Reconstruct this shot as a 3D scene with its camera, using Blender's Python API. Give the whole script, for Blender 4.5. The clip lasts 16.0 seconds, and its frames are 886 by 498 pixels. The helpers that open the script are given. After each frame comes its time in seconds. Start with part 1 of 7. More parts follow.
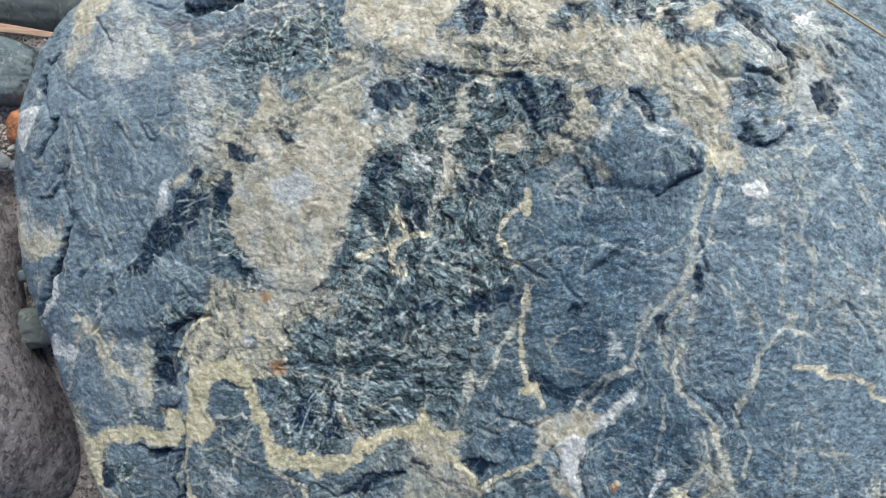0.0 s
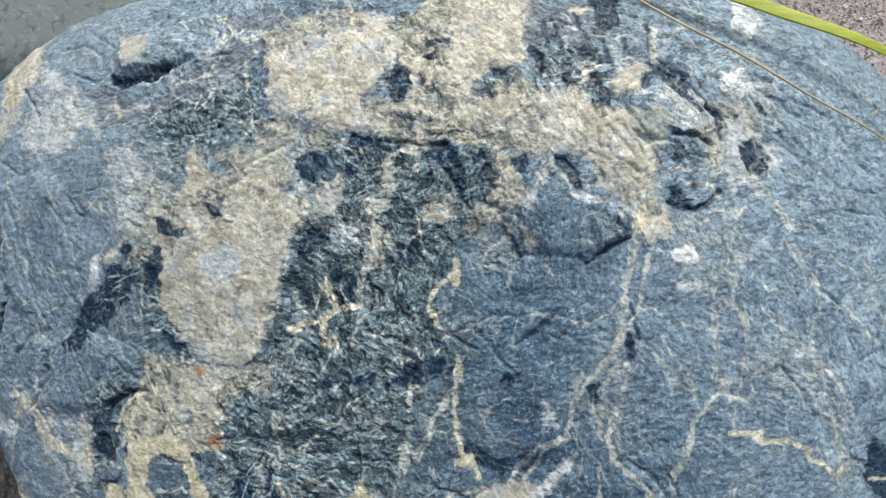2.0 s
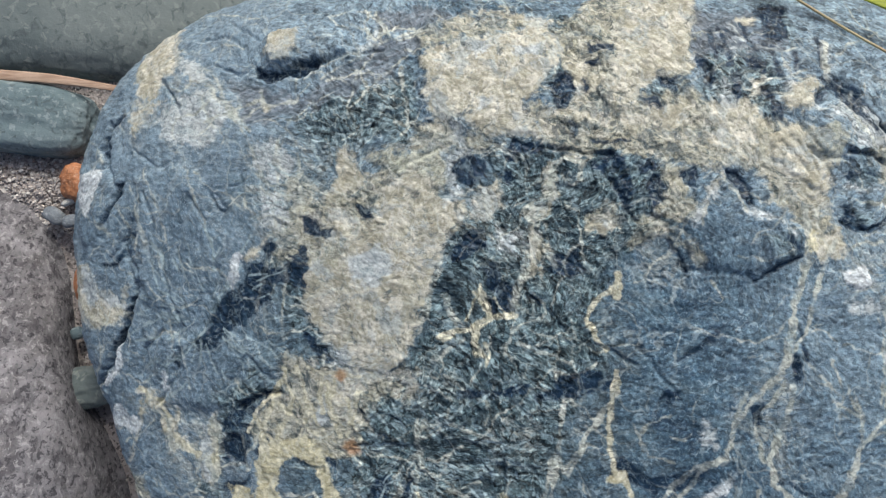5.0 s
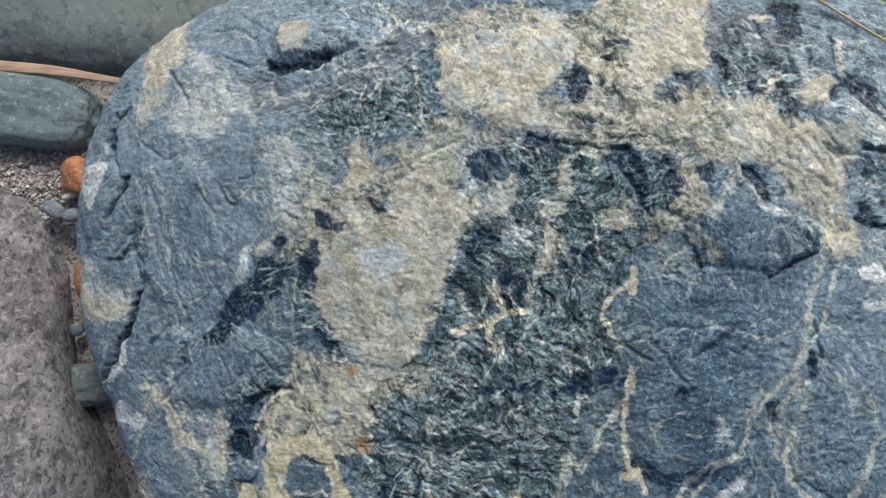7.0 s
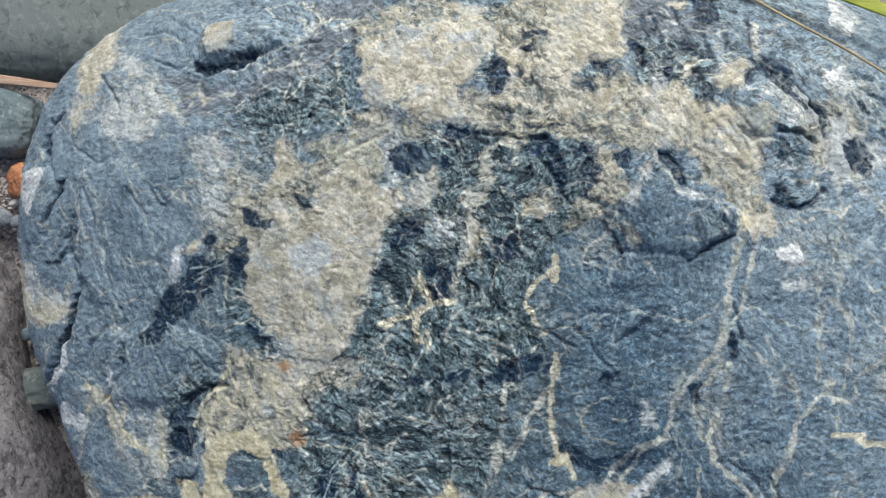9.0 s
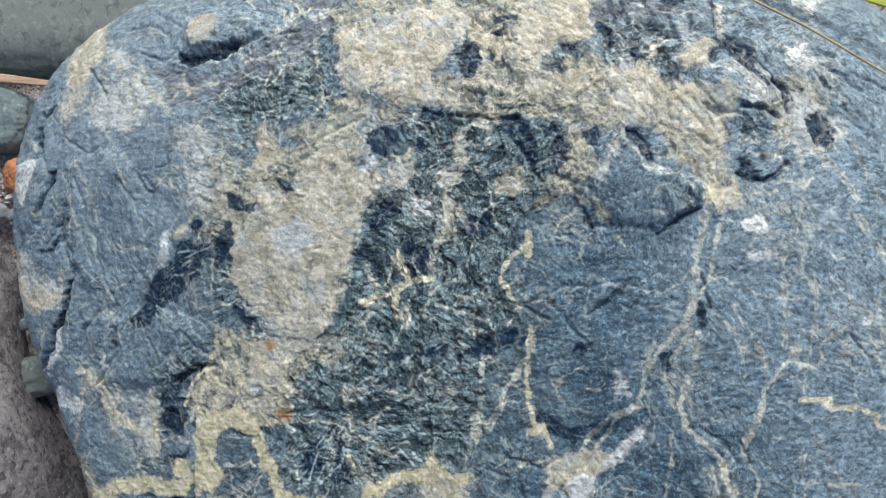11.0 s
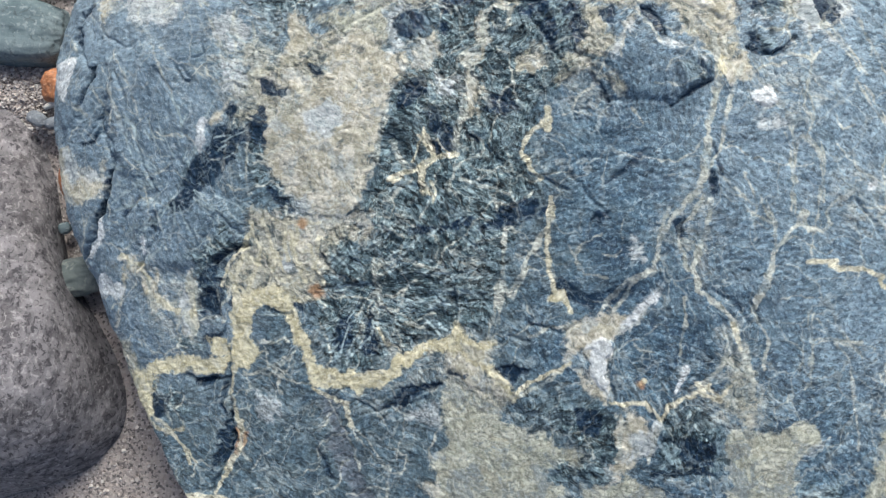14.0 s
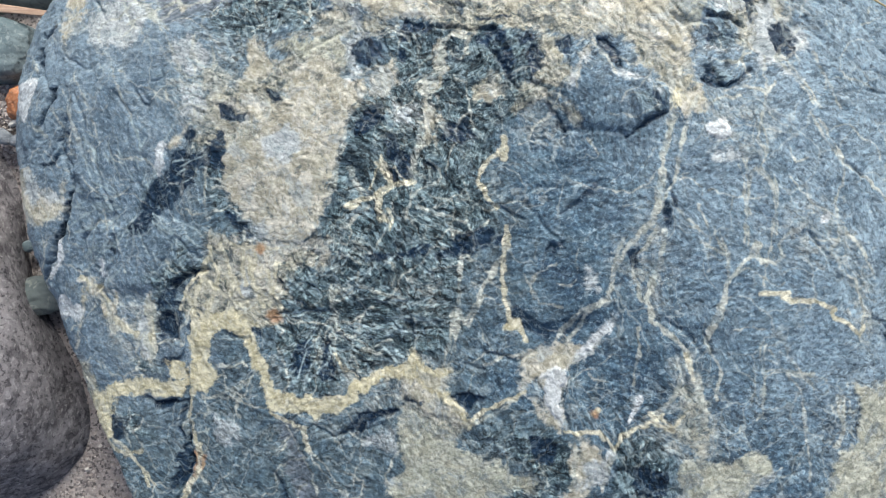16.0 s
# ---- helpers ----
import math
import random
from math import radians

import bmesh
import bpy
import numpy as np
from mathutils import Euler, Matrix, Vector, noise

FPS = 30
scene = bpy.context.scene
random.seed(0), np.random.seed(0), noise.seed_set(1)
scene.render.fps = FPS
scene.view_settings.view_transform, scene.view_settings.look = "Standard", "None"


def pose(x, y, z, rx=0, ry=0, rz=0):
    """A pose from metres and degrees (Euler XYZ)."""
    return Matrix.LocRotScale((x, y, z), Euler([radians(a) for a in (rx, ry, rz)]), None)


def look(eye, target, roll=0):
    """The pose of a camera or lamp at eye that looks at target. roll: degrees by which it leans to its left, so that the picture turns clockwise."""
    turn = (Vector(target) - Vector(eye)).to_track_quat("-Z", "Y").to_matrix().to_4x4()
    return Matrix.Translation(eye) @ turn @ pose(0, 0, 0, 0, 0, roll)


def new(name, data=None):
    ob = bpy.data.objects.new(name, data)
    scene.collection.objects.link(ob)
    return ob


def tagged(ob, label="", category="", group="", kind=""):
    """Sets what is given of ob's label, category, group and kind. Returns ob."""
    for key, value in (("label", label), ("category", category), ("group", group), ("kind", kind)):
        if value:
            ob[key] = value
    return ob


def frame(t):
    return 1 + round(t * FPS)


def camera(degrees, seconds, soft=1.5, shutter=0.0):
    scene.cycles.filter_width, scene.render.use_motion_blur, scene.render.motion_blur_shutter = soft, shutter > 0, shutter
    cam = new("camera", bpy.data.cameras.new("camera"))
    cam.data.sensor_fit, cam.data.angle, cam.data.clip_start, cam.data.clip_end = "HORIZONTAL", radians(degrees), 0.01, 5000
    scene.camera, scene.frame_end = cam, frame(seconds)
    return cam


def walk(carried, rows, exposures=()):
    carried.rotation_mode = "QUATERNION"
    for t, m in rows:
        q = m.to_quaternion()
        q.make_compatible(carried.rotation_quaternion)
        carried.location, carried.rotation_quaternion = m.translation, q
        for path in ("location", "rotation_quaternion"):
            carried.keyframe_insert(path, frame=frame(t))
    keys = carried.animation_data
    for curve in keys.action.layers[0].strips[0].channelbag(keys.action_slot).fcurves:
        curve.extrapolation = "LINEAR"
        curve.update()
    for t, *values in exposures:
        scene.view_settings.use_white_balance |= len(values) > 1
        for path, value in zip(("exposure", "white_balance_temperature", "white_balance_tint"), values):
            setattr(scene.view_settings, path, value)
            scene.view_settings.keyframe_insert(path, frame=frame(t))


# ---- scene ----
cam = camera(60.0, 16.0, soft=1.3)
# the picture brightens and darkens a little on the way
EXPOSURES = [(0.0, 0.12), (1.5, 0.18), (4.0, 0.12), (6.3, -0.08), (7.5, -0.10), (8.5, 0.0), (11.5, 0.15), (12.5, 0.23), (13.5, 0.31), (16.0, 0.36)]
PATH = [
    (0, (-0.01346, -0.04067, 0.61989), (-0.01095, 0.00277, 0.12179), 4.638),
    (0.5, (-0.02326, -0.01648, 0.62132), (-0.02218, 0.02785, 0.12329), 2.258),
    (1, (-0.00315, -0.00261, 0.62476), (-0.00221, 0.04134, 0.12670), 1.621),
    (1.5, (0.00000, -0.00000, 0.61764), (0.00000, 0.04358, 0.11954), -0.000),
    (2, (0.02967, 0.00352, 0.61850), (0.03065, 0.04568, 0.12028), 0.889),
    (2.5, (0.01542, -0.00261, 0.61334), (0.01555, 0.03623, 0.11485), -0.454),
    (3, (-0.01195, 0.00256, 0.61115), (-0.01328, 0.04267, 0.11276), -2.128),
    (3.5, (-0.02741, -0.00214, 0.60798), (-0.02850, 0.03649, 0.10947), -1.318),
    (4, (-0.05325, 0.00431, 0.61036), (-0.05483, 0.04256, 0.11183), -1.375),
    (4.2, (-0.05307, 0.01210, 0.61018), (-0.05495, 0.04949, 0.11158), -1.725),
    (6.3, (-0.08588, 0.00761, 0.60414), (-0.07557, 0.05185, 0.10621), 15.370),
    (6.5, (-0.07274, 0.01128, 0.60982), (-0.06186, 0.05431, 0.11179), 16.252),
    (7, (-0.08125, 0.00443, 0.60279), (-0.06922, 0.04748, 0.10479), 17.647),
    (7.5, (-0.07984, 0.00407, 0.59976), (-0.06884, 0.04362, 0.10144), 17.447),
    (8, (-0.05740, -0.00196, 0.60217), (-0.04502, 0.03696, 0.10384), 19.092),
    (8.5, (-0.04118, -0.00012, 0.60842), (-0.02824, 0.03813, 0.11006), 19.594),
    (8.7, (-0.03858, 0.00100, 0.60875), (-0.02700, 0.04106, 0.11049), 16.807),
    (10.8, (-0.01067, -0.00657, 0.61854), (-0.00567, 0.03996, 0.12074), 5.365),
    (11, (-0.01750, -0.01576, 0.62314), (-0.01220, 0.02927, 0.12520), 5.998),
    (11.5, (0.00732, -0.04775, 0.62746), (0.01060, 0.00013, 0.12977), 3.184),
    (12, (0.00236, -0.06793, 0.63714), (0.00624, -0.02389, 0.13910), 4.398),
    (12.5, (0.00173, -0.07373, 0.64221), (0.00503, -0.02949, 0.14418), 4.106),
    (13, (0.02071, -0.08929, 0.63676), (0.02335, -0.05028, 0.13829), 3.177),
    (13.5, (0.01835, -0.07870, 0.64709), (0.02059, -0.03776, 0.14878), 1.782),
    (14, (-0.02870, -0.08887, 0.64177), (-0.02915, -0.05088, 0.14322), -1.818),
    (14.5, (-0.00592, -0.09312, 0.64910), (-0.00357, -0.05703, 0.15041), 3.391),
    (15, (-0.02699, -0.08596, 0.64886), (-0.02382, -0.05108, 0.15009), 5.342),
    (15.5, (-0.03081, -0.08583, 0.64222), (-0.02723, -0.04965, 0.14355), 5.763),
    (16, (-0.00438, -0.07191, 0.64390), (-0.00086, -0.03368, 0.14537), 4.599),
]
walk(cam, [(t, look(e, g, r)) for t, e, g, r in PATH], EXPOSURES)

# ---------------------------------------------------------------- light: a bright overcast sky
world = bpy.data.worlds.new("overcast_sky")
scene.world = world
world.use_nodes = True
wn, wl = world.node_tree.nodes, world.node_tree.links
sky = wn.new("ShaderNodeTexSky")
sky.sky_type, sky.sun_disc = "NISHITA", False
sky.sun_elevation, sky.sun_rotation = radians(43.8), radians(16)
sky.air_density, sky.dust_density, sky.ozone_density = 1.0, 4.0, 1.0
wl.new(sky.outputs[0], wn["Background"].inputs[0])
wn["Background"].inputs[1].default_value = 0.115
sun_data = bpy.data.lights.new("sun", "SUN")
sun_data.energy, sun_data.angle, sun_data.color = 2.85, radians(24), (0.97, 1.0, 0.97)
sun = new("sun", sun_data)
sun.matrix_world = look((0.35, 1.2, 1.2), (0, 0, 0))


# ---------------------------------------------------------------- node helpers
class Mat:
    """A node material with short calls for the nodes used here."""

    def __init__(self, name):
        self.m = bpy.data.materials.new(name)
        self.m.use_nodes = True
        self.n, self.l = self.m.node_tree.nodes, self.m.node_tree.links
        self.bsdf = self.n["Principled BSDF"]
        self.co = self.n.new("ShaderNodeTexCoord").outputs["Object"]

    def put(self, socket, value):
        if isinstance(value, bpy.types.NodeSocket):
            self.l.new(value, socket)
        elif isinstance(value, (tuple, list)) and len(value) == 3 and socket.type == "RGBA":
            socket.default_value = (*value, 1)
        else:
            socket.default_value = value

    def noise(self, scale, detail=4.0, rough=0.55, distort=0.0, co=None, colour=False):
        k = self.n.new("ShaderNodeTexNoise")
        self.put(k.inputs["Vector"], co or self.co)
        for key, v in (("Scale", scale), ("Detail", detail), ("Roughness", rough), ("Distortion", distort)):
            self.put(k.inputs[key], v)
        return k.outputs["Color" if colour else "Fac"]

    def cells(self, scale, feature="F1", co=None, out="Distance", rand=1.0):
        k = self.n.new("ShaderNodeTexVoronoi")
        k.feature = feature
        self.put(k.inputs["Vector"], co or self.co)
        self.put(k.inputs["Scale"], scale)
        self.put(k.inputs["Randomness"], rand)
        return k.outputs[out]

    def math(self, op, a, b=0.0, c=0.0):
        k = self.n.new("ShaderNodeMath")
        k.operation = op
        for s, v in zip(k.inputs, (a, b, c)):
            self.put(s, v)
        return k.outputs[0]

    def step(self, v, lo, hi, a=0.0, b=1.0):
        k = self.n.new("ShaderNodeMapRange")
        k.interpolation_type = "SMOOTHSTEP"
        for s, x in zip(k.inputs, (v, lo, hi, a, b)):
            self.put(s, x)
        return k.outputs[0]

    def mix(self, f, a, b, blend="MIX"):
        k = self.n.new("ShaderNodeMix")
        k.data_type, k.blend_type = "RGBA", blend
        self.put(k.inputs[0], f)
        self.put(k.inputs[6], a)
        self.put(k.inputs[7], b)
        return k.outputs[2]

    def shift(self, amount, noise):
        """The object's coordinates, moved about by a colour noise."""
        k = self.n.new("ShaderNodeVectorMath")
        k.operation = "MULTIPLY_ADD"
        self.put(k.inputs[0], noise)
        k.inputs[1].default_value = (amount, amount, amount)
        self.put(k.inputs[2], self.co)
        return k.outputs[0]

    def scaled(self, x, y, z, turn=0.0, co=None):
        r = self.n.new("ShaderNodeVectorRotate")
        r.rotation_type = "Z_AXIS"
        self.put(r.inputs["Vector"], co or self.co)
        self.put(r.inputs["Angle"], turn)
        k = self.n.new("ShaderNodeVectorMath")
        k.operation = "MULTIPLY"
        self.put(k.inputs[0], r.outputs[0])
        k.inputs[1].default_value = (x, y, z)
        return k.outputs[0]

    def first(self, colour):
        k = self.n.new("ShaderNodeSeparateColor")
        self.put(k.inputs[0], colour)
        return k.outputs[0]

    def joined(self, *parts):
        k = self.n.new("ShaderNodeCombineXYZ")
        for socket, part in zip(k.inputs, parts):
            self.put(socket, part)
        return k.outputs[0]

    def attr(self, name):
        k = self.n.new("ShaderNodeAttribute")
        k.attribute_name = name
        return k.outputs["Fac"]

    def each(self):
        return self.n.new("ShaderNodeObjectInfo").outputs["Random"]

    def finish(self, colour, rough, height=None, depth=0.001, strength=0.6, spec=0.5):
        self.put(self.bsdf.inputs["Base Color"], colour)
        self.put(self.bsdf.inputs["Roughness"], rough)
        self.put(self.bsdf.inputs["Specular IOR Level"], spec)
        if height is not None:
            b = self.n.new("ShaderNodeBump")
            b.inputs["Strength"].default_value, b.inputs["Distance"].default_value = strength, depth
            self.put(b.inputs["Height"], height)
            self.l.new(b.outputs[0], self.bsdf.inputs["Normal"])
        return self.m


def serpentine():
    """Blue-grey serpentine rock with its minerals, spread by the masks that the boulder carries (millimetres inside their rims)."""
    k = Mat("veined_serpentine")
    def times(a, b):
        return k.math("MULTIPLY", a, b)

    soft = k.noise(38, 3, 0.6, colour=True)
    bent = k.shift(0.022, soft)
    big, mid = k.noise(8, 4, 0.6), k.noise(48, 6, 0.66, 0.6)
    grain, dust = k.noise(430, 4, 0.7, 0.4), k.noise(1300, 3, 0.65)
    patchy = k.noise(120, 5, 0.7, 1.0, co=bent)
    speck = k.noise(300, 2, 0.5, 0.8)
    # angular crystal flakes, each of its own tone, at two sizes
    ruffled = k.shift(0.005, k.noise(170, 3, 0.6, colour=True))
    lie = k.math("MULTIPLY_ADD", k.first(k.cells(24, "F1", bent, "Color")), 1.8, -0.5)
    flakes = k.first(k.cells(1.0, "F1", k.scaled(125, 420, 300, lie, ruffled), "Color"))
    flakes2 = k.first(k.cells(1.0, "F1", k.scaled(330, 800, 560, lie, ruffled), "Color"))

    def ridge(scale, wide, detail=3, co=None):
        """Thin winding lines where a noise crosses its middle."""
        n = k.noise(scale, detail, 0.55, 0.3, co=co or bent)
        return k.step(k.math("ABSOLUTE", k.math("SUBTRACT", n, 0.5)), wide, wide * 0.15)

    def mask(name, scale, amp, soft, detail=4, shift=0.0, fray=0.0):
        n = k.math("MULTIPLY_ADD", k.noise(scale, detail, 0.68, 0.5), amp, shift - amp / 2)
        if fray:
            n = k.math("ADD", n, k.math("MULTIPLY_ADD", curl, fray, -fray / 2))
            n = k.math("ADD", n, k.math("MULTIPLY_ADD", grain, fray * 0.6, -fray * 0.3))
        return k.step(k.math("ADD", k.attr(name), n), -soft, soft)

    # blue-grey groundmass: clouds, swirls, salt-and-pepper grain
    pale_zone, busy, leafy = k.attr("pale"), k.attr("busy"), k.attr("foliated")
    swirl = k.noise(42, 7, 0.68, 1.0, co=bent)
    curl = k.noise(125, 6, 0.7, 0.5, co=bent)
    base = k.mix(k.step(big, 0.38, 0.62), BLUE_A, BLUE_B)
    base = k.mix(k.step(mid, 0.45, 0.62, 0, 0.7), base, BLUE_C)
    base = k.mix(k.step(mid, 0.46, 0.34, 0, 0.6), base, BLUE_D)
    base = k.mix(times(busy, k.step(swirl, 0.47, 0.39, 0, 0.9)), base, (0.030, 0.052, 0.078))
    base = k.mix(times(busy, k.step(swirl, 0.53, 0.61, 0, 0.8)), base, (0.30, 0.365, 0.38))
    base = k.mix(times(busy, k.step(curl, 0.46, 0.37, 0, 0.6)), base, (0.035, 0.058, 0.085))
    base = k.mix(times(busy, k.step(curl, 0.54, 0.64, 0, 0.6)), base, (0.36, 0.425, 0.43))
    base = k.mix(times(pale_zone, k.step(patchy, 0.35, 0.58, 0.25, 0.85)), base, BLUE_E)
    base = k.mix(k.step(grain, 0.515, 0.63, 0, 0.5), base, (0.222, 0.34, 0.415))
    base = k.mix(k.step(grain, 0.48, 0.375, 0, 0.55), base, (0.028, 0.047, 0.075))
    base = k.mix(k.step(speck, 0.60, 0.68, 0, 0.6), base, (0.33, 0.43, 0.485))
    base = k.mix(k.step(dust, 0.55, 0.65, 0, 0.3), base, (0.33, 0.43, 0.485))
    chip = k.attr("chip")
    base = k.mix(times(busy, k.step(chip, 0.30, 0.0, 0, 0.6)), base, (0.028, 0.050, 0.072))
    base = k.mix(times(busy, k.step(chip, 0.72, 1.0, 0, 0.5)), base, (0.24, 0.31, 0.35))
    # foliation on the weathered flank
    base = k.mix(times(leafy, k.step(mid, 0.3, 0.6, 0.35, 0.7)), base, (0.180, 0.250, 0.308))
    fol = k.noise(1.0, 5, 0.65, 0.8, co=k.scaled(150, 34, 80, 0.33, bent))
    base = k.mix(times(leafy, k.step(fol, 0.52, 0.66, 0, 0.35)), base, (0.31, 0.37, 0.395))
    base = k.mix(times(leafy, k.step(fol, 0.45, 0.35, 0, 0.35)), base, (0.04, 0.066, 0.085))
    base = k.mix(times(leafy, k.step(dust, 0.56, 0.65, 0, 0.5)), base, (0.52, 0.57, 0.59))
    base = k.mix(times(k.attr("teal"), k.step(curl, 0.36, 0.62, 0.25, 0.6)), base, (0.118, 0.160, 0.170))
    # winding hairlines and cracks filled with pale mineral
    net = k.step(k.cells(34, "DISTANCE_TO_EDGE", bent), 0.030, 0.006)
    net2 = times(k.step(k.cells(95, "DISTANCE_TO_EDGE", bent), 0.05, 0.012), k.step(busy, 0.0, 0.8, 0.35, 1))
    web = k.math("MAXIMUM", times(net, k.step(k.noise(17, 2), 0.45, 0.55)), times(net2, k.step(k.noise(26, 3, co=bent), 0.53, 0.62)))
    web = k.math("MAXIMUM", times(web, 0.8), times(ridge(40, 0.012), k.step(k.noise(21, 2, co=bent), 0.5, 0.6)))
    base = k.mix(times(web, 0.45), base, (0.46, 0.50, 0.47))

    # bladed crystals: needles that turn from cell to cell
    cell = k.cells(42, "F1", bent, "Color")
    needles = k.noise(1.0, 3, 0.6, 0.1, co=k.scaled(130, 720, 300, times(cell, 4.2)))
    needle2 = k.noise(1.0, 3, 0.6, 0.2, co=k.scaled(210, 900, 400, times(k.cells(85, "F1", bent, "Color"), 5.0)))
    needles = k.mix(k.step(k.noise(55, 3, 0.6), 0.47, 0.53), needles, needle2)
    # sprays of needles that fan out from a few centres
    spray = k.noise(1.0, 4, 0.62, 0.25, co=k.joined(times(k.attr("fan_out"), 85), times(k.attr("fan_x"), 34), times(k.attr("fan_y"), 34)))
    needles = k.mix(times(k.attr("fan"), k.step(k.noise(33, 3, 0.6, co=bent), 0.38, 0.52, 0.25, 1)), needles, spray)
    m_bld = mask("blade", 60, 20, 6)
    blade = k.mix(k.step(needles, 0.42, 0.53), (0.026, 0.046, 0.054), (0.100, 0.154, 0.167))
    blade = k.mix(times(k.step(needles, 0.53, 0.63, 0, 0.95), k.step(patchy, 0.40, 0.52, 0.35, 1)), blade, (0.31, 0.40, 0.415))
    blade = k.mix(k.step(flakes, 0.36, 0.28, 0, 0.5), blade, (0.022, 0.040, 0.052))
    blade = k.mix(k.step(flakes, 0.80, 0.88, 0, 0.55), blade, (0.20, 0.268, 0.285))
    blade = k.mix(k.step(swirl, 0.53, 0.60, 0, 0.55), blade, (0.22, 0.29, 0.32))
    blade = k.mix(k.step(swirl, 0.46, 0.38, 0, 0.5), blade, (0.011, 0.02, 0.028))
    blade = k.mix(k.step(chip, 0.35, 0.0, 0, 0.6), blade, (0.012, 0.026, 0.040))
    blade = k.mix(k.step(chip, 0.80, 1.0, 0, 0.55), blade, (0.20, 0.268, 0.285))
    blade = k.mix(times(web, 0.45), blade, (0.44, 0.49, 0.45))
    col = k.mix(times(m_bld, 0.82), base, blade)

    # mottled ground: cream flakes swirling in grey-green
    flake = k.noise(1.0, 7, 0.72, 1.2, co=k.scaled(62, 135, 95, 0.6, bent))
    mot = k.mix(k.step(flake, 0.37, 0.44), (0.040, 0.060, 0.068), (0.20, 0.22, 0.195))
    mot = k.mix(k.step(flake, 0.43, 0.50), mot, TAN_A)
    mot = k.mix(k.step(flake, 0.52, 0.62), mot, TAN_B)
    mot = k.mix(k.step(curl, 0.55, 0.62, 0, 0.5), mot, (0.36, 0.40, 0.38))
    mot = k.mix(k.step(k.noise(75, 5, 0.7, 0.6), 0.52, 0.60, 0, 0.6), mot, (0.39, 0.365, 0.265))
    mot = k.mix(k.step(curl, 0.43, 0.37, 0, 0.8), mot, (0.05, 0.066, 0.068))
    mot = k.mix(k.step(chip, 0.28, 0.0, 0, 0.7), mot, (0.085, 0.105, 0.115))
    mot = k.mix(k.step(chip, 0.75, 1.0, 0, 0.5), mot, (0.60, 0.585, 0.50))
    mot = k.mix(k.step(grain, 0.47, 0.35, 0, 0.65), mot, (0.10, 0.10, 0.08))
    mot = k.mix(k.step(dust, 0.56, 0.68, 0, 0.3), mot, (0.66, 0.64, 0.56))
    m_mot = mask("mottle", 80, 14, 3, 5, 0.0, 9)
    col = k.mix(times(m_mot, k.step(swirl, 0.36, 0.50, 0.45, 0.95)), col, mot)
    # frosted ground and silky bands
    m_frs = times(mask("frost", 45, 44, 11, 6, 0.0, 14), k.step(flake, 0.42, 0.56, 0.0, 0.7))
    frs = k.mix(k.step(curl, 0.44, 0.56), (0.25, 0.30, 0.30), (0.45, 0.475, 0.45))
    frs = k.mix(k.step(swirl, 0.50, 0.60, 0, 0.6), frs, (0.50, 0.47, 0.37))
    frs = k.mix(k.step(grain, 0.475, 0.36, 0, 0.8), frs, (0.09, 0.12, 0.13))
    col = k.mix(m_frs, col, frs)
    m_slk = mask("silk", 70, 14, 3)
    strand = k.noise(1.0, 4, 0.6, 0.3, co=k.scaled(40, 420, 60, -0.5))
    slk = k.mix(k.step(strand, 0.42, 0.58), (0.11, 0.135, 0.16), (0.19, 0.215, 0.245))
    slk = k.mix(k.step(strand, 0.60, 0.68, 0, 0.3), slk, (0.42, 0.44, 0.43))
    col = k.mix(times(m_slk, 0.85), col, slk)
    # cream patches
    m_tan = mask("tan", 90, 9, 2.0, 6, -0.4, 9)
    tan = k.mix(k.step(k.noise(110, 6, 0.72, 0.8), 0.40, 0.60), TAN_A, TAN_B)
    tan = k.mix(k.step(swirl, 0.50, 0.58, 0, 0.75), tan, (0.36, 0.40, 0.40))
    tan = k.mix(k.step(swirl, 0.46, 0.38, 0, 0.7), tan, (0.32, 0.308, 0.235))
    tan = k.mix(k.step(k.noise(75, 5, 0.7, 0.6), 0.52, 0.60, 0, 0.65), tan, (0.36, 0.332, 0.248))
    tan = k.mix(k.step(grain, 0.475, 0.38, 0, 0.55), tan, (0.24, 0.225, 0.17))
    tan = k.mix(k.step(curl, 0.41, 0.35, 0, 0.75), tan, (0.15, 0.155, 0.13))
    tan = k.mix(k.step(chip, 0.25, 0.0, 0, 0.5), tan, (0.30, 0.275, 0.205))
    tan = k.mix(k.step(dust, 0.56, 0.68, 0, 0.3), tan, (0.75, 0.735, 0.65))
    tan = k.mix(times(web, 0.4), tan, (0.74, 0.72, 0.65))
    col = k.mix(times(m_tan, k.step(curl, 0.34, 0.47, 0.55, 1)), col, tan)
    m_dov = mask("dove", 90, 9, 2.2, 6, -0.4, 10)
    dov = k.mix(k.step(curl, 0.42, 0.56), (0.33, 0.375, 0.385), (0.51, 0.545, 0.545))
    dov = k.mix(k.step(grain, 0.47, 0.37, 0, 0.6), dov, (0.13, 0.17, 0.20))
    dov = k.mix(k.step(dust, 0.55, 0.66, 0, 0.6), dov, (0.62, 0.65, 0.66))
    col = k.mix(times(m_dov, 0.92), col, dov)
    m_ash = mask("ash", 90, 10, 2.2, 6, -0.4, 10)
    ash = k.mix(k.step(k.noise(90, 6, 0.72, 0.8), 0.42, 0.58), (0.36, 0.37, 0.29), (0.57, 0.57, 0.47))
    ash = k.mix(k.step(k.noise(44, 5, 0.7, 0.8), 0.50, 0.57, 0, 0.8), ash, (0.22, 0.265, 0.28))
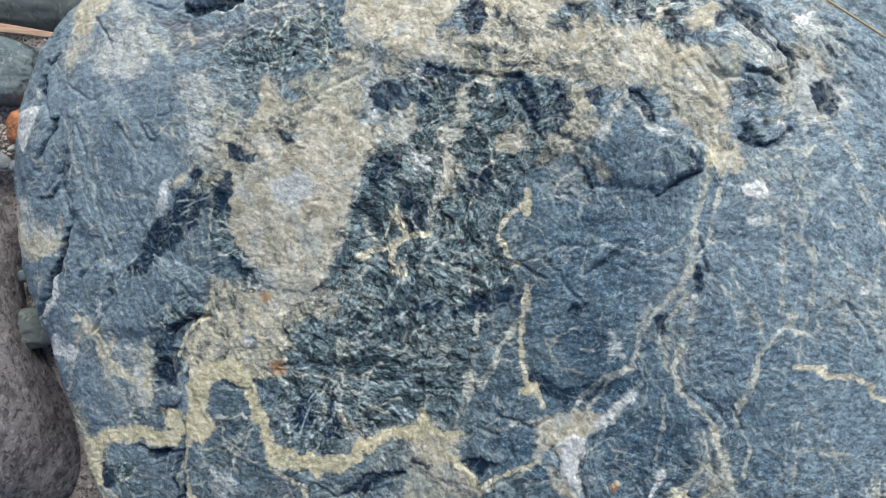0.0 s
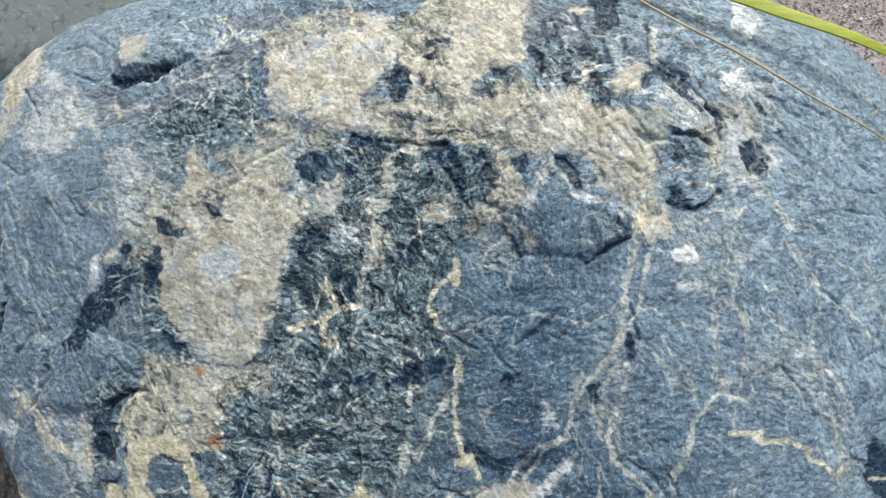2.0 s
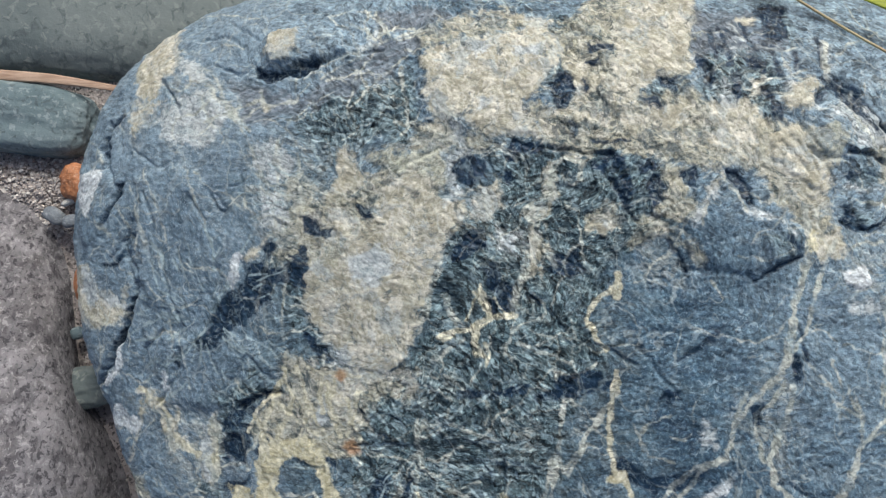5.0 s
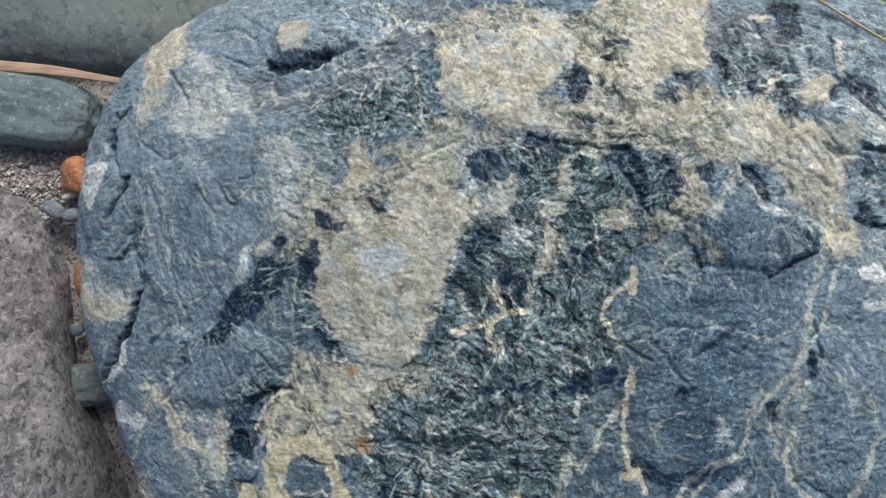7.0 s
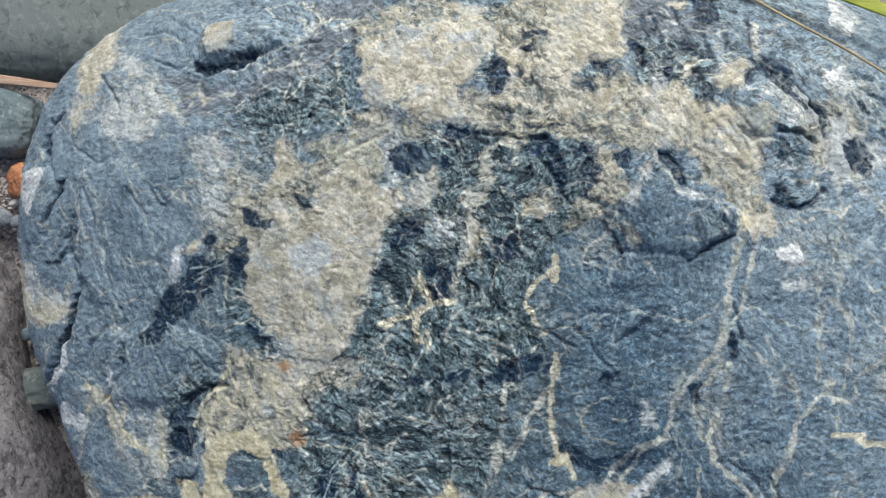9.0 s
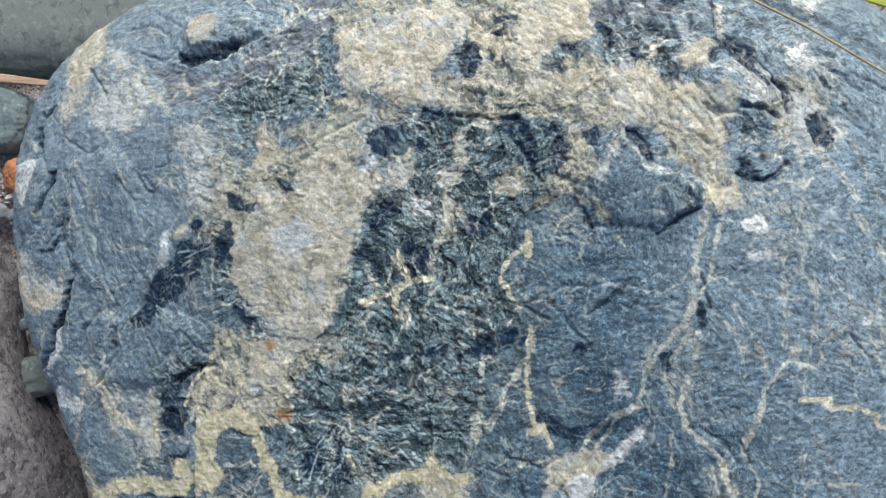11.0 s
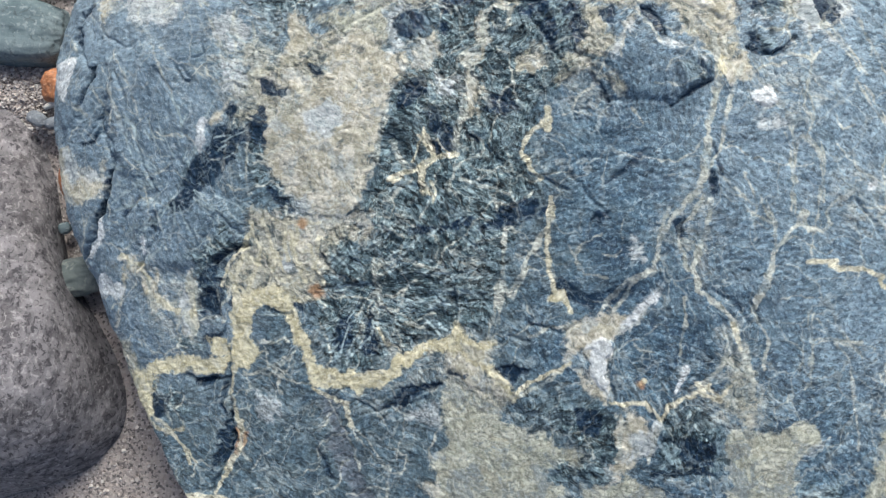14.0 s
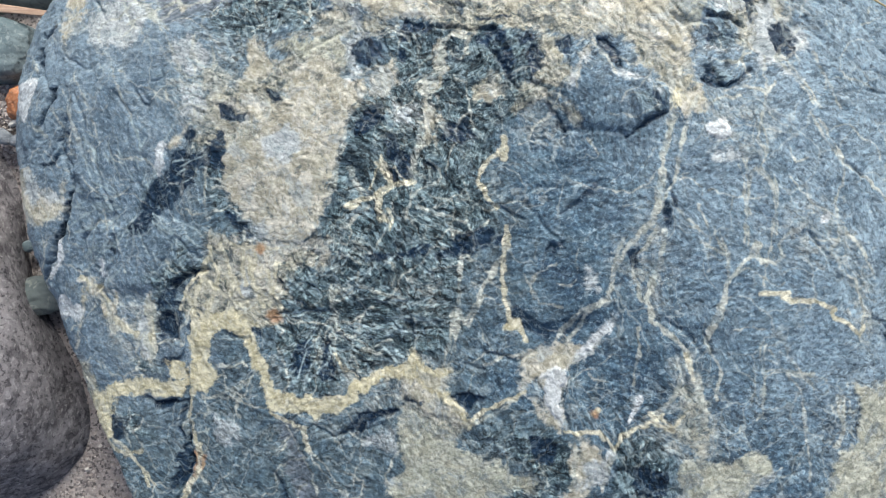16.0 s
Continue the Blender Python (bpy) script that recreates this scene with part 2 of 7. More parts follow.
    ash = k.mix(k.step(k.noise(58, 5, 0.7, 0.8, co=bent), 0.52, 0.59, 0, 0.6), ash, (0.36, 0.34, 0.25))
    crazed = times(k.step(k.cells(60, "DISTANCE_TO_EDGE", bent), 0.035, 0.006), k.step(k.noise(24, 2), 0.46, 0.56))
    ash = k.mix(times(crazed, 0.55), ash, (0.14, 0.145, 0.125))
    ash = k.mix(k.step(flake, 0.44, 0.36, 0, 0.6), ash, (0.17, 0.195, 0.19))
    ash = k.mix(k.step(curl, 0.44, 0.36, 0, 0.7), ash, (0.15, 0.17, 0.155))
    ash = k.mix(k.step(grain, 0.475, 0.38, 0, 0.75), ash, (0.19, 0.195, 0.155))
    ash = k.mix(k.step(dust, 0.54, 0.65, 0, 0.7), ash, (0.58, 0.58, 0.51))
    col = k.mix(times(m_ash, 0.95), col, ash)
    # black serpentine, and the shade painted into some hollows
    m_blk = mask("black", 90, 4, 1.0, 6, 0.3, 5)
    blk = k.mix(k.step(curl, 0.53, 0.68), (0.010, 0.025, 0.050), (0.040, 0.078, 0.120))
    blk = k.mix(k.step(grain, 0.54, 0.64, 0, 0.28), blk, (0.10, 0.15, 0.19))
    blk = k.mix(times(k.math("MAXIMUM", web, times(ridge(90, 0.020), 0.8)), 0.42), blk, (0.26, 0.32, 0.33))
    col = k.mix(times(m_blk, k.step(flake, 0.56, 0.66, 0.97, 0.55)), col, blk)
    # pale and ochre veins
    m_crm = mask("cream", 200, 1.8, 0.7, 5, 0.0, 1.2)
    crm = k.mix(k.step(patchy, 0.40, 0.56), (0.33, 0.355, 0.315), (0.54, 0.55, 0.485))
    col = k.mix(times(m_crm, times(k.step(k.noise(60, 5, 0.7), 0.38, 0.56, 0.25, 0.95), k.step(m_blk, 0, 1, 1, 0.35))), col, crm)
    m_ndl = mask("needle", 200, 0.8, 0.45, 3, 0.15)
    col = k.mix(times(m_ndl, k.step(k.math("MAXIMUM", m_tan, m_mot), 0, 1, 0.8, 0.1)), col, (0.30, 0.375, 0.39))
    m_och = mask("ochre", 110, 7.0, 1.3, 7, -0.1, 7)
    och = k.mix(k.step(k.noise(150, 6, 0.72, 0.6), 0.42, 0.58), OCHRE_A, OCHRE_B)
    och = k.mix(k.step(curl, 0.54, 0.62, 0, 0.6), och, (0.62, 0.61, 0.52))
    och = k.mix(k.step(grain, 0.45, 0.36, 0, 0.5), och, (0.30, 0.26, 0.155))
    och = k.mix(k.step(dust, 0.55, 0.67, 0, 0.6), och, (0.76, 0.72, 0.58))
    col = k.mix(m_och, col, och)
    m_gld = mask("gold", 200, 2.2, 0.7, 5, 0.2, 1.4)
    gld = k.mix(k.step(patchy, 0.40, 0.56), (0.44, 0.415, 0.30), (0.64, 0.61, 0.48))
    col = k.mix(times(m_gld, k.step(k.noise(70, 5, 0.7), 0.34, 0.48, 0.5, 1)), col, gld)
    m_qtz = mask("quartz", 120, 6.0, 1.2, 5, 0.6, 4)
    col = k.mix(times(m_qtz, k.step(curl, 0.36, 0.5, 0.72, 0.92)), col, k.mix(k.step(grain, 0.40, 0.60), (0.50, 0.535, 0.545), (0.74, 0.765, 0.765)))
    m_rst = mask("rust", 200, 6, 1.8)
    col = k.mix(times(m_rst, 0.7), col, (0.36, 0.17, 0.065))
    pale = k.math("MAXIMUM", k.math("MAXIMUM", m_tan, m_och), m_mot)
    # every flake is a little lighter or darker than the next
    light = k.math("ADD", k.math("MULTIPLY_ADD", flakes, 0.8, -0.4), k.math("MULTIPLY_ADD", flakes2, 1.0, -0.5))
    reach = k.math("ADD", k.step(k.math("MAXIMUM", pale, m_ash), 0, 1, 0.75, 0.36), times(m_bld, 0.25))
    reach = times(reach, times(k.step(busy, 0, 1, 0.7, 1), k.step(leafy, 0, 1, 1, 0.7)))
    col = k.mix(1.0, col, k.math("MULTIPLY_ADD", light, reach, 0.92), "MULTIPLY")
    rough = k.math("ADD", k.step(pale, 0, 1, 0.48, 0.78), times(m_blk, -0.16))
    calm = k.step(k.math("MAXIMUM", k.math("MAXIMUM", m_tan, m_och), k.math("MAXIMUM", m_blk, m_ash)), 0, 1, 1, 0.3)
    def even(v, size):
        return k.math("MULTIPLY_ADD", v, size, -size / 2)

    h = k.math("ADD", even(grain, 0.8), times(even(needles, 1.4), m_bld))
    h = k.math("ADD", h, k.math("ADD", even(dust, 0.35), times(even(fol, 0.45), leafy)))
    h = k.math("ADD", h, k.math("ADD", times(even(flake, 0.35), m_mot), even(patchy, 0.9)))
    h = k.math("ADD", h, even(flakes, 0.5))
    return k.finish(col, rough, times(h, calm), 0.0014, 0.5, 0.18)


BLUE_A, BLUE_B, BLUE_C = (0.042, 0.085, 0.132), (0.060, 0.111, 0.163), (0.101, 0.167, 0.215)
BLUE_D, BLUE_E = (0.024, 0.045, 0.078), (0.262, 0.345, 0.405)
TAN_A, TAN_B = (0.42, 0.402, 0.315), (0.65, 0.618, 0.525)
OCHRE_A, OCHRE_B = (0.47, 0.425, 0.275), (0.67, 0.625, 0.45)


def stone_material(name, dark, light, fleck, spots, scale=1.0, rough=0.8):
    """A plain beach stone: two tones, light crystals and dark flecks."""
    k = Mat(name)
    big, mid, fine = k.noise(14 * scale, 5, 0.6), k.noise(90 * scale, 5, 0.65), k.noise(420 * scale, 4, 0.65)
    c = k.mix(k.step(big, 0.3, 0.7), dark, light)
    c = k.mix(k.step(mid, 0.42, 0.7, 0, 0.6), c, light)
    c = k.mix(k.step(k.noise(260 * scale, 3, 0.6, 0.6), 0.54, 0.66, 0, 0.85), c, fleck)
    c = k.mix(k.step(k.noise(200 * scale, 3, 0.6, 0.8, co=k.shift(0.3, (0.5, 0.2, 0.8))), 0.54, 0.68, 0, 0.6), c, spots)
    worn = k.math("ADD", k.math("MULTIPLY", fine, 0.5), k.math("ADD", mid, k.math("MULTIPLY", big, 2.0)))
    seam = k.math("ABSOLUTE", k.math("SUBTRACT", k.noise(16 * scale, 4, 0.6, 0.4, co=k.shift(0.2, (0.3, 0.9, 0.1))), 0.5))
    c = k.mix(k.math("MULTIPLY", k.step(seam, 0.007, 0.002), k.step(k.noise(9, 2), 0.45, 0.6, 0, 0.3)), c, spots)
    return k.finish(c, rough, worn, 0.0018, 0.5)


def granite_material():
    """Weathered granite: smeared grains of feldspar, quartz and dark mica."""
    k = Mat("pink_grey_granite")
    bent = k.shift(0.008, k.noise(130, 3, 0.6, colour=True))
    drawn = k.scaled(1.0, 0.6, 0.8, 0.35, bent)
    blot, fine = k.noise(120, 4, 0.62, 0.5, co=drawn), k.noise(300, 4, 0.65, 0.6, co=drawn)
    tone = k.first(k.cells(260, "F1", drawn, "Color"))
    c = k.mix(k.step(blot, 0.36, 0.64), (0.080, 0.075, 0.082), (0.225, 0.212, 0.222))
    c = k.mix(k.step(tone, 0.2, 0.9, 0, 0.35), c, (0.25, 0.24, 0.25))
    c = k.mix(k.step(k.noise(34, 5, 0.65), 0.48, 0.66, 0, 0.6), c, (0.31, 0.293, 0.302))
    c = k.mix(k.step(k.noise(15, 4, 0.6), 0.47, 0.38, 0, 0.45), c, (0.085, 0.078, 0.080))
    c = k.mix(k.step(fine, 0.55, 0.64, 0, 0.6), c, (0.42, 0.40, 0.40))
    c = k.mix(k.step(fine, 0.455, 0.38, 0, 0.8), c, (0.04, 0.038, 0.044))
    h = k.math("ADD", k.math("ADD", fine, blot), k.math("MULTIPLY", k.noise(70, 6, 0.7), 2.0))
    return k.finish(c, 0.85, h, 0.0014, 0.7, 0.2)


def sand_material():
    k = Mat("coarse_sand")
    grains = k.cells(520, "F1", out="Color")
    c = k.mix(k.step(k.noise(30, 5, 0.6), 0.3, 0.7), (0.29, 0.25, 0.23), (0.44, 0.385, 0.36))
    c = k.mix(k.math("MULTIPLY", k.step(grains, 0.55, 0.8), 0.6), c, (0.48, 0.43, 0.39))
    c = k.mix(k.math("MULTIPLY", k.step(grains, 0.38, 0.2), 0.75), c, (0.07, 0.065, 0.065))
    h = k.math("ADD", k.math("MULTIPLY", k.cells(430, co=k.shift(0.004, k.noise(260, 3, colour=True))), -0.35), k.noise(160, 5, 0.7))
    return k.finish(c, 0.9, h, 0.003, 0.9, 0.2)


def plain_material(name, a, b, scale, rough=0.6, stretch=(1, 1, 1)):
    k = Mat(name)
    n = k.noise(scale, 5, 0.6, co=k.scaled(*stretch))
    return k.finish(k.mix(k.step(n, 0.3, 0.7), a, b), rough, n, 0.0006, 0.5)


ROCK = serpentine()
GRANITE = granite_material()
GREENSTONE = stone_material("green_grey_stone", (0.072, 0.096, 0.100), (0.180, 0.205, 0.195), (0.23, 0.255, 0.235), (0.05, 0.066, 0.072), 0.55)
TEAL = stone_material("teal_grey_stone", (0.078, 0.118, 0.130), (0.165, 0.212, 0.225), (0.23, 0.275, 0.28), (0.04, 0.056, 0.062), 0.9)
JASPER = stone_material("orange_jasper", (0.30, 0.11, 0.045), (0.46, 0.19, 0.08), (0.52, 0.30, 0.19), (0.20, 0.08, 0.045), 2.2, 0.6)
SLATE = stone_material("blue_grey_pebble", (0.14, 0.16, 0.18), (0.24, 0.26, 0.28), (0.33, 0.34, 0.35), (0.08, 0.09, 0.10), 2.0)
PALE_CHIP = stone_material("whitish_chip", (0.45, 0.43, 0.39), (0.62, 0.60, 0.56), (0.70, 0.69, 0.66), (0.35, 0.33, 0.30), 2.0)
SAND = sand_material()
DRIFTWOOD = plain_material("bleached_wood", (0.30, 0.19, 0.13), (0.47, 0.33, 0.24), 60, 0.75, (1, 8, 8))
GREEN_BLADE = plain_material("green_grass", (0.26, 0.30, 0.025), (0.40, 0.44, 0.05), 40, 0.45, (1, 6, 6))
DRY_STEM = plain_material("dry_stem", (0.40, 0.29, 0.15), (0.52, 0.44, 0.24), 50, 0.6)


# ---------------------------------------------------------------- smooth random fields over the plan
def lattice(x, y, seed):
    """Gradient noise, about -0.7 to 0.7, one wave a unit."""
    xi, yi = np.floor(x).astype(np.int64), np.floor(y).astype(np.int64)
    fx, fy = x - xi, y - yi
    u, v = fx * fx * fx * (fx * (fx * 6 - 15) + 10), fy * fy * fy * (fy * (fy * 6 - 15) + 10)

    def corner(dx, dy):
        h = ((xi + dx) * 374761393 + (yi + dy) * 668265263 + seed * 1442695041) & 0xFFFFFFFF
        h = ((h ^ (h >> 13)) * 1274126177) & 0xFFFFFFFF
        a = ((h ^ (h >> 16)) & 0xFFFF) * (2 * math.pi / 65536)
        return np.cos(a) * (fx - dx) + np.sin(a) * (fy - dy)

    a, b = corner(0, 0), corner(1, 0)
    c, d = corner(0, 1), corner(1, 1)
    return (a + u * (b - a)) * (1 - v) + (c + u * (d - c)) * v


def chips(x, y, seed):
    """Flat tilted chips on a jittered lattice: height about -0.5 to 0.5 and a tone of each, 0 to 1."""
    xi, yi = np.floor(x).astype(np.int64), np.floor(y).astype(np.int64)
    best = np.full(x.shape, 9.0)
    high, tone = np.zeros(x.shape), np.zeros(x.shape)
    for dx in (-1, 0, 1):
        for dy in (-1, 0, 1):
            h = ((xi + dx) * 374761393 + (yi + dy) * 668265263 + seed * 1442695041) & 0xFFFFFFFF
            h = ((h ^ (h >> 13)) * 1274126177) & 0xFFFFFFFF
            h = h ^ (h >> 16)
            ox, oy = x - xi - dx - (h & 255) / 255, y - yi - dy - ((h >> 8) & 255) / 255
            d = ox * ox + oy * oy
            a = ((h >> 16) & 255) * (2 * math.pi / 255)
            closer = d < best
            best = np.where(closer, d, best)
            high = np.where(closer, np.cos(a) * ox + np.sin(a) * oy + ((h >> 4) & 15) / 30 - 0.25, high)
            tone = np.where(closer, ((h >> 20) & 255) / 255, tone)
    return high, tone


def fractal(x, y, octaves, seed, fall=0.5):
    total, size = 0, 1.0
    for i in range(octaves):
        total = total + size * lattice(x * 2**i, y * 2**i, seed + 17 * i)
        size *= fall
    return total


# ---------------------------------------------------------------- the boulder's smooth form
CENTRE = (0.02, -0.045)
ZEQ = 0.062
COEF = np.array([0.0988, 0.0481, 0.0484, -0.0036, -0.0262, -0.0102, -0.0148, -0.0157, 0.0104, 0.0031])
OUTLINE = [(0.41, -0.04), (0.398, 0.07), (0.345, 0.17), (0.25, 0.232), (0.13, 0.25), (0.0, 0.247), (-0.12, 0.243), (-0.222, 0.221), (-0.287, 0.178), (-0.318, 0.115), (-0.322, 0.045), (-0.309, -0.02), (-0.285, -0.08), (-0.258, -0.15), (-0.215, -0.237), (-0.13, -0.33), (0.0, -0.365), (0.15, -0.36), (0.28, -0.30), (0.35, -0.18)]


def outline_radius(phi):
    """Radius of the plan outline of the boulder at the angle phi."""
    a = np.array([math.atan2(y - CENTRE[1], x - CENTRE[0]) for x, y in OUTLINE])
    r = np.array([math.hypot(x - CENTRE[0], y - CENTRE[1]) for x, y in OUTLINE])
    o = np.argsort(a)
    a, r = a[o], r[o]
    a = np.concatenate([a - 2 * math.pi, a, a + 2 * math.pi])
    r = np.concatenate([r, r, r])
    # Catmull-Rom through the corners
    phi = np.asarray(phi)
    k = np.clip(np.searchsorted(a, phi) - 1, 1, len(a) - 3)
    m = (r[2:] - r[:-2]) / (a[2:] - a[:-2])
    h = a[k + 1] - a[k]
    t = (phi - a[k]) / h
    return ((2 * t**3 - 3 * t**2 + 1) * r[k] + (t**3 - 2 * t**2 + t) * h * m[k - 1] + (3 * t**2 - 2 * t**3) * r[k + 1] + (t**3 - t**2) * h * m[k])


def crown(x, y):
    u, v = x / 0.3, y / 0.3
    return COEF @ np.array([np.ones_like(u), u, v, u * u, u * v, v * v, u**3, u * u * v, u * v * v, v**3])


def rho_of(x, y):
    return np.hypot(x - CENTRE[0], y - CENTRE[1]) / outline_radius(np.arctan2(y - CENTRE[1], x - CENTRE[0]))


def height(x, y):
    """Height of the boulder's smooth upper skin over the plan."""
    return ZEQ + crown(x, y) * np.sqrt(np.clip(1 - rho_of(x, y) ** 3, 0, 1))

KINDS = ("blade", "mottle", "frost", "silk", "tan", "dove", "ash", "ochre", "gold", "cream", "quartz", "black", "rust", "needle", "crack", "lump")
FAR = -12.0  # millimetres outside a rim at which a mask is closed
N = 1060  # cells across the boulder's skin
g = np.linspace(-1, 1, N + 1)
ga, gb = np.meshgrid(g, g)
big = np.abs(ga) > np.abs(gb)
r = np.where(big, ga, gb)
with np.errstate(divide="ignore", invalid="ignore"):
    phi = np.where(big, math.pi / 4 * np.where(ga != 0, gb / ga, 0), math.pi / 2 - math.pi / 4 * np.where(gb != 0, ga / gb, 0))
phi = np.where(r < 0, phi + math.pi, phi)
phi = (np.arctan2(np.sin(phi), np.cos(phi))).ravel()
t = np.abs(r).ravel()
SPLIT, RIM = 0.87, 0.955
psi0 = math.asin(RIM**1.5)
psi = psi0 + np.clip((t - SPLIT) / (1 - SPLIT), 0, 1) * (radians(140) - psi0)
rho = np.where(t <= SPLIT, RIM * t / SPLIT, np.abs(np.sin(psi)) ** (2 / 3))
radius = outline_radius(phi) * rho
px, py = CENTRE[0] + radius * np.cos(phi), CENTRE[1] + radius * np.sin(phi)
lift = np.where(t <= SPLIT, np.sqrt(1 - np.minimum(rho, 1) ** 3), np.cos(psi))
pz = ZEQ + np.where(lift >= 0, crown(px, py), 0.17) * lift
skin = np.stack([px, py, pz], 1)

mm_x, mm_y = px * 1000, py * 1000
warp_x = 3.2 * fractal(mm_x / 16, mm_y / 16, 3, 5) + 1.8 * fractal(mm_x / 5, mm_y / 5, 3, 6)
warp_y = 3.2 * fractal(mm_x / 16, mm_y / 16, 3, 7) + 1.8 * fractal(mm_x / 5, mm_y / 5, 3, 8)
wx, wy = mm_x + warp_x, mm_y + warp_y
fields = {kind: np.full(len(px), FAR) for kind in KINDS}
rise_mm = np.zeros(len(px))
upper = lift > -0.2
PART_NAMES = {"blade": ("bladed_patch", "dark teal patch of bladed crystals"), "mottle": ("mottled_patch", "mottled cream and grey-green patch"), "silk": ("silky_band", "smooth silky grey band"), "dove": ("grey_patch", "pale blue-grey frosted patch"), "ash": ("ash_patch", "pale grey-green mineral patch"), "tan": ("cream_patch", "cream crumbly mineral patch"), "ochre": ("ochre_vein", "ochre-yellow mineral vein"), "gold": ("yellow_vein", "thin cream-yellow vein"), "cream": ("pale_vein", "thin pale grey-cream vein"), "quartz": ("quartz_spot", "white quartz spot"), "black": ("black_patch", "near-black glossy serpentine patch")}
region = np.zeros(len(px), np.int32)  # the mineral body that each spot belongs to
region_d = np.full(len(px), 0.2)
region_rank = np.zeros(len(px), np.int32)
RANKS = {"blade": 1, "mottle": 2, "silk": 2, "cream": 4, "gold": 4, "ochre": 4, "quartz": 5}
bodies = [""]


def near(points, margin, wild):
    p = np.array(points, float)
    x, y = mm_x + wild * warp_x, mm_y + wild * warp_y
    lo, hi = p.min(0) - margin, p.max(0) + margin
    i = np.nonzero(upper & (x > lo[0]) & (x < hi[0]) & (y > lo[1]) & (y < hi[1]))[0]
    return p, i, x[i], y[i]


def edge_distance(p, x, y, closed):
    best = np.full(len(x), 1e9)
    q = np.concatenate([p, p[:1]]) if closed else p
    for (ax, ay), (bx, by) in zip(q[:-1], q[1:]):
        dx, dy = bx - ax, by - ay
        s = np.clip(((x - ax) * dx + (y - ay) * dy) / (dx * dx + dy * dy + 1e-9), 0, 1)
        best = np.minimum(best, (x - ax - s * dx) ** 2 + (y - ay - s * dy) ** 2)
    return np.sqrt(best)


def merge(kind, i, d, rise, own=True):
    if own and kind in PART_NAMES:
        bodies.append(kind)
        rank = RANKS.get(kind, 3)
        wins = (d > 0.2) & ((rank > region_rank[i]) | ((rank == region_rank[i]) & (d > region_d[i])))
        region[i[wins]], region_d[i[wins]], region_rank[i[wins]] = len(bodies) - 1, d[wins], rank
    fields[kind][i] = np.maximum(fields[kind][i], np.clip(d, FAR, 12))
    if rise:
        soft = 6.0 if kind == "lump" else 1.6
        w = np.clip(d / soft * 0.5 + 0.5, 0, 1)
        rise_mm[i] += rise * w * w * (3 - 2 * w)


def patch(kind, points, rise=0.0):
    """A patch of mineral: its rim in millimetres over the plan."""
    wild = {"frost": 3.0, "dove": 1.6, "mottle": 2.2, "blade": 2.5, "ash": 1.8, "silk": 2.0}.get(kind, 1.3)
    p, i, x, y = near(points, 14, wild)
    inside = np.zeros(len(x), bool)
    for (ax, ay), (bx, by) in zip(p, np.roll(p, -1, 0)):
        if ay != by:
            inside ^= ((ay > y) != (by > y)) & (x < (bx - ax) * (y - ay) / (by - ay) + ax)
    d = edge_distance(p, x, y, True)
    merge(kind, i, np.where(inside, d, -d), rise)


def vein(kind, points, width, rise=0.0, wild=0.7):
    """A vein along a line, so many millimetres wide."""
    p, i, x, y = near(points, 14 + width, wild)
    if len(p) == 1:
        p = np.concatenate([p, p + 0.3])
    swell = 1 + 0.7 * lattice(x / 9, y / 9, 31)
    merge(kind, i, (width) / 2 * swell - edge_distance(p, x, y, False), rise, width >= 1.5)


# zones of bladed dark crystals
patch("blade", [(-56.0, 60.2), (-40.4, 80.2), (-27.8, 93.5), (-2.3, 103.8), (29.4, 100.8), (60.6, 91.4), (70.2, 65.8), (40.0, 46.0), (28.1, 32.9), (23.0, 7.1), (33.3, -11.8), (18.7, -32.0), (10.6, -58.7), (3.3, -102.7), (-86.4, -110.1), (-111.6, -80.2), (-112.6, -45.3), (-85.8, -26.9), (-76.4, -9.7), (-67.7, 23.8), (-58.9, 50.3)])
patch("blade", [(-121.3, -77.2), (-88.4, -51.3), (-34.7, -48.7), (2.3, -56.8), (-1.6, -100.8), (-20.2, -100.8), (-39.3, -110.1), (-58.9, -119.7), (-91.0, -131.6), (-110.7, -116.1)])
patch("blade", [(-153.7, 131.3), (-122.9, 141.7), (-82.2, 148.7), (-79.6, 123.7), (-87.5, 109.9), (-121.2, 106.5), (-134.6, 99.6), (-149.0, 110.0)])
patch("blade", [(16.9, -157.1), (31.6, -149.2), (53.4, -148.9), (71.4, -156.0), (82.2, -163.3), (82.7, -185.8), (79.5, -201.2), (61.5, -207.8), (43.1, -200.7), (37.4, -191.2), (57.5, -184.7), (50.1, -175.3), (28.0, -170.2), (16.9, -164.7)])
patch("blade", [(103.2, -159.2), (110.0, -153.5), (130.9, -155.1), (141.7, -169.6), (144.2, -188.0), (141.1, -197.4), (121.9, -197.9), (106.0, -196.5), (109.1, -181.3)])
patch("blade", [(-105.7, -92.8), (-89.5, -89.0), (-73.9, -94.9), (-78.2, -108.3), (-98.3, -112.1)])
patch("blade", [(82.4, 164.0), (107.0, 176.3), (128.1, 165.1), (130.4, 132.6), (120.2, 122.1), (105.2, 132.0), (90.1, 142.2)])
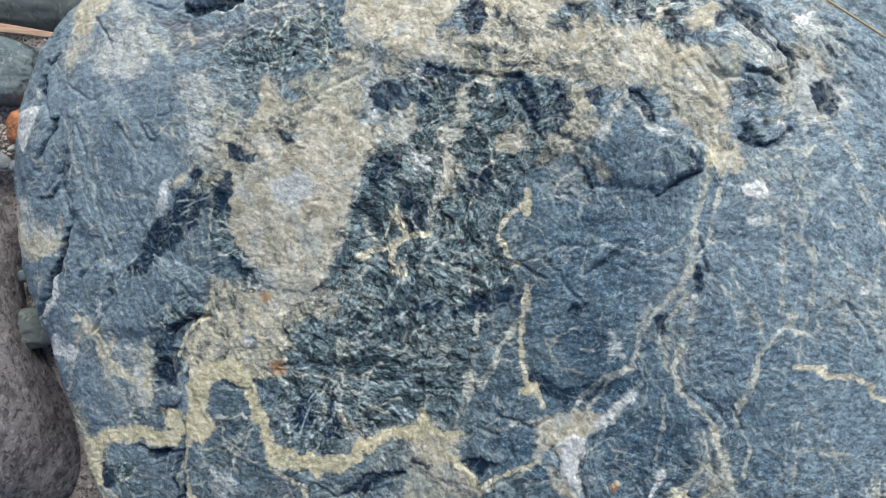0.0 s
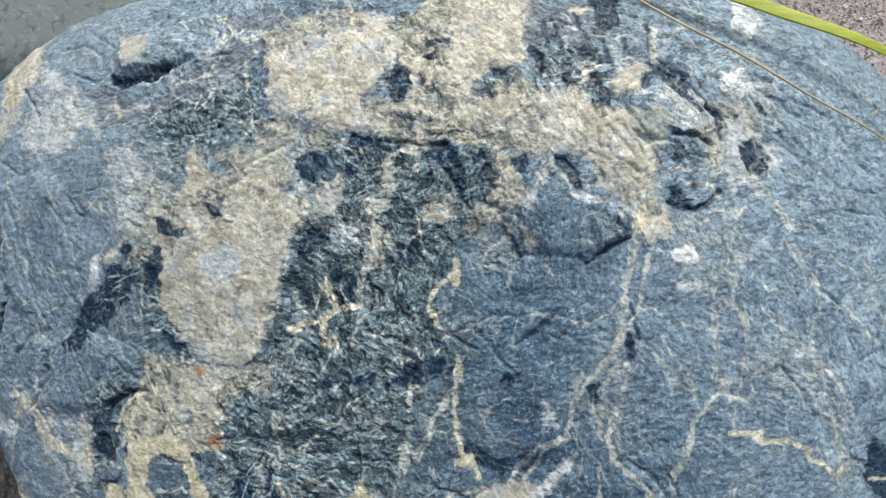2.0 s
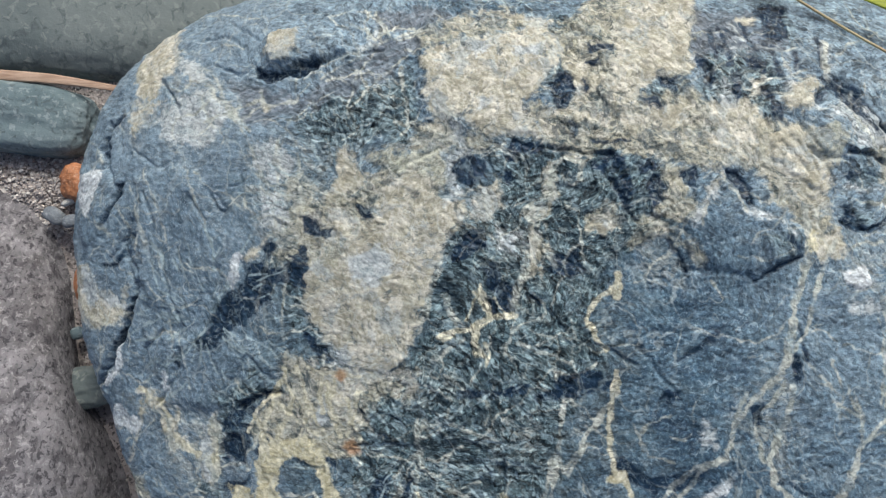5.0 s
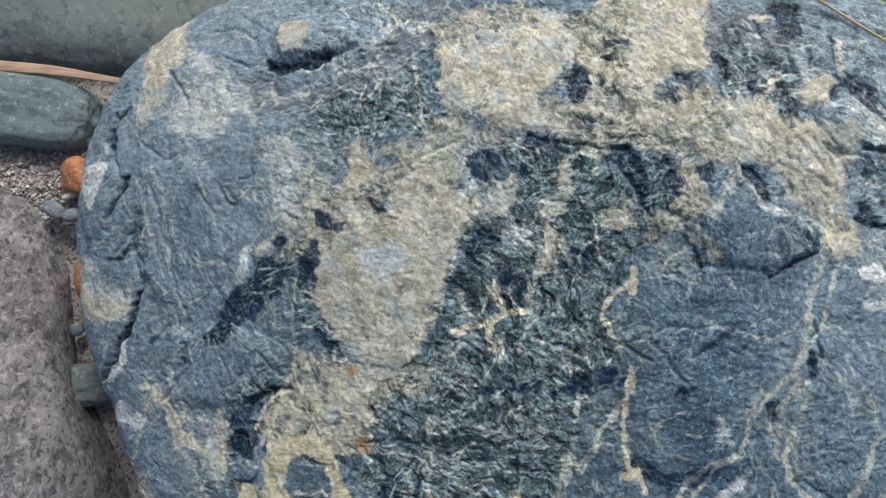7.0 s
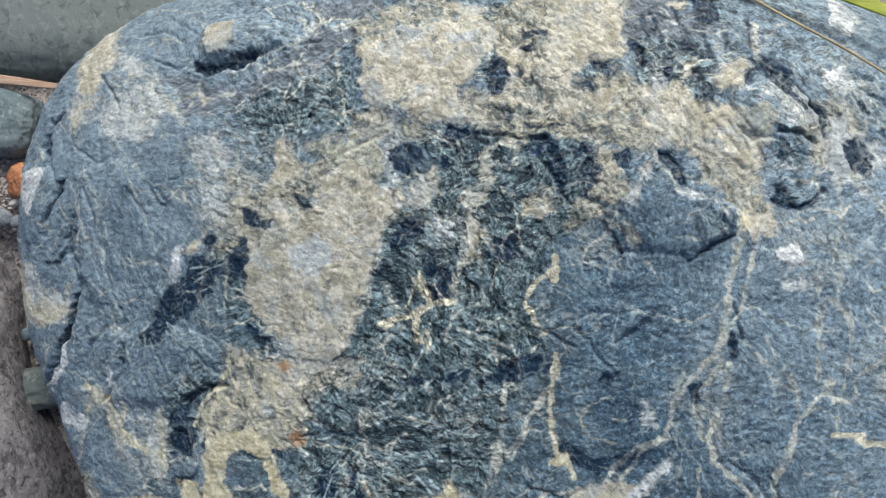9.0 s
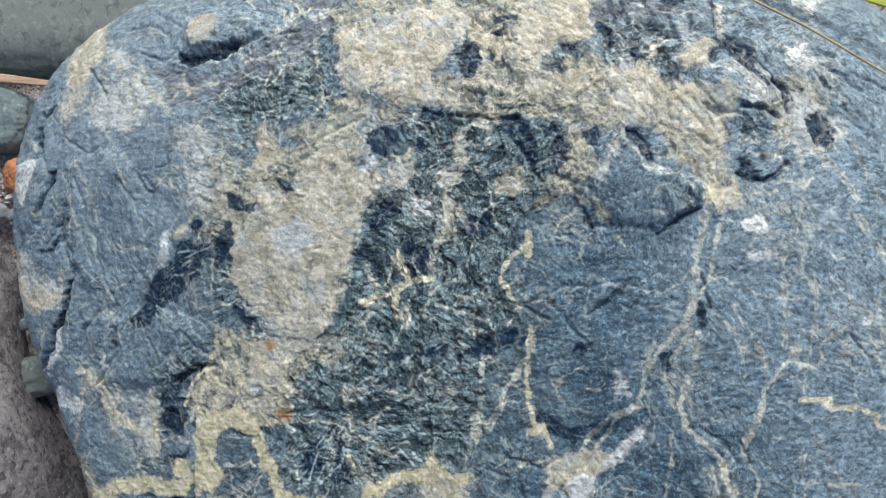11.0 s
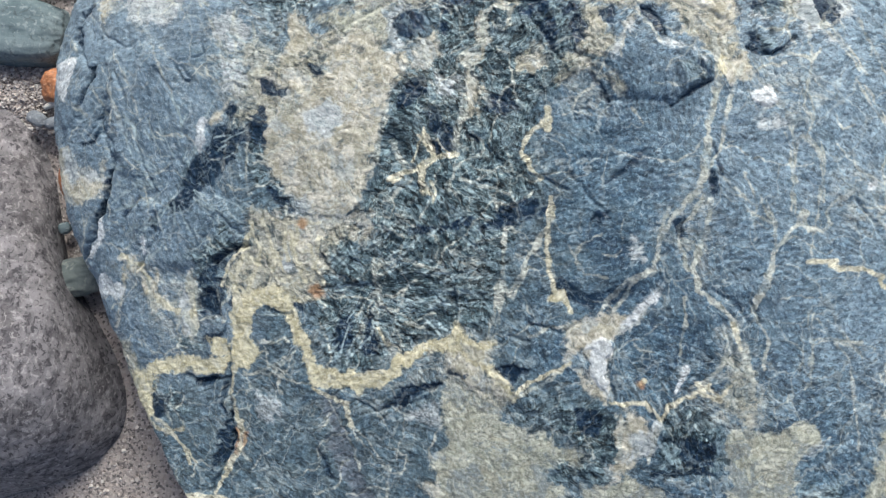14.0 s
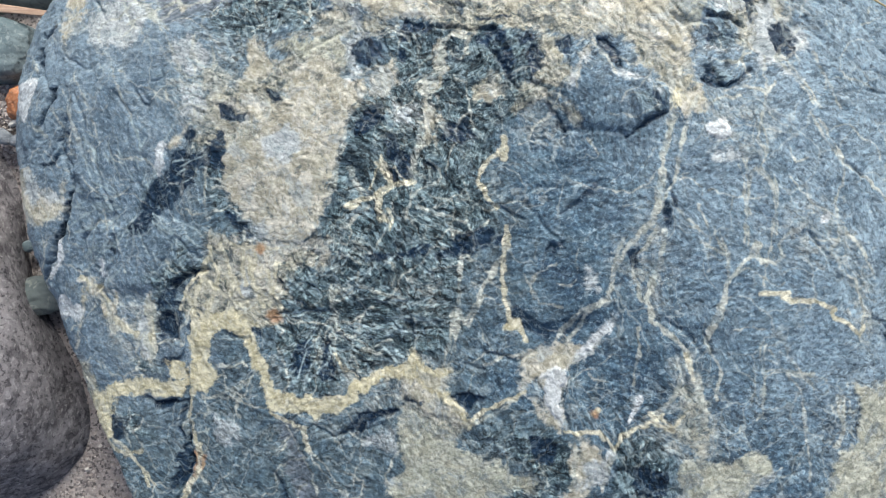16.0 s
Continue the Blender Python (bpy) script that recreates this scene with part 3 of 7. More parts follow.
# mottled tan and grey ground
patch("mottle", [(2.3, 184.0), (20.7, 199.8), (39.9, 212.8), (88.3, 212.9), (85.1, 184.0), (85.7, 164.0), (75.0, 152.7), (58.8, 148.9), (45.7, 141.7), (35.9, 134.6), (29.4, 120.9), (16.7, 119.1), (7.4, 148.8)])
patch("mottle", [(-5.7, 115.5), (16.7, 122.5), (35.7, 122.6), (55.2, 141.8), (74.4, 145.5), (89.9, 138.7), (111.2, 128.7), (120.3, 123.8), (136.1, 124.2), (148.3, 116.3), (156.9, 96.9), (150.2, 83.8), (153.2, 71.2), (159.4, 61.9), (156.4, 46.1), (144.0, 48.8), (134.5, 67.4), (119.1, 82.9), (106.9, 95.5), (91.5, 96.8), (73.0, 96.5), (54.3, 102.7), (35.6, 104.2), (16.8, 100.7), (0.9, 103.8)])
patch("mottle", [(-166.0, -27.2), (-151.8, -17.9), (-130.5, -25.6), (-113.0, -31.6), (-96.0, -27.4), (-75.8, -24.8), (-85.5, -37.1), (-99.1, -37.7), (-109.2, -41.7), (-115.9, -52.5), (-115.6, -62.9), (-104.9, -72.7), (-111.6, -82.0), (-129.4, -74.4), (-143.7, -73.6), (-158.2, -76.4), (-176.6, -74.1), (-187.8, -71.2), (-180.4, -63.5), (-173.0, -52.3), (-162.2, -44.6), (-156.9, -37.3)])
patch("ash", [(-28.3, -138.7), (-1.8, -149.8), (7.6, -161.1), (24.3, -170.3), (42.8, -179.4), (59.3, -184.6), (57.6, -194.3), (41.1, -191.0), (35.7, -203.0), (46.9, -210.4), (58.2, -222.5), (55.2, -254.4), (-22.1, -259.7), (-29.5, -227.2), (-40.8, -194.1), (-28.8, -181.6), (-30.5, -162.0), (-36.1, -150.4)])
patch("mottle", [(191.0, 125.4), (214.6, 122.4), (222.5, 98.4), (207.6, 81.5), (188.1, 88.0), (179.3, 104.7)])
# cream mineral patches
patch("tan", [(-105.9, 64.4), (-94.5, 74.5), (-79.8, 81.4), (-66.4, 78.2), (-56.4, 73.4), (-51.3, 67.5), (-59.0, 55.2), (-63.5, 43.6), (-68.0, 30.4), (-72.3, 13.7), (-76.7, -1.4), (-79.6, -13.2), (-87.6, -23.6), (-99.3, -29.2), (-113.1, -26.5), (-125.4, -20.2), (-134.4, -8.6), (-145.2, 3.0), (-148.1, 18.2), (-146.0, 31.8), (-137.7, 45.5), (-125.9, 54.1), (-112.5, 59.3)], rise=0.8)
patch("tan", [(123.1, 117.2), (135.9, 120.9), (144.7, 109.5), (153.6, 93.6), (143.9, 85.2), (131.5, 89.6), (122.5, 102.3)], rise=1.2)
patch("tan", [(133.7, 148.5), (149.0, 153.5), (153.4, 145.7), (145.2, 136.5), (141.1, 127.8), (133.3, 129.2), (132.4, 139.6)], rise=1.5)
patch("tan", [(113.1, 149.8), (121.5, 153.6), (119.9, 139.3), (113.5, 137.4)])
patch("tan", [(20.7, 63.3), (33.0, 69.9), (34.9, 60.3), (27.3, 54.7), (20.3, 57.8)])
patch("tan", [(54.7, 127.8), (70.7, 134.9), (76.6, 124.7), (63.8, 116.1), (54.5, 119.4)])
patch("tan", [(82.6, 118.1), (104.7, 123.5), (116.6, 112.0), (100.9, 105.1), (85.5, 108.1)])
patch("tan", [(-174.7, 183.3), (-157.7, 186.8), (-156.0, 169.9), (-163.1, 160.6), (-174.1, 161.8), (-179.4, 170.1)], rise=3)
patch("tan", [(-247.4, 199.3), (-242.2, 175.3), (-237.4, 161.7), (-250.7, 154.6), (-254.8, 141.0), (-267.8, 148.4), (-278.2, 170.6), (-269.8, 181.4), (-269.9, 201.1)])
patch("tan", [(-235.7, 163.6), (-221.5, 162.4), (-214.9, 148.1), (-229.7, 150.9)])
patch("tan", [(-268.3, 144.3), (-248.4, 140.5), (-259.8, 131.7), (-266.6, 116.9), (-272.5, 128.9)])
patch("tan", [(-226.9, 126.0), (-219.5, 129.4), (-215.0, 121.8), (-207.3, 119.8), (-214.2, 111.0), (-227.9, 115.0)])
patch("tan", [(-29.9, -115.8), (-16.6, -109.0), (-1.6, -111.2), (0.2, -123.2), (-5.5, -134.6), (5.7, -136.4), (13.9, -147.6), (2.0, -150.5), (-9.3, -146.1), (-18.7, -134.7), (-30.1, -131.0)])
patch("tan", [(51.4, -127.4), (60.3, -130.2), (65.8, -137.6), (75.5, -148.5), (71.3, -153.0), (62.3, -145.0), (55.0, -134.0)])
patch("tan", [(49.4, -104.6), (60.0, -95.9), (74.1, -93.1), (77.7, -98.2), (86.4, -99.3), (82.0, -108.3), (76.1, -111.9), (65.5, -112.7), (54.8, -115.6), (51.4, -127.4), (46.7, -121.1)])
patch("ash", [(252.3, -119.3), (258.1, -121.1), (268.7, -123.5), (289.3, -117.7), (302.6, -125.6), (338.5, -119.9), (398.3, -157.7), (397.2, -239.7), (374.2, -275.7), (243.9, -251.7), (232.4, -218.2), (238.8, -189.9), (241.3, -174.2), (247.0, -166.3), (257.4, -158.1), (258.6, -146.8)], rise=0.8)
patch("ash", [(143.6, -173.2), (159.0, -166.5), (176.5, -170.0), (183.4, -165.7), (193.9, -162.1), (202.2, -173.0), (199.1, -182.1), (188.1, -191.3), (187.3, -206.2), (183.3, -225.2), (182.6, -257.0), (157.3, -257.5), (149.7, -225.9), (146.5, -199.2)])
patch("ash", [(57.9, -209.9), (76.0, -206.0), (90.1, -197.8), (97.4, -202.5), (104.7, -208.0), (115.8, -219.2), (120.9, -250.7), (62.7, -253.9), (60.0, -221.7)])
patch("tan", [(-49.1, -208.7), (-37.2, -209.4), (-19.6, -219.6), (-17.7, -229.9), (-29.5, -226.4), (-45.3, -216.8)])
patch("tan", [(85.5, -152.1), (85.8, -166.9), (79.0, -182.1), (82.8, -189.6), (91.7, -189.4), (100.3, -181.6), (103.4, -166.6), (92.7, -159.3)])
patch("dove", [(196.7, 115.0), (207.1, 116.9), (207.1, 98.1), (199.7, 88.0), (193.5, 94.7), (192.5, 104.7)])
patch("tan", [(142.1, 59.1), (158.0, 62.1), (160.9, 46.0), (148.1, 42.9)])
patch("ash", [(7.6, -161.1), (31.8, -173.9), (50.2, -186.8), (35.7, -199.0), (13.2, -203.9), (-5.8, -192.8)])
patch("ash", [(1.8, -208.5), (32.0, -203.1), (47.0, -214.3), (51.2, -242.3), (9.5, -244.9)])
# ochre yellow veins
patch("ochre", [(-182.6, -118.4), (-200.3, -119.4), (-218.6, -120.7), (-237.4, -121.7), (-250.4, -129.5), (-255.1, -138.2), (-246.2, -137.9), (-233.6, -133.4), (-214.7, -129.8), (-197.0, -134.9), (-185.8, -132.7)])
vein("gold", [(-256.8, -138.2), (-264.7, -155.7), (-255.2, -162.1), (-244.5, -172.1), (-232.3, -176.6)], 3.5)
vein("gold", [(-232.3, -176.6), (-221.3, -186.0), (-212.9, -198.6)], 1.2)
vein("gold", [(-174.8, -165.6), (-173.8, -182.3), (-186.0, -199.8), (-199.4, -221.8)], 2.2)
vein("gold", [(-226.1, -225.1), (-194.3, -225.9), (-168.2, -233.5)], 4.5)
vein("gold", [(13.2, -147.6), (27.9, -138.0), (42.4, -130.4), (51.4, -125.9)], 2.2)
vein("gold", [(74.9, -151.1), (96.7, -153.0), (106.7, -161.7)], 2.0)
vein("gold", [(106.7, -161.7), (110.0, -153.5), (123.8, -147.9), (133.9, -139.9)], 2.0)
vein("gold", [(131.6, -141.3), (141.1, -149.6), (148.4, -139.8)], 1.5)
vein("gold", [(-59.9, -6.4), (-47.0, -0.9), (-34.2, 5.1), (-19.9, 8.9)], 2.0)
vein("gold", [(-40.9, 24.5), (-37.9, 14.8), (-32.7, 5.8)], 1.7)
vein("gold", [(-40.6, 0.9), (-41.4, -9.0), (-36.6, -16.4)], 2.2)
vein("gold", [(38.0, 33.2), (37.3, 20.4)], 4.0)
vein("gold", [(34.6, 25.1), (25.5, 19.4), (21.7, 7.1), (27.2, -2.4), (34.7, -9.2)], 2.7)
vein("gold", [(40.1, -22.9), (39.7, -32.6)], 4.5)
vein("gold", [(39.5, -24.5), (37.2, -39.2), (36.0, -52.3), (37.8, -66.9), (40.7, -79.9), (46.5, -83.5)], 2.5)
vein("gold", [(46.4, -81.2), (50.8, -92.4)], 3.0)
vein("ochre", [(40.9, -83.2), (46.5, -82.2)], 6.6)
vein("gold", [(95.7, -137.3), (92.3, -139.1)], 3.0)
vein("gold", [(192.8, -65.3), (209.9, -65.4)], 2.7, wild=0.2)
vein("gold", [(206.8, -67.5), (211.8, -70.3), (226.0, -70.3), (239.2, -75.9)], 2.7, wild=0.2)
vein("gold", [(237.1, -77.3), (239.1, -80.8), (248.5, -84.4), (255.8, -92.5), (258.1, -86.2)], 2.2, wild=0.2)
vein("gold", [(-260.4, -46.8), (-246.0, -53.2), (-238.2, -63.8)], 3.0)
vein("gold", [(-234.4, -76.6), (-224.5, -85.1), (-216.6, -88.2)], 3.5)
vein("gold", [(-206.8, -76.3), (-203.1, -98.2)], 4.0)
vein("gold", [(278.4, -94.0), (291.4, -94.2)], 2.0)
# branching pale veins
vein("cream", [(140.0, 73.5), (141.0, 48.7), (138.8, 34.8), (135.3, 24.4), (133.6, 10.5)], 4.3)
vein("cream", [(133.6, 10.5), (132.6, 0.2), (132.0, -10.3), (128.6, -20.6), (121.8, -25.7)], 5.0)
vein("cream", [(121.8, -25.7), (113.4, -34.2), (108.3, -41.1), (105.0, -55.1), (100.0, -67.4), (87.9, -76.8), (75.9, -95.7)], 2.0)
vein("cream", [(156.2, 55.4), (151.9, 44.9), (147.3, 31.1), (143.9, 17.2), (140.5, 3.4), (135.4, -6.9), (132.0, -13.7)], 2.6)
vein("cream", [(130.4, -24.1), (125.3, -34.5), (115.1, -41.3), (118.0, -55.3), (122.3, -69.4)], 2.3)
vein("cream", [(135.5, -26.0), (132.9, -45.1), (127.3, -55.5), (125.1, -69.5), (127.7, -81.8)], 3.3)
vein("cream", [(127.7, -81.8), (139.8, -89.0), (148.6, -101.4), (154.1, -115.6)], 3.3)
vein("cream", [(154.1, -115.6), (157.9, -129.8), (160.1, -147.7)], 4.6)
vein("cream", [(145.4, -112.0), (142.2, -126.2), (133.9, -137.0), (122.0, -147.9)], 1.7)
vein("cream", [(188.6, -39.6), (183.5, -45.8), (173.4, -59.5), (168.6, -73.4)], 3.0)
vein("cream", [(168.6, -73.4), (164.4, -85.6), (160.5, -94.4)], 4.3)
vein("cream", [(160.5, -94.4), (165.9, -105.0), (170.0, -115.6), (166.5, -129.8)], 1.7)
vein("cream", [(188.6, -40.6), (193.9, -46.6), (202.6, -48.0), (207.0, -43.2)], 2.6)
vein("cream", [(188.6, -40.6), (192.0, -35.5)], 4.6)
vein("cream", [(206.0, -43.2), (204.2, -35.5), (211.2, -28.6), (215.4, -26.9)], 2.0)
vein("cream", [(186.8, -35.4), (185.0, -14.6), (183.3, 6.2), (179.9, 13.2)], 1.3)
vein("cream", [(202.4, -28.6), (203.5, -11.3), (199.0, 2.6), (190.3, 9.6)], 1.7)
vein("cream", [(196.0, 41.1), (197.5, 23.5), (192.0, 6.1)], 1.0)
vein("cream", [(157.7, -33.3), (171.5, -42.2), (173.3, -54.3)], 1.3)
vein("cream", [(232.5, 42.4), (242.1, 26.3), (248.6, 16.6), (246.3, 0.5)], 2.0)
vein("cream", [(246.3, 0.5), (240.8, -12.2), (244.0, -25.1), (242.2, -34.6)], 2.0)
vein("cream", [(242.2, -34.6), (237.1, -38.4), (243.9, -50.7), (254.2, -59.0), (258.1, -77.0), (255.3, -93.3)], 1.7)
vein("cream", [(227.3, -31.2), (242.2, -34.0)], 1.3)
vein("cream", [(246.8, 16.6), (258.6, 6.9), (272.6, -2.9), (283.1, -16.7)], 1.7)
vein("cream", [(40.7, -34.2), (33.4, -44.3), (28.6, -52.7), (20.6, -68.0), (13.3, -80.1)], 3.0)
vein("cream", [(10.2, -38.9), (8.5, -68.8), (6.3, -99.1)], 2.6)
vein("cream", [(7.8, -67.8), (5.2, -78.7), (2.1, -100.8)], 2.3)
vein("cream", [(6.6, -74.4), (15.0, -84.3), (20.5, -71.6), (24.8, -64.4)], 2.6)
vein("cream", [(-20.2, -100.8), (-19.3, -78.5)], 1.0)
vein("cream", [(-215.7, 148.1), (-209.1, 140.2), (-201.0, 134.2), (-198.6, 126.8), (-187.0, 119.3)], 1.7)
vein("cream", [(-179.9, 144.8), (-177.3, 135.4), (-168.1, 133.4), (-156.0, 138.6)], 1.3)
vein("cream", [(-90.9, 156.2), (-89.4, 141.5), (-86.5, 127.2)], 1.3)
vein("cream", [(-116.8, 156.5), (-124.2, 134.5), (-122.1, 125.6)], 1.3)
vein("cream", [(-151.6, 151.5), (-124.5, 168.2), (-110.7, 172.0), (-79.9, 183.8)], 1.3)
vein("cream", [(-110.7, 172.0), (-117.1, 189.0), (-112.3, 198.1)], 1.7)
vein("cream", [(-263.1, 74.4), (-256.4, 61.8), (-251.8, 44.0)], 1.0)
vein("cream", [(100.7, -66.4), (86.1, -75.4), (72.9, -86.0), (68.8, -94.4)], 2.6)
vein("cream", [(110.8, -30.8), (105.4, -43.8), (102.0, -63.1)], 1.7)
vein("cream", [(24.2, -108.3), (38.6, -103.5), (53.0, -101.0)], 1.7)
vein("cream", [(-99.9, -151.6), (-92.6, -175.6), (-77.0, -195.5)], 1.3)
vein("cream", [(-170.4, -132.5), (-161.8, -132.4), (-148.7, -128.3), (-139.8, -120.2)], 2.0)
vein("cream", [(-74.2, -104.4), (-62.7, -117.8), (-58.9, -121.7)], 1.7)
vein("cream", [(-85.9, -100.6), (-77.6, -85.3), (-73.3, -70.3)], 1.7)
vein("cream", [(193.4, -98.1), (195.8, -115.7), (194.5, -129.9)], 1.0)
vein("cream", [(195.8, -115.7), (213.4, -114.1), (228.0, -116.0)], 1.0)
vein("cream", [(196.0, -103.4), (213.5, -115.8), (228.4, -124.8)], 1.0)
vein("cream", [(221.7, -137.3), (224.6, -158.9), (228.7, -184.5)], 1.0)
vein("cream", [(243.6, -128.6), (245.0, -137.6), (248.8, -148.5), (243.9, -163.0)], 2.3)
vein("cream", [(-239.6, -67.6), (-236.4, -83.8), (-220.0, -82.0)], 4.0)
vein("cream", [(-207.3, -64.2), (-202.2, -84.2)], 5.9)
vein("cream", [(-207.2, -92.2), (-205.6, -100.3)], 7.3)
vein("cream", [(-244.1, -142.1), (-226.2, -158.5), (-218.6, -149.9)], 1.7)
vein("cream", [(168.1, -27.6), (172.9, -40.4), (174.5, -56.5)], 1.0)
vein("cream", [(195.2, -63.0), (198.2, -43.7), (199.8, -24.6)], 1.0)
vein("cream", [(-171.0, 41.5), (-174.1, 20.9), (-177.5, 10.5)], 1.0)
vein("cream", [(-165.6, 38.2), (-158.0, 21.3), (-161.1, 0.7), (-157.3, -9.5)], 1.0)
vein("cream", [(-312.7, -35.8), (-308.0, -47.2), (-291.9, -53.4)], 2.0)
vein("cream", [(89.6, 31.5), (96.0, 22.2)], 1.3)
vein("cream", [(204.3, 81.4), (217.1, 71.6), (229.6, 52.1)], 1.3)
vein("cream", [(231.8, 85.1), (240.8, 65.3), (246.7, 49.0)], 1.3)
vein("cream", [(196.5, 143.5), (205.0, 129.2), (210.4, 115.3)], 2.3)
# white quartz
patch("quartz", [(-316.5, 95.4), (-292.8, 96.8), (-293.6, 81.1), (-300.1, 67.3), (-311.7, 76.9)])
patch("quartz", [(162.9, 39.5), (172.6, 41.8), (176.3, 33.4), (169.0, 29.3), (162.1, 33.6)], rise=1)
vein("quartz", [(-191.5, 37.7), (-194.5, 23.8)], 2.6)
patch("quartz", [(-280.6, -61.0), (-265.5, -65.3), (-260.5, -73.2), (-275.3, -75.5), (-287.0, -68.7)])
patch("quartz", [(60.9, -115.6), (69.0, -109.0), (75.0, -112.6), (74.4, -122.8), (73.3, -145.6), (69.3, -137.5), (62.4, -126.6)], rise=1)
vein("quartz", [(84.7, -101.8), (95.0, -89.3), (101.9, -84.1)], 3.6)
vein("quartz", [(115.0, -144.4), (119.9, -129.9)], 3.3)
vein("quartz", [(-287.6, -45.1), (-277.3, -33.0), (-273.8, -21.6)], 4.0)
vein("quartz", [(-239.8, -45.5), (-240.8, -36.4)], 4.0)
patch("quartz", [(198.7, 147.3), (207.7, 148.4), (203.2, 141.9), (197.6, 139.1)])
patch("quartz", [(216.8, 200.7), (223.3, 196.3), (216.3, 180.9), (211.9, 178.2)])
patch("quartz", [(217.7, 178.8), (230.8, 183.5), (226.3, 175.2), (218.1, 173.1)])
patch("quartz", [(230.7, -17.9), (234.7, -17.3), (234.6, -20.8), (230.6, -21.4)])
# near-black serpentine, in sunken places also painted shade
patch("blade", [(30.9, 100.8), (45.0, 102.6), (57.5, 101.1), (62.1, 94.7), (62.3, 75.3), (54.8, 68.7), (45.4, 71.8), (35.8, 84.5)])
patch("blade", [(-148.7, -0.6), (-141.6, -2.7), (-126.6, -14.4), (-128.8, -22.7), (-134.9, -18.9), (-145.0, -9.0)])
patch("black", [(-149.5, 63.9), (-141.8, 64.9), (-137.1, 58.9), (-129.5, 57.4), (-136.2, 51.5), (-147.4, 54.8)])
# notch, knob slit and knob underside: their shade painted black, over real grooves
patch("black", [(-185.8, 160.4), (-177.2, 156.1), (-162.8, 157.5), (-152.6, 165.0), (-141.2, 164.6), (-144.9, 157.0), (-158.9, 153.6), (-173.0, 149.4), (-182.5, 153.6)], rise=-4)
patch("black", [(93.9, 93.6), (102.2, 92.1), (108.3, 82.6), (110.5, 74.1), (103.7, 77.7), (97.6, 85.6)], rise=-2)
vein("black", [(112.4, 32.2), (122.8, 38.1), (136.4, 45.5)], 2.0, rise=-2)
patch("black", [(-143.8, -71.8), (-134.7, -78.3), (-125.5, -91.9), (-132.7, -88.9), (-140.0, -80.5)])
patch("black", [(-55.5, 47.1), (-49.4, 58.7), (-39.6, 58.9), (-36.1, 50.8), (-45.4, 40.8), (-56.7, 37.2)])
patch("black", [(-31.3, 11.8), (-30.2, 23.2), (-20.6, 25.1), (-23.2, 10.4)])
patch("black", [(-0.3, 35.4), (2.5, 45.2), (14.9, 48.7), (18.6, 35.9), (9.4, 29.2)])
patch("black", [(5.7, -26.0), (27.5, -21.8), (33.9, -24.7), (22.0, -35.1), (3.1, -37.6)])
vein("black", [(43.0, -76.5), (62.3, -88.3), (86.4, -80.2)], 7.9)
patch("black", [(63.7, -31.4), (72.7, -29.4), (74.1, -37.3), (65.6, -37.8)])
vein("black", [(71.9, -13.5), (82.2, -6.7), (93.9, 1.7)], 2.3)
patch("black", [(122.4, 202.2), (139.9, 201.9), (136.9, 178.5), (125.6, 174.5)])
patch("black", [(201.4, 98.1), (212.5, 101.6), (214.4, 91.5), (208.4, 84.1)], rise=-1)
patch("black", [(278.1, -71.3), (281.2, -69.9), (287.7, -74.0), (295.8, -85.2), (299.1, -104.5), (298.4, -121.5), (293.1, -121.4), (283.0, -102.8), (276.1, -94.3), (276.1, -80.9)], rise=1)
patch("black", [(0.2, -130.7), (13.2, -126.1), (24.9, -129.8), (13.2, -141.9), (7.6, -136.3)], rise=-1.5)
patch("black", [(-72.4, -153.8), (-55.4, -141.7), (-35.9, -136.8), (-29.8, -138.7), (-51.7, -150.7), (-63.7, -157.2)], rise=-1.5)
vein("black", [(103.6, -197.3), (121.9, -196.8), (132.3, -195.8)], 3.3)
vein("black", [(-192.7, -136.9), (-206.3, -139.2)], 4.6, rise=-1.5)
vein("black", [(142.2, -10.5), (140.5, -0.0), (137.0, 7.0)], 2.3)
vein("black", [(136.1, -10.3), (137.5, -24.3)], 3.3)
patch("black", [(111.7, -37.7), (117.8, -34.3), (120.3, -48.3), (114.5, -50.0)])
# rust stains
vein("rust", [(-115.3, -75.2), (-113.1, -78.5)], 7.9)
vein("rust", [(-122.7, -30.4), (-123.4, -32.1)], 5.9)
vein("rust", [(92.3, -139.1), (95.1, -141.7)], 3.3)
vein("rust", [(-172.5, -176.0), (-174.8, -184.5)], 3.0)
# cracks and ledges
vein("crack", [(-78.9, 151.7), (-58.7, 150.4), (-45.3, 148.6), (-28.7, 147.9), (-15.5, 145.1)], 1.3, rise=-0.6)
vein("crack", [(-181.1, -116.4), (-184.1, -140.9), (-183.4, -161.6), (-182.3, -178.4), (-188.0, -195.5), (-202.9, -219.7)], 2.6, rise=-3.5)
vein("crack", [(-264.6, 61.9), (-270.5, 47.5), (-261.6, 18.8), (-265.8, -3.0), (-276.9, -21.8), (-288.1, -49.0)], 2.3, rise=-2.5)
vein("crack", [(-229.6, -19.5), (-227.7, -33.8), (-237.9, -49.0)], 2.0, rise=-2)
vein("crack", [(-288.6, 126.8), (-292.8, 107.6), (-274.0, 80.2)], 2.3, rise=-2)
vein("crack", [(-265.6, 107.5), (-248.1, 95.7), (-240.3, 97.3)], 1.7, rise=-1.5)
vein("crack", [(222.2, 126.2), (234.2, 109.0), (247.1, 95.7)], 1.7, rise=-2)
vein("crack", [(234.9, 137.8), (244.2, 127.3), (250.5, 120.4)], 2.3, rise=-2.5)
vein("crack", [(281.5, 93.9), (292.4, 84.1)], 2.6, rise=-2)
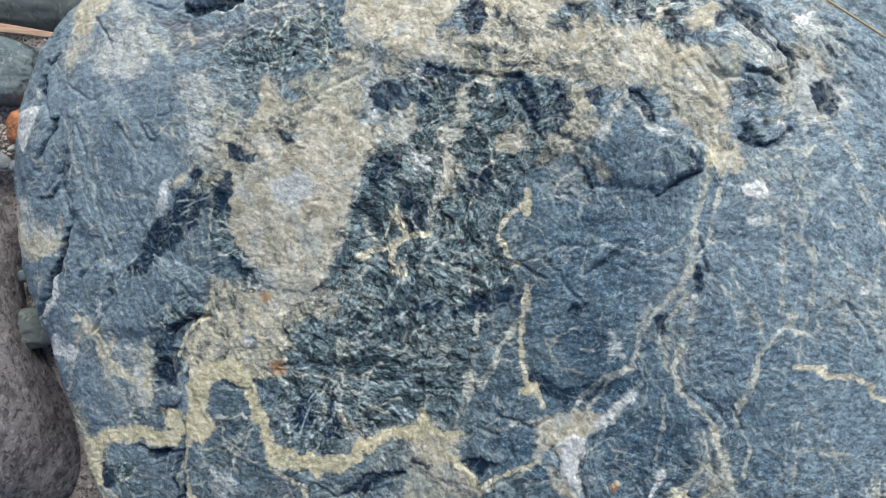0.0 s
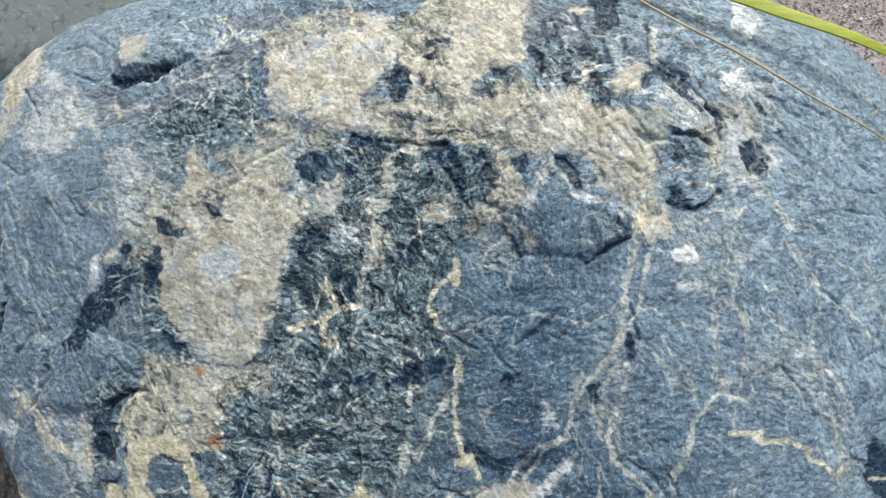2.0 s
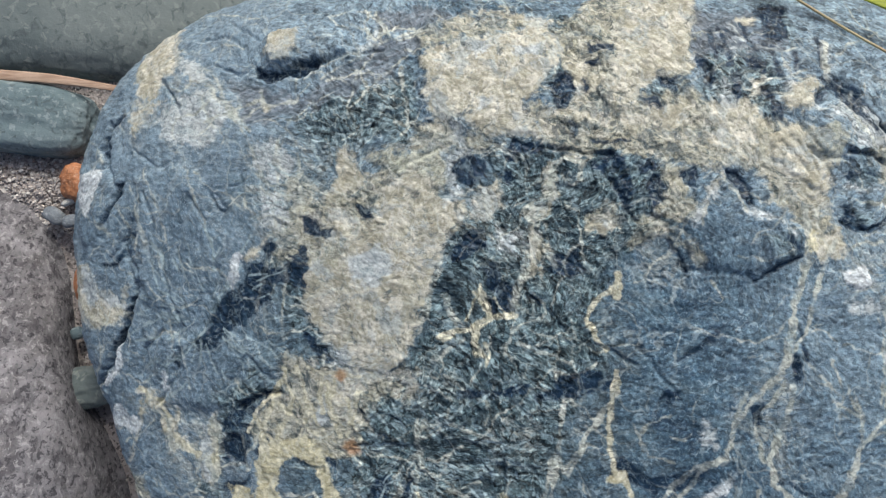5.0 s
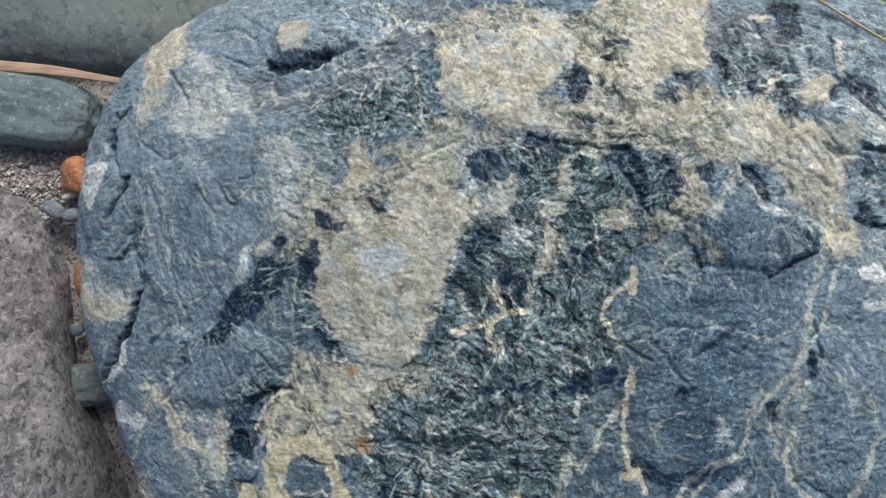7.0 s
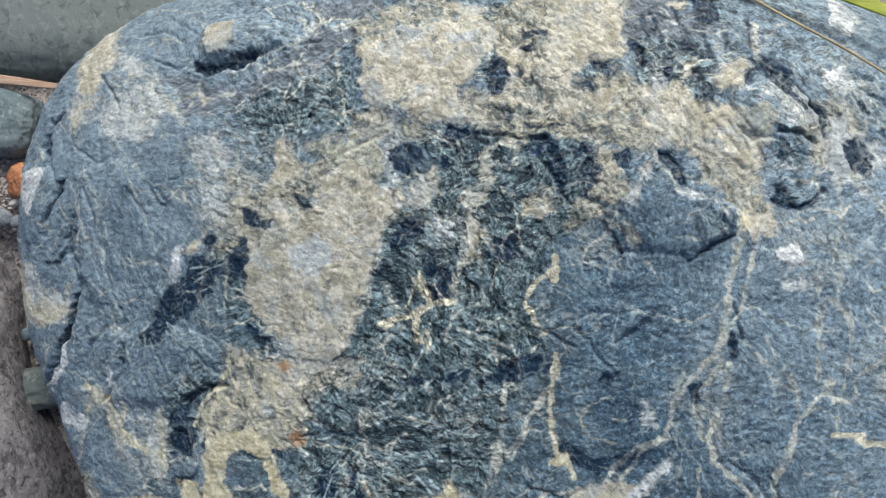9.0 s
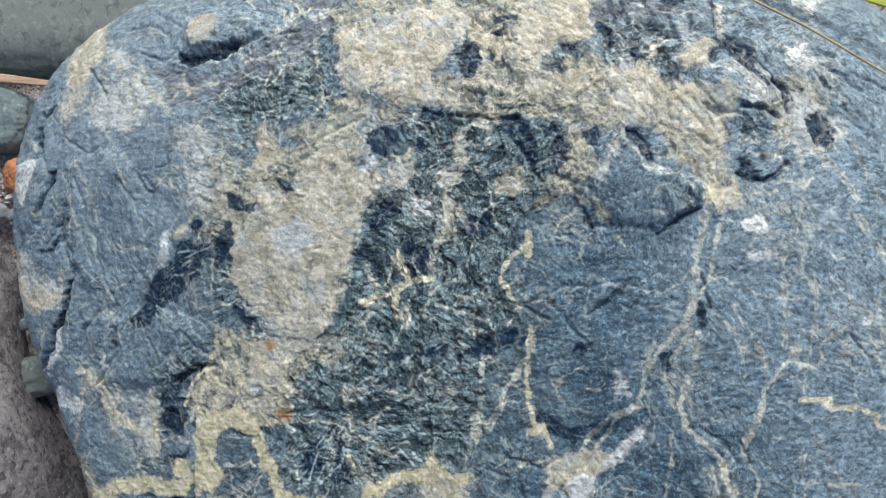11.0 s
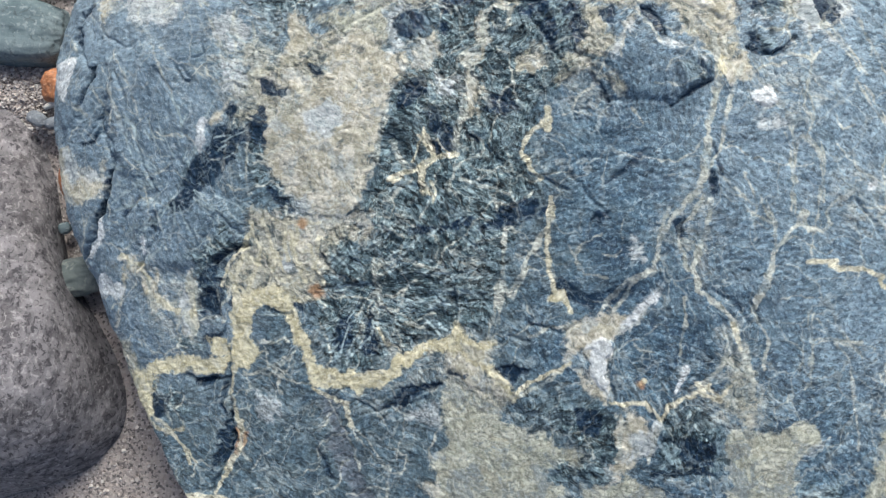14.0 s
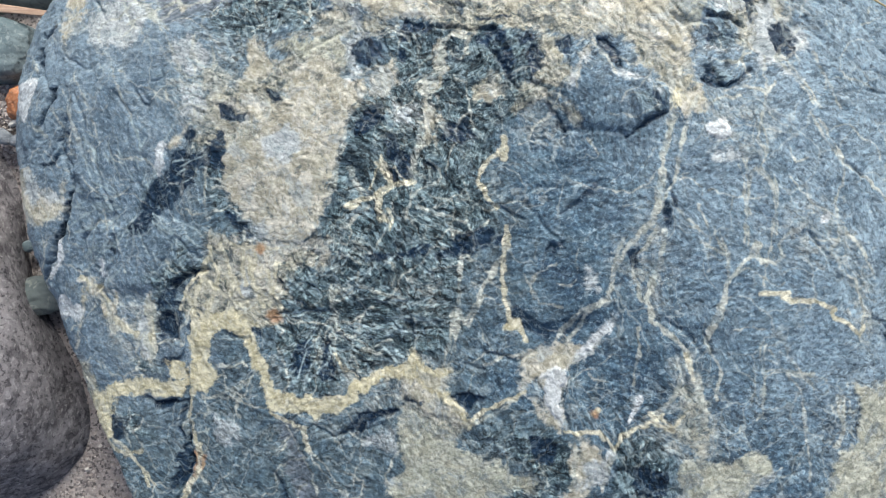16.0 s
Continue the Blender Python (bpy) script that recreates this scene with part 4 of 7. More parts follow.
vein("crack", [(221.4, 144.5), (228.1, 141.1)], 2.3, rise=-3)
vein("crack", [(-57.6, 110.1), (-80.4, 99.8), (-100.1, 89.5), (-120.0, 79.3)], 1.7, rise=-1)
vein("crack", [(40.7, -5.1), (63.4, 2.1), (93.9, 3.3)], 1.7, rise=-1)
vein("crack", [(135.7, -17.2), (136.5, -1.5), (139.4, 1.8)], 2.6, rise=-2)
vein("crack", [(-21.9, -78.4), (-22.1, -95.1)], 1.7, rise=-2)
vein("crack", [(278.0, -88.0), (265.5, -80.9)], 1.7, rise=-2)
vein("crack", [(248.1, 15.4), (255.6, 10.3), (259.3, 6.8)], 2.0, rise=-2)
vein("crack", [(-66.2, -100.6), (-89.5, -89.0)], 1.3, rise=-1)
vein("crack", [(-2.4, 107.1), (16.8, 102.3), (32.5, 102.5)], 2.6, rise=-2.5)
vein("crack", [(29.5, 91.0), (39.1, 74.9), (45.6, 65.3)], 2.6, rise=-2)
# raised knobs and hollows
patch("lump", [(74.9, 62.8), (82.3, 78.9), (91.4, 88.7), (106.8, 73.0), (128.4, 67.2), (136.9, 51.7), (131.9, 41.6), (113.8, 34.7), (95.4, 38.0), (80.1, 40.7)], rise=2.4)
patch("lump", [(141.4, 125.5), (158.2, 132.3), (177.2, 121.8), (179.5, 108.1), (159.5, 101.4), (143.5, 105.0)], rise=2.2)
patch("lump", [(-79.6, 175.5), (-1.2, 181.9), (4.3, 156.2), (-7.2, 110.5), (-48.0, 116.9), (-78.0, 123.7)], rise=3)
patch("lump", [(-179.7, 178.4), (-140.5, 189.7), (-124.5, 168.2), (-141.9, 164.7), (-159.3, 159.3), (-181.3, 160.2)], rise=4)
patch("lump", [(-34.2, 90.2), (-2.3, 100.5), (30.5, 52.2), (20.5, -5.9), (-31.0, 5.2), (-65.2, 43.6)], rise=-1.5)
patch("lump", [(-113.2, -77.3), (-34.9, -67.1), (-12.7, -93.3), (-59.0, -123.6), (-98.8, -123.9)], rise=-1.5)
patch("lump", [(-28.2, -131.0), (16.9, -149.5), (61.2, -190.3), (54.9, -242.1), (-21.9, -246.9), (-40.7, -186.0)], rise=-2)
# frosted pale ground
patch("frost", [(-177.4, 110.3), (-149.0, 110.0), (-134.6, 99.6), (-137.1, 75.8), (-147.1, 65.6), (-153.5, 48.6), (-167.4, 41.5), (-178.6, 55.0), (-182.9, 75.6), (-178.3, 92.8)])
patch("frost", [(-234.6, 157.3), (-210.4, 151.7), (-200.3, 125.0), (-214.0, 107.4), (-233.5, 111.6), (-251.4, 131.0), (-266.1, 113.1), (-273.1, 132.9), (-249.3, 146.4)])
patch("frost", [(-33.4, 63.9), (-14.0, 61.0), (-16.6, 44.7), (-29.4, 44.4)])
patch("frost", [(-132.4, 42.2), (-98.8, 52.8), (-91.3, 33.1), (-111.2, 22.6), (-131.9, 25.4)])
patch("frost", [(-129.1, -11.8), (-117.1, -9.6), (-116.6, -24.9), (-127.1, -23.7)])
patch("frost", [(77.9, 149.1), (102.8, 142.4), (105.2, 132.0), (86.1, 128.2), (76.8, 131.5)])
patch("frost", [(-61.3, 122.0), (-51.4, 123.8), (-50.9, 103.3), (-57.0, 89.9), (-61.5, 76.6), (-66.5, 79.8), (-62.4, 103.3)])
patch("frost", [(140.0, -101.3), (157.5, -115.6), (165.2, -144.1), (169.4, -165.7), (155.7, -173.1), (141.6, -165.9), (127.2, -147.9), (137.2, -129.8)])
patch("frost", [(108.3, -41.1), (125.2, -24.0), (135.5, -27.7), (134.0, -52.1), (125.8, -73.0), (115.5, -69.3)])
patch("frost", [(247.2, -44.3), (268.1, -51.3), (276.0, -77.7), (262.3, -93.6), (251.1, -73.5)])
patch("frost", [(-262.7, -50.7), (-230.0, -52.2), (-195.4, -71.8), (-195.4, -105.0), (-218.9, -118.5), (-242.7, -90.5)])
patch("frost", [(211.2, -11.9), (240.8, -12.2), (254.1, -31.6), (240.5, -50.6), (214.2, -43.9)])
patch("frost", [(157.8, 52.4), (196.4, 52.1), (205.6, 36.0), (182.6, 13.8), (163.8, 29.9)])
patch("frost", [(-66.5, -112.1), (-12.7, -100.8), (2.1, -115.7), (-13.0, -134.7), (-55.3, -135.1)])
patch("frost", [(46.2, 46.2), (70.7, 46.8), (71.4, 27.8), (50.0, 27.2)])
patch("frost", [(184.1, 154.4), (217.8, 163.9), (236.7, 126.8), (226.0, 98.5), (200.4, 118.5)])
# silky smooth grey bands
patch("silk", [(-150.9, 142.2), (-130.7, 156.7), (-103.9, 176.0), (-79.8, 181.7), (-81.0, 163.7), (-102.6, 148.9), (-122.9, 141.7), (-143.2, 131.1)])
patch("silk", [(-112.0, 193.4), (-83.9, 202.0), (-59.2, 197.0), (-79.9, 183.8), (-104.1, 180.1)])
# more cream and ochre
patch("tan", [(-49.0, 75.1), (-40.4, 81.8), (-32.6, 89.5), (-29.9, 75.4), (-34.9, 62.2), (-47.9, 63.0)])
patch("tan", [(-256.0, -42.8), (-245.9, -49.5), (-241.3, -57.4), (-250.2, -55.4)])
patch("tan", [(-240.1, -58.4), (-232.2, -67.1), (-234.3, -74.7), (-242.3, -66.0)])
patch("tan", [(-210.6, -61.9), (-204.8, -57.9), (-203.0, -72.3), (-208.8, -72.7)])
patch("tan", [(-212.7, -84.1), (-203.0, -76.0), (-201.2, -98.0), (-210.9, -102.6), (-214.7, -93.6)])
patch("tan", [(-179.2, 137.3), (-171.5, 129.8), (-178.5, 128.2)])
patch("tan", [(-14.2, 67.5), (-4.9, 75.8), (-0.5, 90.6), (2.6, 93.9), (3.0, 77.5), (-6.1, 64.4), (-10.8, 59.4)])
patch("tan", [(-13.9, 57.7), (-5.9, 57.9), (-3.7, 41.8), (-9.7, 31.9), (-14.6, 35.0)])
patch("tan", [(-2.9, 61.2), (-0.7, 45.1), (-4.9, 32.0)])
patch("tan", [(89.7, 135.2), (114.8, 133.9), (117.3, 125.4), (95.3, 123.3)])
patch("tan", [(-84.1, -28.5), (-74.1, -26.4), (-71.9, -39.8), (-82.0, -40.3)])
patch("tan", [(110.1, 191.3), (121.0, 194.1), (120.5, 185.2), (112.0, 184.8)])
vein("gold", [(-39.9, 22.9), (-42.8, 14.7), (-47.2, 4.7)], 1.5)
vein("gold", [(-31.6, 18.3), (-26.4, 10.3)], 1.0)
vein("gold", [(-36.9, -8.1), (-33.4, -14.6), (-34.7, -21.3)], 1.7)
vein("cream", [(-70.4, 7.2), (-67.7, 23.8), (-63.2, 33.8)], 1.7)
vein("cream", [(-61.0, 20.7), (-57.3, 10.9), (-48.7, 1.3)], 1.3)
vein("cream", [(-16.0, -7.3), (1.9, -13.1), (14.8, -19.1)], 1.0)
vein("cream", [(-49.5, 62.0), (-42.8, 57.2), (-37.8, 52.4)], 1.7)
vein("cream", [(-23.5, 18.5), (-19.8, 5.6), (-20.8, -7.5)], 1.3)
vein("cream", [(-187.8, -73.1), (-185.9, -85.7), (-184.0, -96.6)], 1.7)
vein("cream", [(-175.9, -70.4), (-180.3, -81.6), (-185.9, -87.5)], 1.7)
vein("cream", [(-203.1, -95.2), (-187.8, -91.4)], 1.7)
vein("cream", [(159.9, 174.4), (156.5, 162.4), (157.6, 151.3)], 4.0)
vein("cream", [(-66.7, 86.5), (-57.2, 96.6), (-50.9, 105.0)], 2.0)
vein("cream", [(-100.8, 106.5), (-80.8, 110.0), (-57.7, 111.8)], 2.0)
vein("cream", [(-153.9, 103.1), (-151.4, 85.9), (-147.1, 65.6)], 1.7)
vein("cream", [(-166.5, 106.7), (-162.2, 92.8), (-153.0, 82.5)], 1.7)
vein("cream", [(54.3, -56.2), (60.1, -49.4), (69.1, -45.6)], 1.0)
vein("cream", [(51.1, -54.7), (56.4, -65.8)], 1.0)
vein("cream", [(49.1, -50.5), (59.8, -68.6), (73.9, -72.3)], 1.0)
# more black
patch("black", [(-155.1, 41.8), (-144.7, 46.7), (-145.5, 38.6), (-153.1, 36.0)])
patch("black", [(-173.3, 46.6), (-168.0, 48.4), (-167.4, 39.8), (-172.7, 39.4)])
patch("black", [(-182.3, 35.1), (-172.7, 38.0), (-172.1, 27.1), (-181.4, 25.2)])
patch("black", [(-168.0, 34.7), (-146.1, 35.2), (-145.1, 25.0), (-167.0, 23.8)])
patch("black", [(-38.0, 18.1), (-30.0, 18.3), (-31.1, 6.9), (-36.0, 8.3)])
patch("black", [(-12.3, 18.9), (-2.8, 19.2), (-4.1, 12.7)])
patch("black", [(53.4, -152.6), (69.6, -157.9), (68.1, -174.9), (53.6, -167.6)])
patch("black", [(117.6, -173.7), (138.5, -175.2), (139.2, -193.7), (118.2, -193.1)])
patch("black", [(-246.6, -142.1), (-230.2, -150.1), (-236.4, -167.3), (-248.4, -159.3)])
patch("black", [(-181.3, -100.3), (-199.4, -106.3), (-190.9, -112.4)])
patch("black", [(-35.8, -131.1), (-13.0, -134.7), (-20.5, -130.9)])
patch("black", [(234.5, -218.4), (246.2, -215.2), (243.5, -226.6)])
# splits in the weathered flank
vein("crack", [(-262.0, 52.2), (-266.8, 39.5), (-258.2, 28.3), (-261.0, 13.7)], 2.0, rise=-2.5)
vein("crack", [(-288.6, 128.5), (-287.6, 104.5), (-292.2, 97.2)], 2.6, rise=-3)
vein("crack", [(-273.9, 87.9), (-285.5, 62.5), (-288.1, 51.4)], 2.3, rise=-2.5)
vein("crack", [(-286.0, 32.6), (-276.0, 43.5), (-266.5, 54.2)], 1.7, rise=-2)
vein("crack", [(-242.7, -8.3), (-254.3, -19.5), (-260.3, -38.4)], 2.0, rise=-2.5)
vein("crack", [(-268.5, 2.6), (-272.2, -16.1), (-280.1, -23.8), (-292.9, -47.7)], 3.0, rise=-3.5)
vein("crack", [(-228.9, -22.8), (-234.3, -41.4), (-246.4, -56.9)], 2.3, rise=-2.5)
vein("crack", [(-211.9, 80.9), (-204.0, 69.9), (-200.1, 66.3)], 1.7, rise=-2)
vein("crack", [(-190.7, 95.9), (-188.6, 87.0), (-196.2, 83.8)], 1.3, rise=-2)
vein("crack", [(-186.5, -54.7), (-176.3, -47.1), (-162.8, -43.9)], 4.0, rise=-5)
vein("crack", [(-24.1, -80.8), (-23.3, -101.5)], 2.6, rise=-3)
vein("crack", [(-199.7, -44.1), (-183.0, -22.1), (-166.3, -36.1)], 1.7, rise=-2)
vein("crack", [(-106.2, -75.3), (-77.5, -72.4)], 2.6, rise=-2)
vein("crack", [(141.2, 105.0), (153.6, 103.3), (164.9, 106.7)], 2.6, rise=-1)
# near-black colour along the splits above
vein("black", [(-269.6, -1.1), (-273.1, -16.1)], 2.3)
vein("black", [(-286.4, -39.4), (-292.1, -47.7)], 2.3)
vein("black", [(-231.8, -22.8), (-230.6, -30.2)], 3.0)
vein("black", [(-288.9, 124.5), (-288.9, 106.6)], 2.3)
patch("lump", [(-260.2, 90.7), (-220.2, 95.6), (-200.2, 48.7), (-221.9, -8.1), (-254.4, 13.7), (-262.1, 50.3)], rise=2.5)
patch("lump", [(-242.9, -12.0), (-194.0, -7.9), (-163.8, -21.8), (-172.3, -43.4), (-188.5, -54.8), (-242.0, -56.7)], rise=3)
patch("lump", [(-313.0, 100.5), (-271.7, 91.5), (-290.6, 51.6), (-308.3, 45.0)], rise=2)
patch("lump", [(75.5, 80.0), (91.2, 92.6), (130.8, 66.5), (133.7, 44.5), (109.3, 35.2), (78.6, 44.8)], rise=1)
patch("frost", [(-185.1, 104.5), (-151.9, 117.2), (-145.6, 71.6), (-154.8, 47.8), (-180.9, 51.8), (-180.9, 83.2)])
patch("frost", [(-29.3, -53.7), (-6.0, -49.7), (-5.8, -73.3), (-25.8, -74.0)])
patch("tan", [(-244.5, -60.6), (-230.0, -67.5), (-235.2, -79.2), (-245.8, -76.0)])
patch("tan", [(-241.7, -79.6), (-228.7, -78.9), (-226.3, -86.4), (-235.8, -87.7)])
patch("tan", [(-214.3, -81.9), (-205.8, -77.7), (-201.8, -92.6), (-207.5, -105.1), (-215.5, -101.8), (-217.0, -91.6)])
patch("tan", [(-85.9, -31.0), (-75.4, -27.4), (-74.4, -37.7), (-82.5, -44.7)])
patch("tan", [(122.8, 111.7), (132.6, 118.9), (138.8, 108.3), (147.1, 98.4), (153.4, 84.9), (143.3, 78.5), (131.2, 88.8), (122.4, 101.9)], rise=1)
patch("tan", [(191.6, 98.8), (199.6, 114.6), (207.9, 110.8), (204.2, 92.5), (193.8, 83.6)])
patch("ochre", [(142.4, 63.3), (147.9, 60.2), (145.9, 50.1), (141.0, 47.6)])
vein("cream", [(-311.0, -44.9), (-298.3, -60.6), (-289.5, -80.2), (-282.7, -99.6), (-274.0, -119.0), (-264.6, -136.3)], 3.6)
vein("cream", [(-75.6, -56.7), (-74.0, -72.3), (-72.4, -86.3), (-85.0, -101.9)], 2.3)
vein("cream", [(-74.1, -86.4), (-60.1, -96.3), (-42.8, -103.2)], 1.3)
vein("cream", [(-74.2, -89.9), (-72.6, -107.6), (-63.1, -117.9)], 1.7)
vein("cream", [(-85.0, -101.9), (-96.1, -119.9)], 1.3)
vein("cream", [(-75.6, -59.1), (-60.7, -62.1), (-63.4, -54.6)], 2.0)
vein("cream", [(-106.3, -80.7), (-84.0, -81.8)], 1.3)
vein("cream", [(-56.5, -57.8), (-36.0, -62.4), (-25.9, -67.2)], 1.3)
vein("cream", [(-262.3, 87.1), (-255.3, 57.4), (-247.3, 31.8)], 1.3)
vein("cream", [(-189.5, 119.2), (-181.3, 104.4), (-175.3, 86.5)], 1.3)
patch("black", [(-103.0, -95.6), (-92.0, -92.5), (-91.6, -112.4), (-103.4, -116.7)])
patch("black", [(-83.1, -94.6), (-77.7, -90.1), (-73.7, -118.5), (-83.4, -119.9)])
vein("black", [(-49.6, -37.8), (-32.7, -38.9), (-22.0, -36.6)], 3.3)
patch("black", [(-22.7, -33.3), (-7.9, -30.4), (-7.8, -36.4), (-19.4, -38.3)])
vein("black", [(185.5, 122.0), (193.7, 115.4)], 2.6, rise=-2)
vein("black", [(168.4, 130.2), (181.1, 119.8)], 2.0)
patch("black", [(210.1, 102.5), (218.5, 102.1), (215.9, 92.8), (207.8, 95.8)])
patch("black", [(35.7, 91.0), (41.9, 92.7), (45.2, 81.4), (39.0, 81.3)])
patch("black", [(30.9, 99.2), (40.3, 100.9), (41.9, 96.0), (34.1, 94.3)])
patch("black", [(48.1, 97.7), (55.9, 98.5), (57.5, 91.3), (49.7, 91.2)])
patch("black", [(54.5, 81.6), (60.7, 80.1), (59.3, 72.0), (54.6, 75.1)])
# strands below the cream lens
vein("gold", [(-151.7, -26.5), (-144.2, -47.1), (-133.1, -67.5)], 2.2)
vein("gold", [(-126.2, -32.2), (-129.9, -53.3), (-122.4, -70.4)], 2.0)
vein("gold", [(-165.8, -48.3), (-151.1, -61.6), (-136.6, -69.5)], 2.5)
vein("gold", [(-158.0, -33.8), (-165.8, -44.8), (-176.7, -56.1), (-183.3, -70.9)], 2.0)
vein("gold", [(-111.0, -41.8), (-115.7, -59.4), (-108.4, -72.9)], 1.7)
vein("gold", [(-176.7, -63.3), (-165.5, -75.1)], 2.0)
vein("gold", [(-144.6, -26.2), (-130.4, -29.0), (-109.6, -31.4)], 2.2)
vein("gold", [(-172.9, -72.0), (-169.1, -84.4)], 2.5)
vein("tan", [(-137.1, -46.7), (-140.3, -64.5)], 4.0)
vein("tan", [(-158.6, -44.4), (-154.8, -58.3)], 3.3)
# scattered marks of the upper rim
vein("cream", [(-254.5, 212.2), (-211.7, 203.4), (-186.3, 197.1)], 1.3)
vein("cream", [(-140.9, 194.3), (-125.7, 184.8), (-117.2, 164.2)], 1.3)
vein("cream", [(-108.6, 195.6), (-96.9, 175.9), (-83.2, 179.7)], 1.3)
vein("cream", [(-73.2, 197.0), (-59.1, 187.9), (-45.4, 175.4)], 1.3)
vein("tan", [(-41.7, 197.1), (-21.1, 192.7), (-0.8, 188.4)], 4.6)
vein("tan", [(-69.6, 190.2), (-52.2, 181.5)], 2.6)
vein("crack", [(-141.6, 160.8), (-124.5, 168.2), (-103.6, 169.9)], 2.0, rise=-2.5)
vein("crack", [(-205.4, 194.4), (-183.5, 178.7), (-176.4, 182.5)], 1.7, rise=-2)
vein("crack", [(-227.2, 182.6), (-207.6, 185.0), (-194.4, 175.1)], 1.7, rise=-2)
vein("crack", [(-211.9, 163.8), (-195.6, 154.9), (-185.2, 162.3)], 1.7, rise=-2)
vein("crack", [(-250.7, 154.6), (-240.5, 141.8), (-235.1, 130.1)], 2.0, rise=-2.5)
vein("crack", [(-205.0, 79.1), (-197.2, 68.7), (-204.2, 58.3)], 1.3, rise=-1.5)
vein("crack", [(-143.2, 131.1), (-122.5, 134.5), (-101.6, 127.3), (-81.5, 130.8)], 1.3, rise=-1.5)
vein("crack", [(-146.1, 120.5), (-128.5, 116.9), (-101.3, 118.5)], 1.3, rise=-1.5)
vein("crack", [(48.4, -4.8), (58.3, -17.2), (72.9, -32.6)], 1.7, rise=-1.5)
vein("crack", [(26.7, -5.7), (39.5, -11.6), (49.1, -17.6)], 2.0, rise=-2)
vein("crack", [(71.0, 40.5), (76.8, 46.9), (73.4, 59.5)], 1.7, rise=-2)
vein("crack", [(24.1, -100.9), (45.8, -106.4), (56.5, -101.0)], 2.0, rise=-2)
vein("crack", [(2.1, -115.7), (13.2, -108.3), (24.2, -112.0)], 1.7, rise=-1.5)
vein("crack", [(88.2, -101.1), (74.4, -122.8), (76.5, -144.8)], 1.7, rise=-2)
vein("crack", [(-91.7, -151.4), (-75.8, -159.1), (-43.9, -150.5)], 1.7, rise=-2)
vein("crack", [(136.2, -80.1), (146.6, -87.3), (157.2, -101.4)], 1.7, rise=-2)
vein("crack", [(143.5, -101.3), (147.2, -115.5), (151.0, -129.8)], 1.7, rise=-2)
vein("crack", [(164.1, -101.4), (156.9, -87.3)], 1.3, rise=-1.5)
vein("crack", [(111.5, -200.1), (139.4, -198.6)], 2.3, rise=-2.5)
vein("crack", [(-150.7, -88.6), (-134.3, -92.6), (-139.2, -108.3)], 1.7, rise=-1.5)
vein("crack", [(-183.9, -136.8), (-206.2, -137.1), (-215.0, -133.1)], 2.3, rise=-3)
vein("crack", [(248.0, 127.5), (266.3, 121.5), (278.6, 100.8)], 1.7, rise=-2)
vein("crack", [(281.2, 146.2), (294.9, 132.1), (306.4, 125.8)], 1.7, rise=-2)
vein("crack", [(253.3, 85.7), (267.2, 76.0), (290.8, 73.6)], 1.3, rise=-1.5)
vein("crack", [(243.8, 58.8), (265.9, 62.5), (289.0, 59.8)], 1.3, rise=-1.5)
vein("crack", [(222.4, -28.0), (233.8, -40.9), (243.9, -57.1)], 2.0, rise=-2)
vein("crack", [(271.8, -25.5), (286.0, -19.3)], 1.3, rise=-1.5)
# clotted cream of the upper patch
patch("tan", [(-80.7, 156.9), (-78.6, 163.7), (-72.6, 168.3), (-59.0, 172.1), (-52.2, 170.6), (-42.0, 177.0), (-18.2, 179.7), (-13.7, 188.3), (-3.4, 190.6), (-1.2, 181.9), (4.9, 171.6), (5.1, 160.7), (-2.3, 151.7), (-7.4, 143.4), (-14.9, 136.2), (-16.1, 125.7), (-7.3, 118.9), (-8.9, 110.4), (-25.0, 113.0), (-33.2, 112.6), (-44.7, 116.2), (-50.7, 122.0), (-58.0, 124.5), (-67.9, 121.0), (-72.0, 126.5), (-75.1, 137.8), (-79.2, 141.4), (-72.7, 147.9)])
patch("mottle", [(-86.5, 175.7), (-69.5, 188.0), (-48.7, 194.7), (-17.3, 197.5), (-14.5, 186.1), (-21.6, 180.5), (-45.4, 175.4), (-55.6, 171.3), (-72.6, 169.5), (-82.7, 163.8)])
patch("mottle", [(-82.8, 118.5), (-67.9, 122.0), (-57.8, 116.9), (-47.9, 115.2), (-34.7, 110.9), (-51.0, 106.7), (-67.5, 108.3), (-80.8, 110.0)])
vein("tan", [(-77.8, 118.6), (-67.8, 118.6), (-63.7, 115.2)], 4.0)
vein("tan", [(-84.2, 110.6), (-67.5, 109.0), (-57.6, 110.1)], 2.3)
patch("tan", [(-133.9, 81.9), (-129.1, 91.1), (-126.3, 106.5), (-121.3, 109.9), (-117.6, 103.0), (-117.2, 93.5), (-103.5, 90.2), (-116.7, 81.0), (-126.9, 79.3), (-137.0, 74.1)])
patch("ash", [(-107.2, 99.0), (-94.0, 104.8), (-67.4, 107.3), (-63.3, 102.6), (-64.3, 93.2), (-70.0, 86.5), (-76.9, 93.1), (-93.5, 93.0)])
vein("tan", [(-115.7, 97.9), (-100.7, 104.1), (-80.7, 107.6), (-62.5, 108.0)], 3.0)
patch("tan", [(-103.0, 76.1), (-99.9, 82.8), (-93.4, 89.6), (-80.2, 93.0), (-73.4, 88.1), (-71.4, 78.1), (-66.3, 74.9), (-51.6, 75.1), (-46.4, 66.9), (-55.8, 56.9), (-62.3, 53.5), (-72.3, 56.6), (-92.4, 62.9), (-102.6, 66.1)])
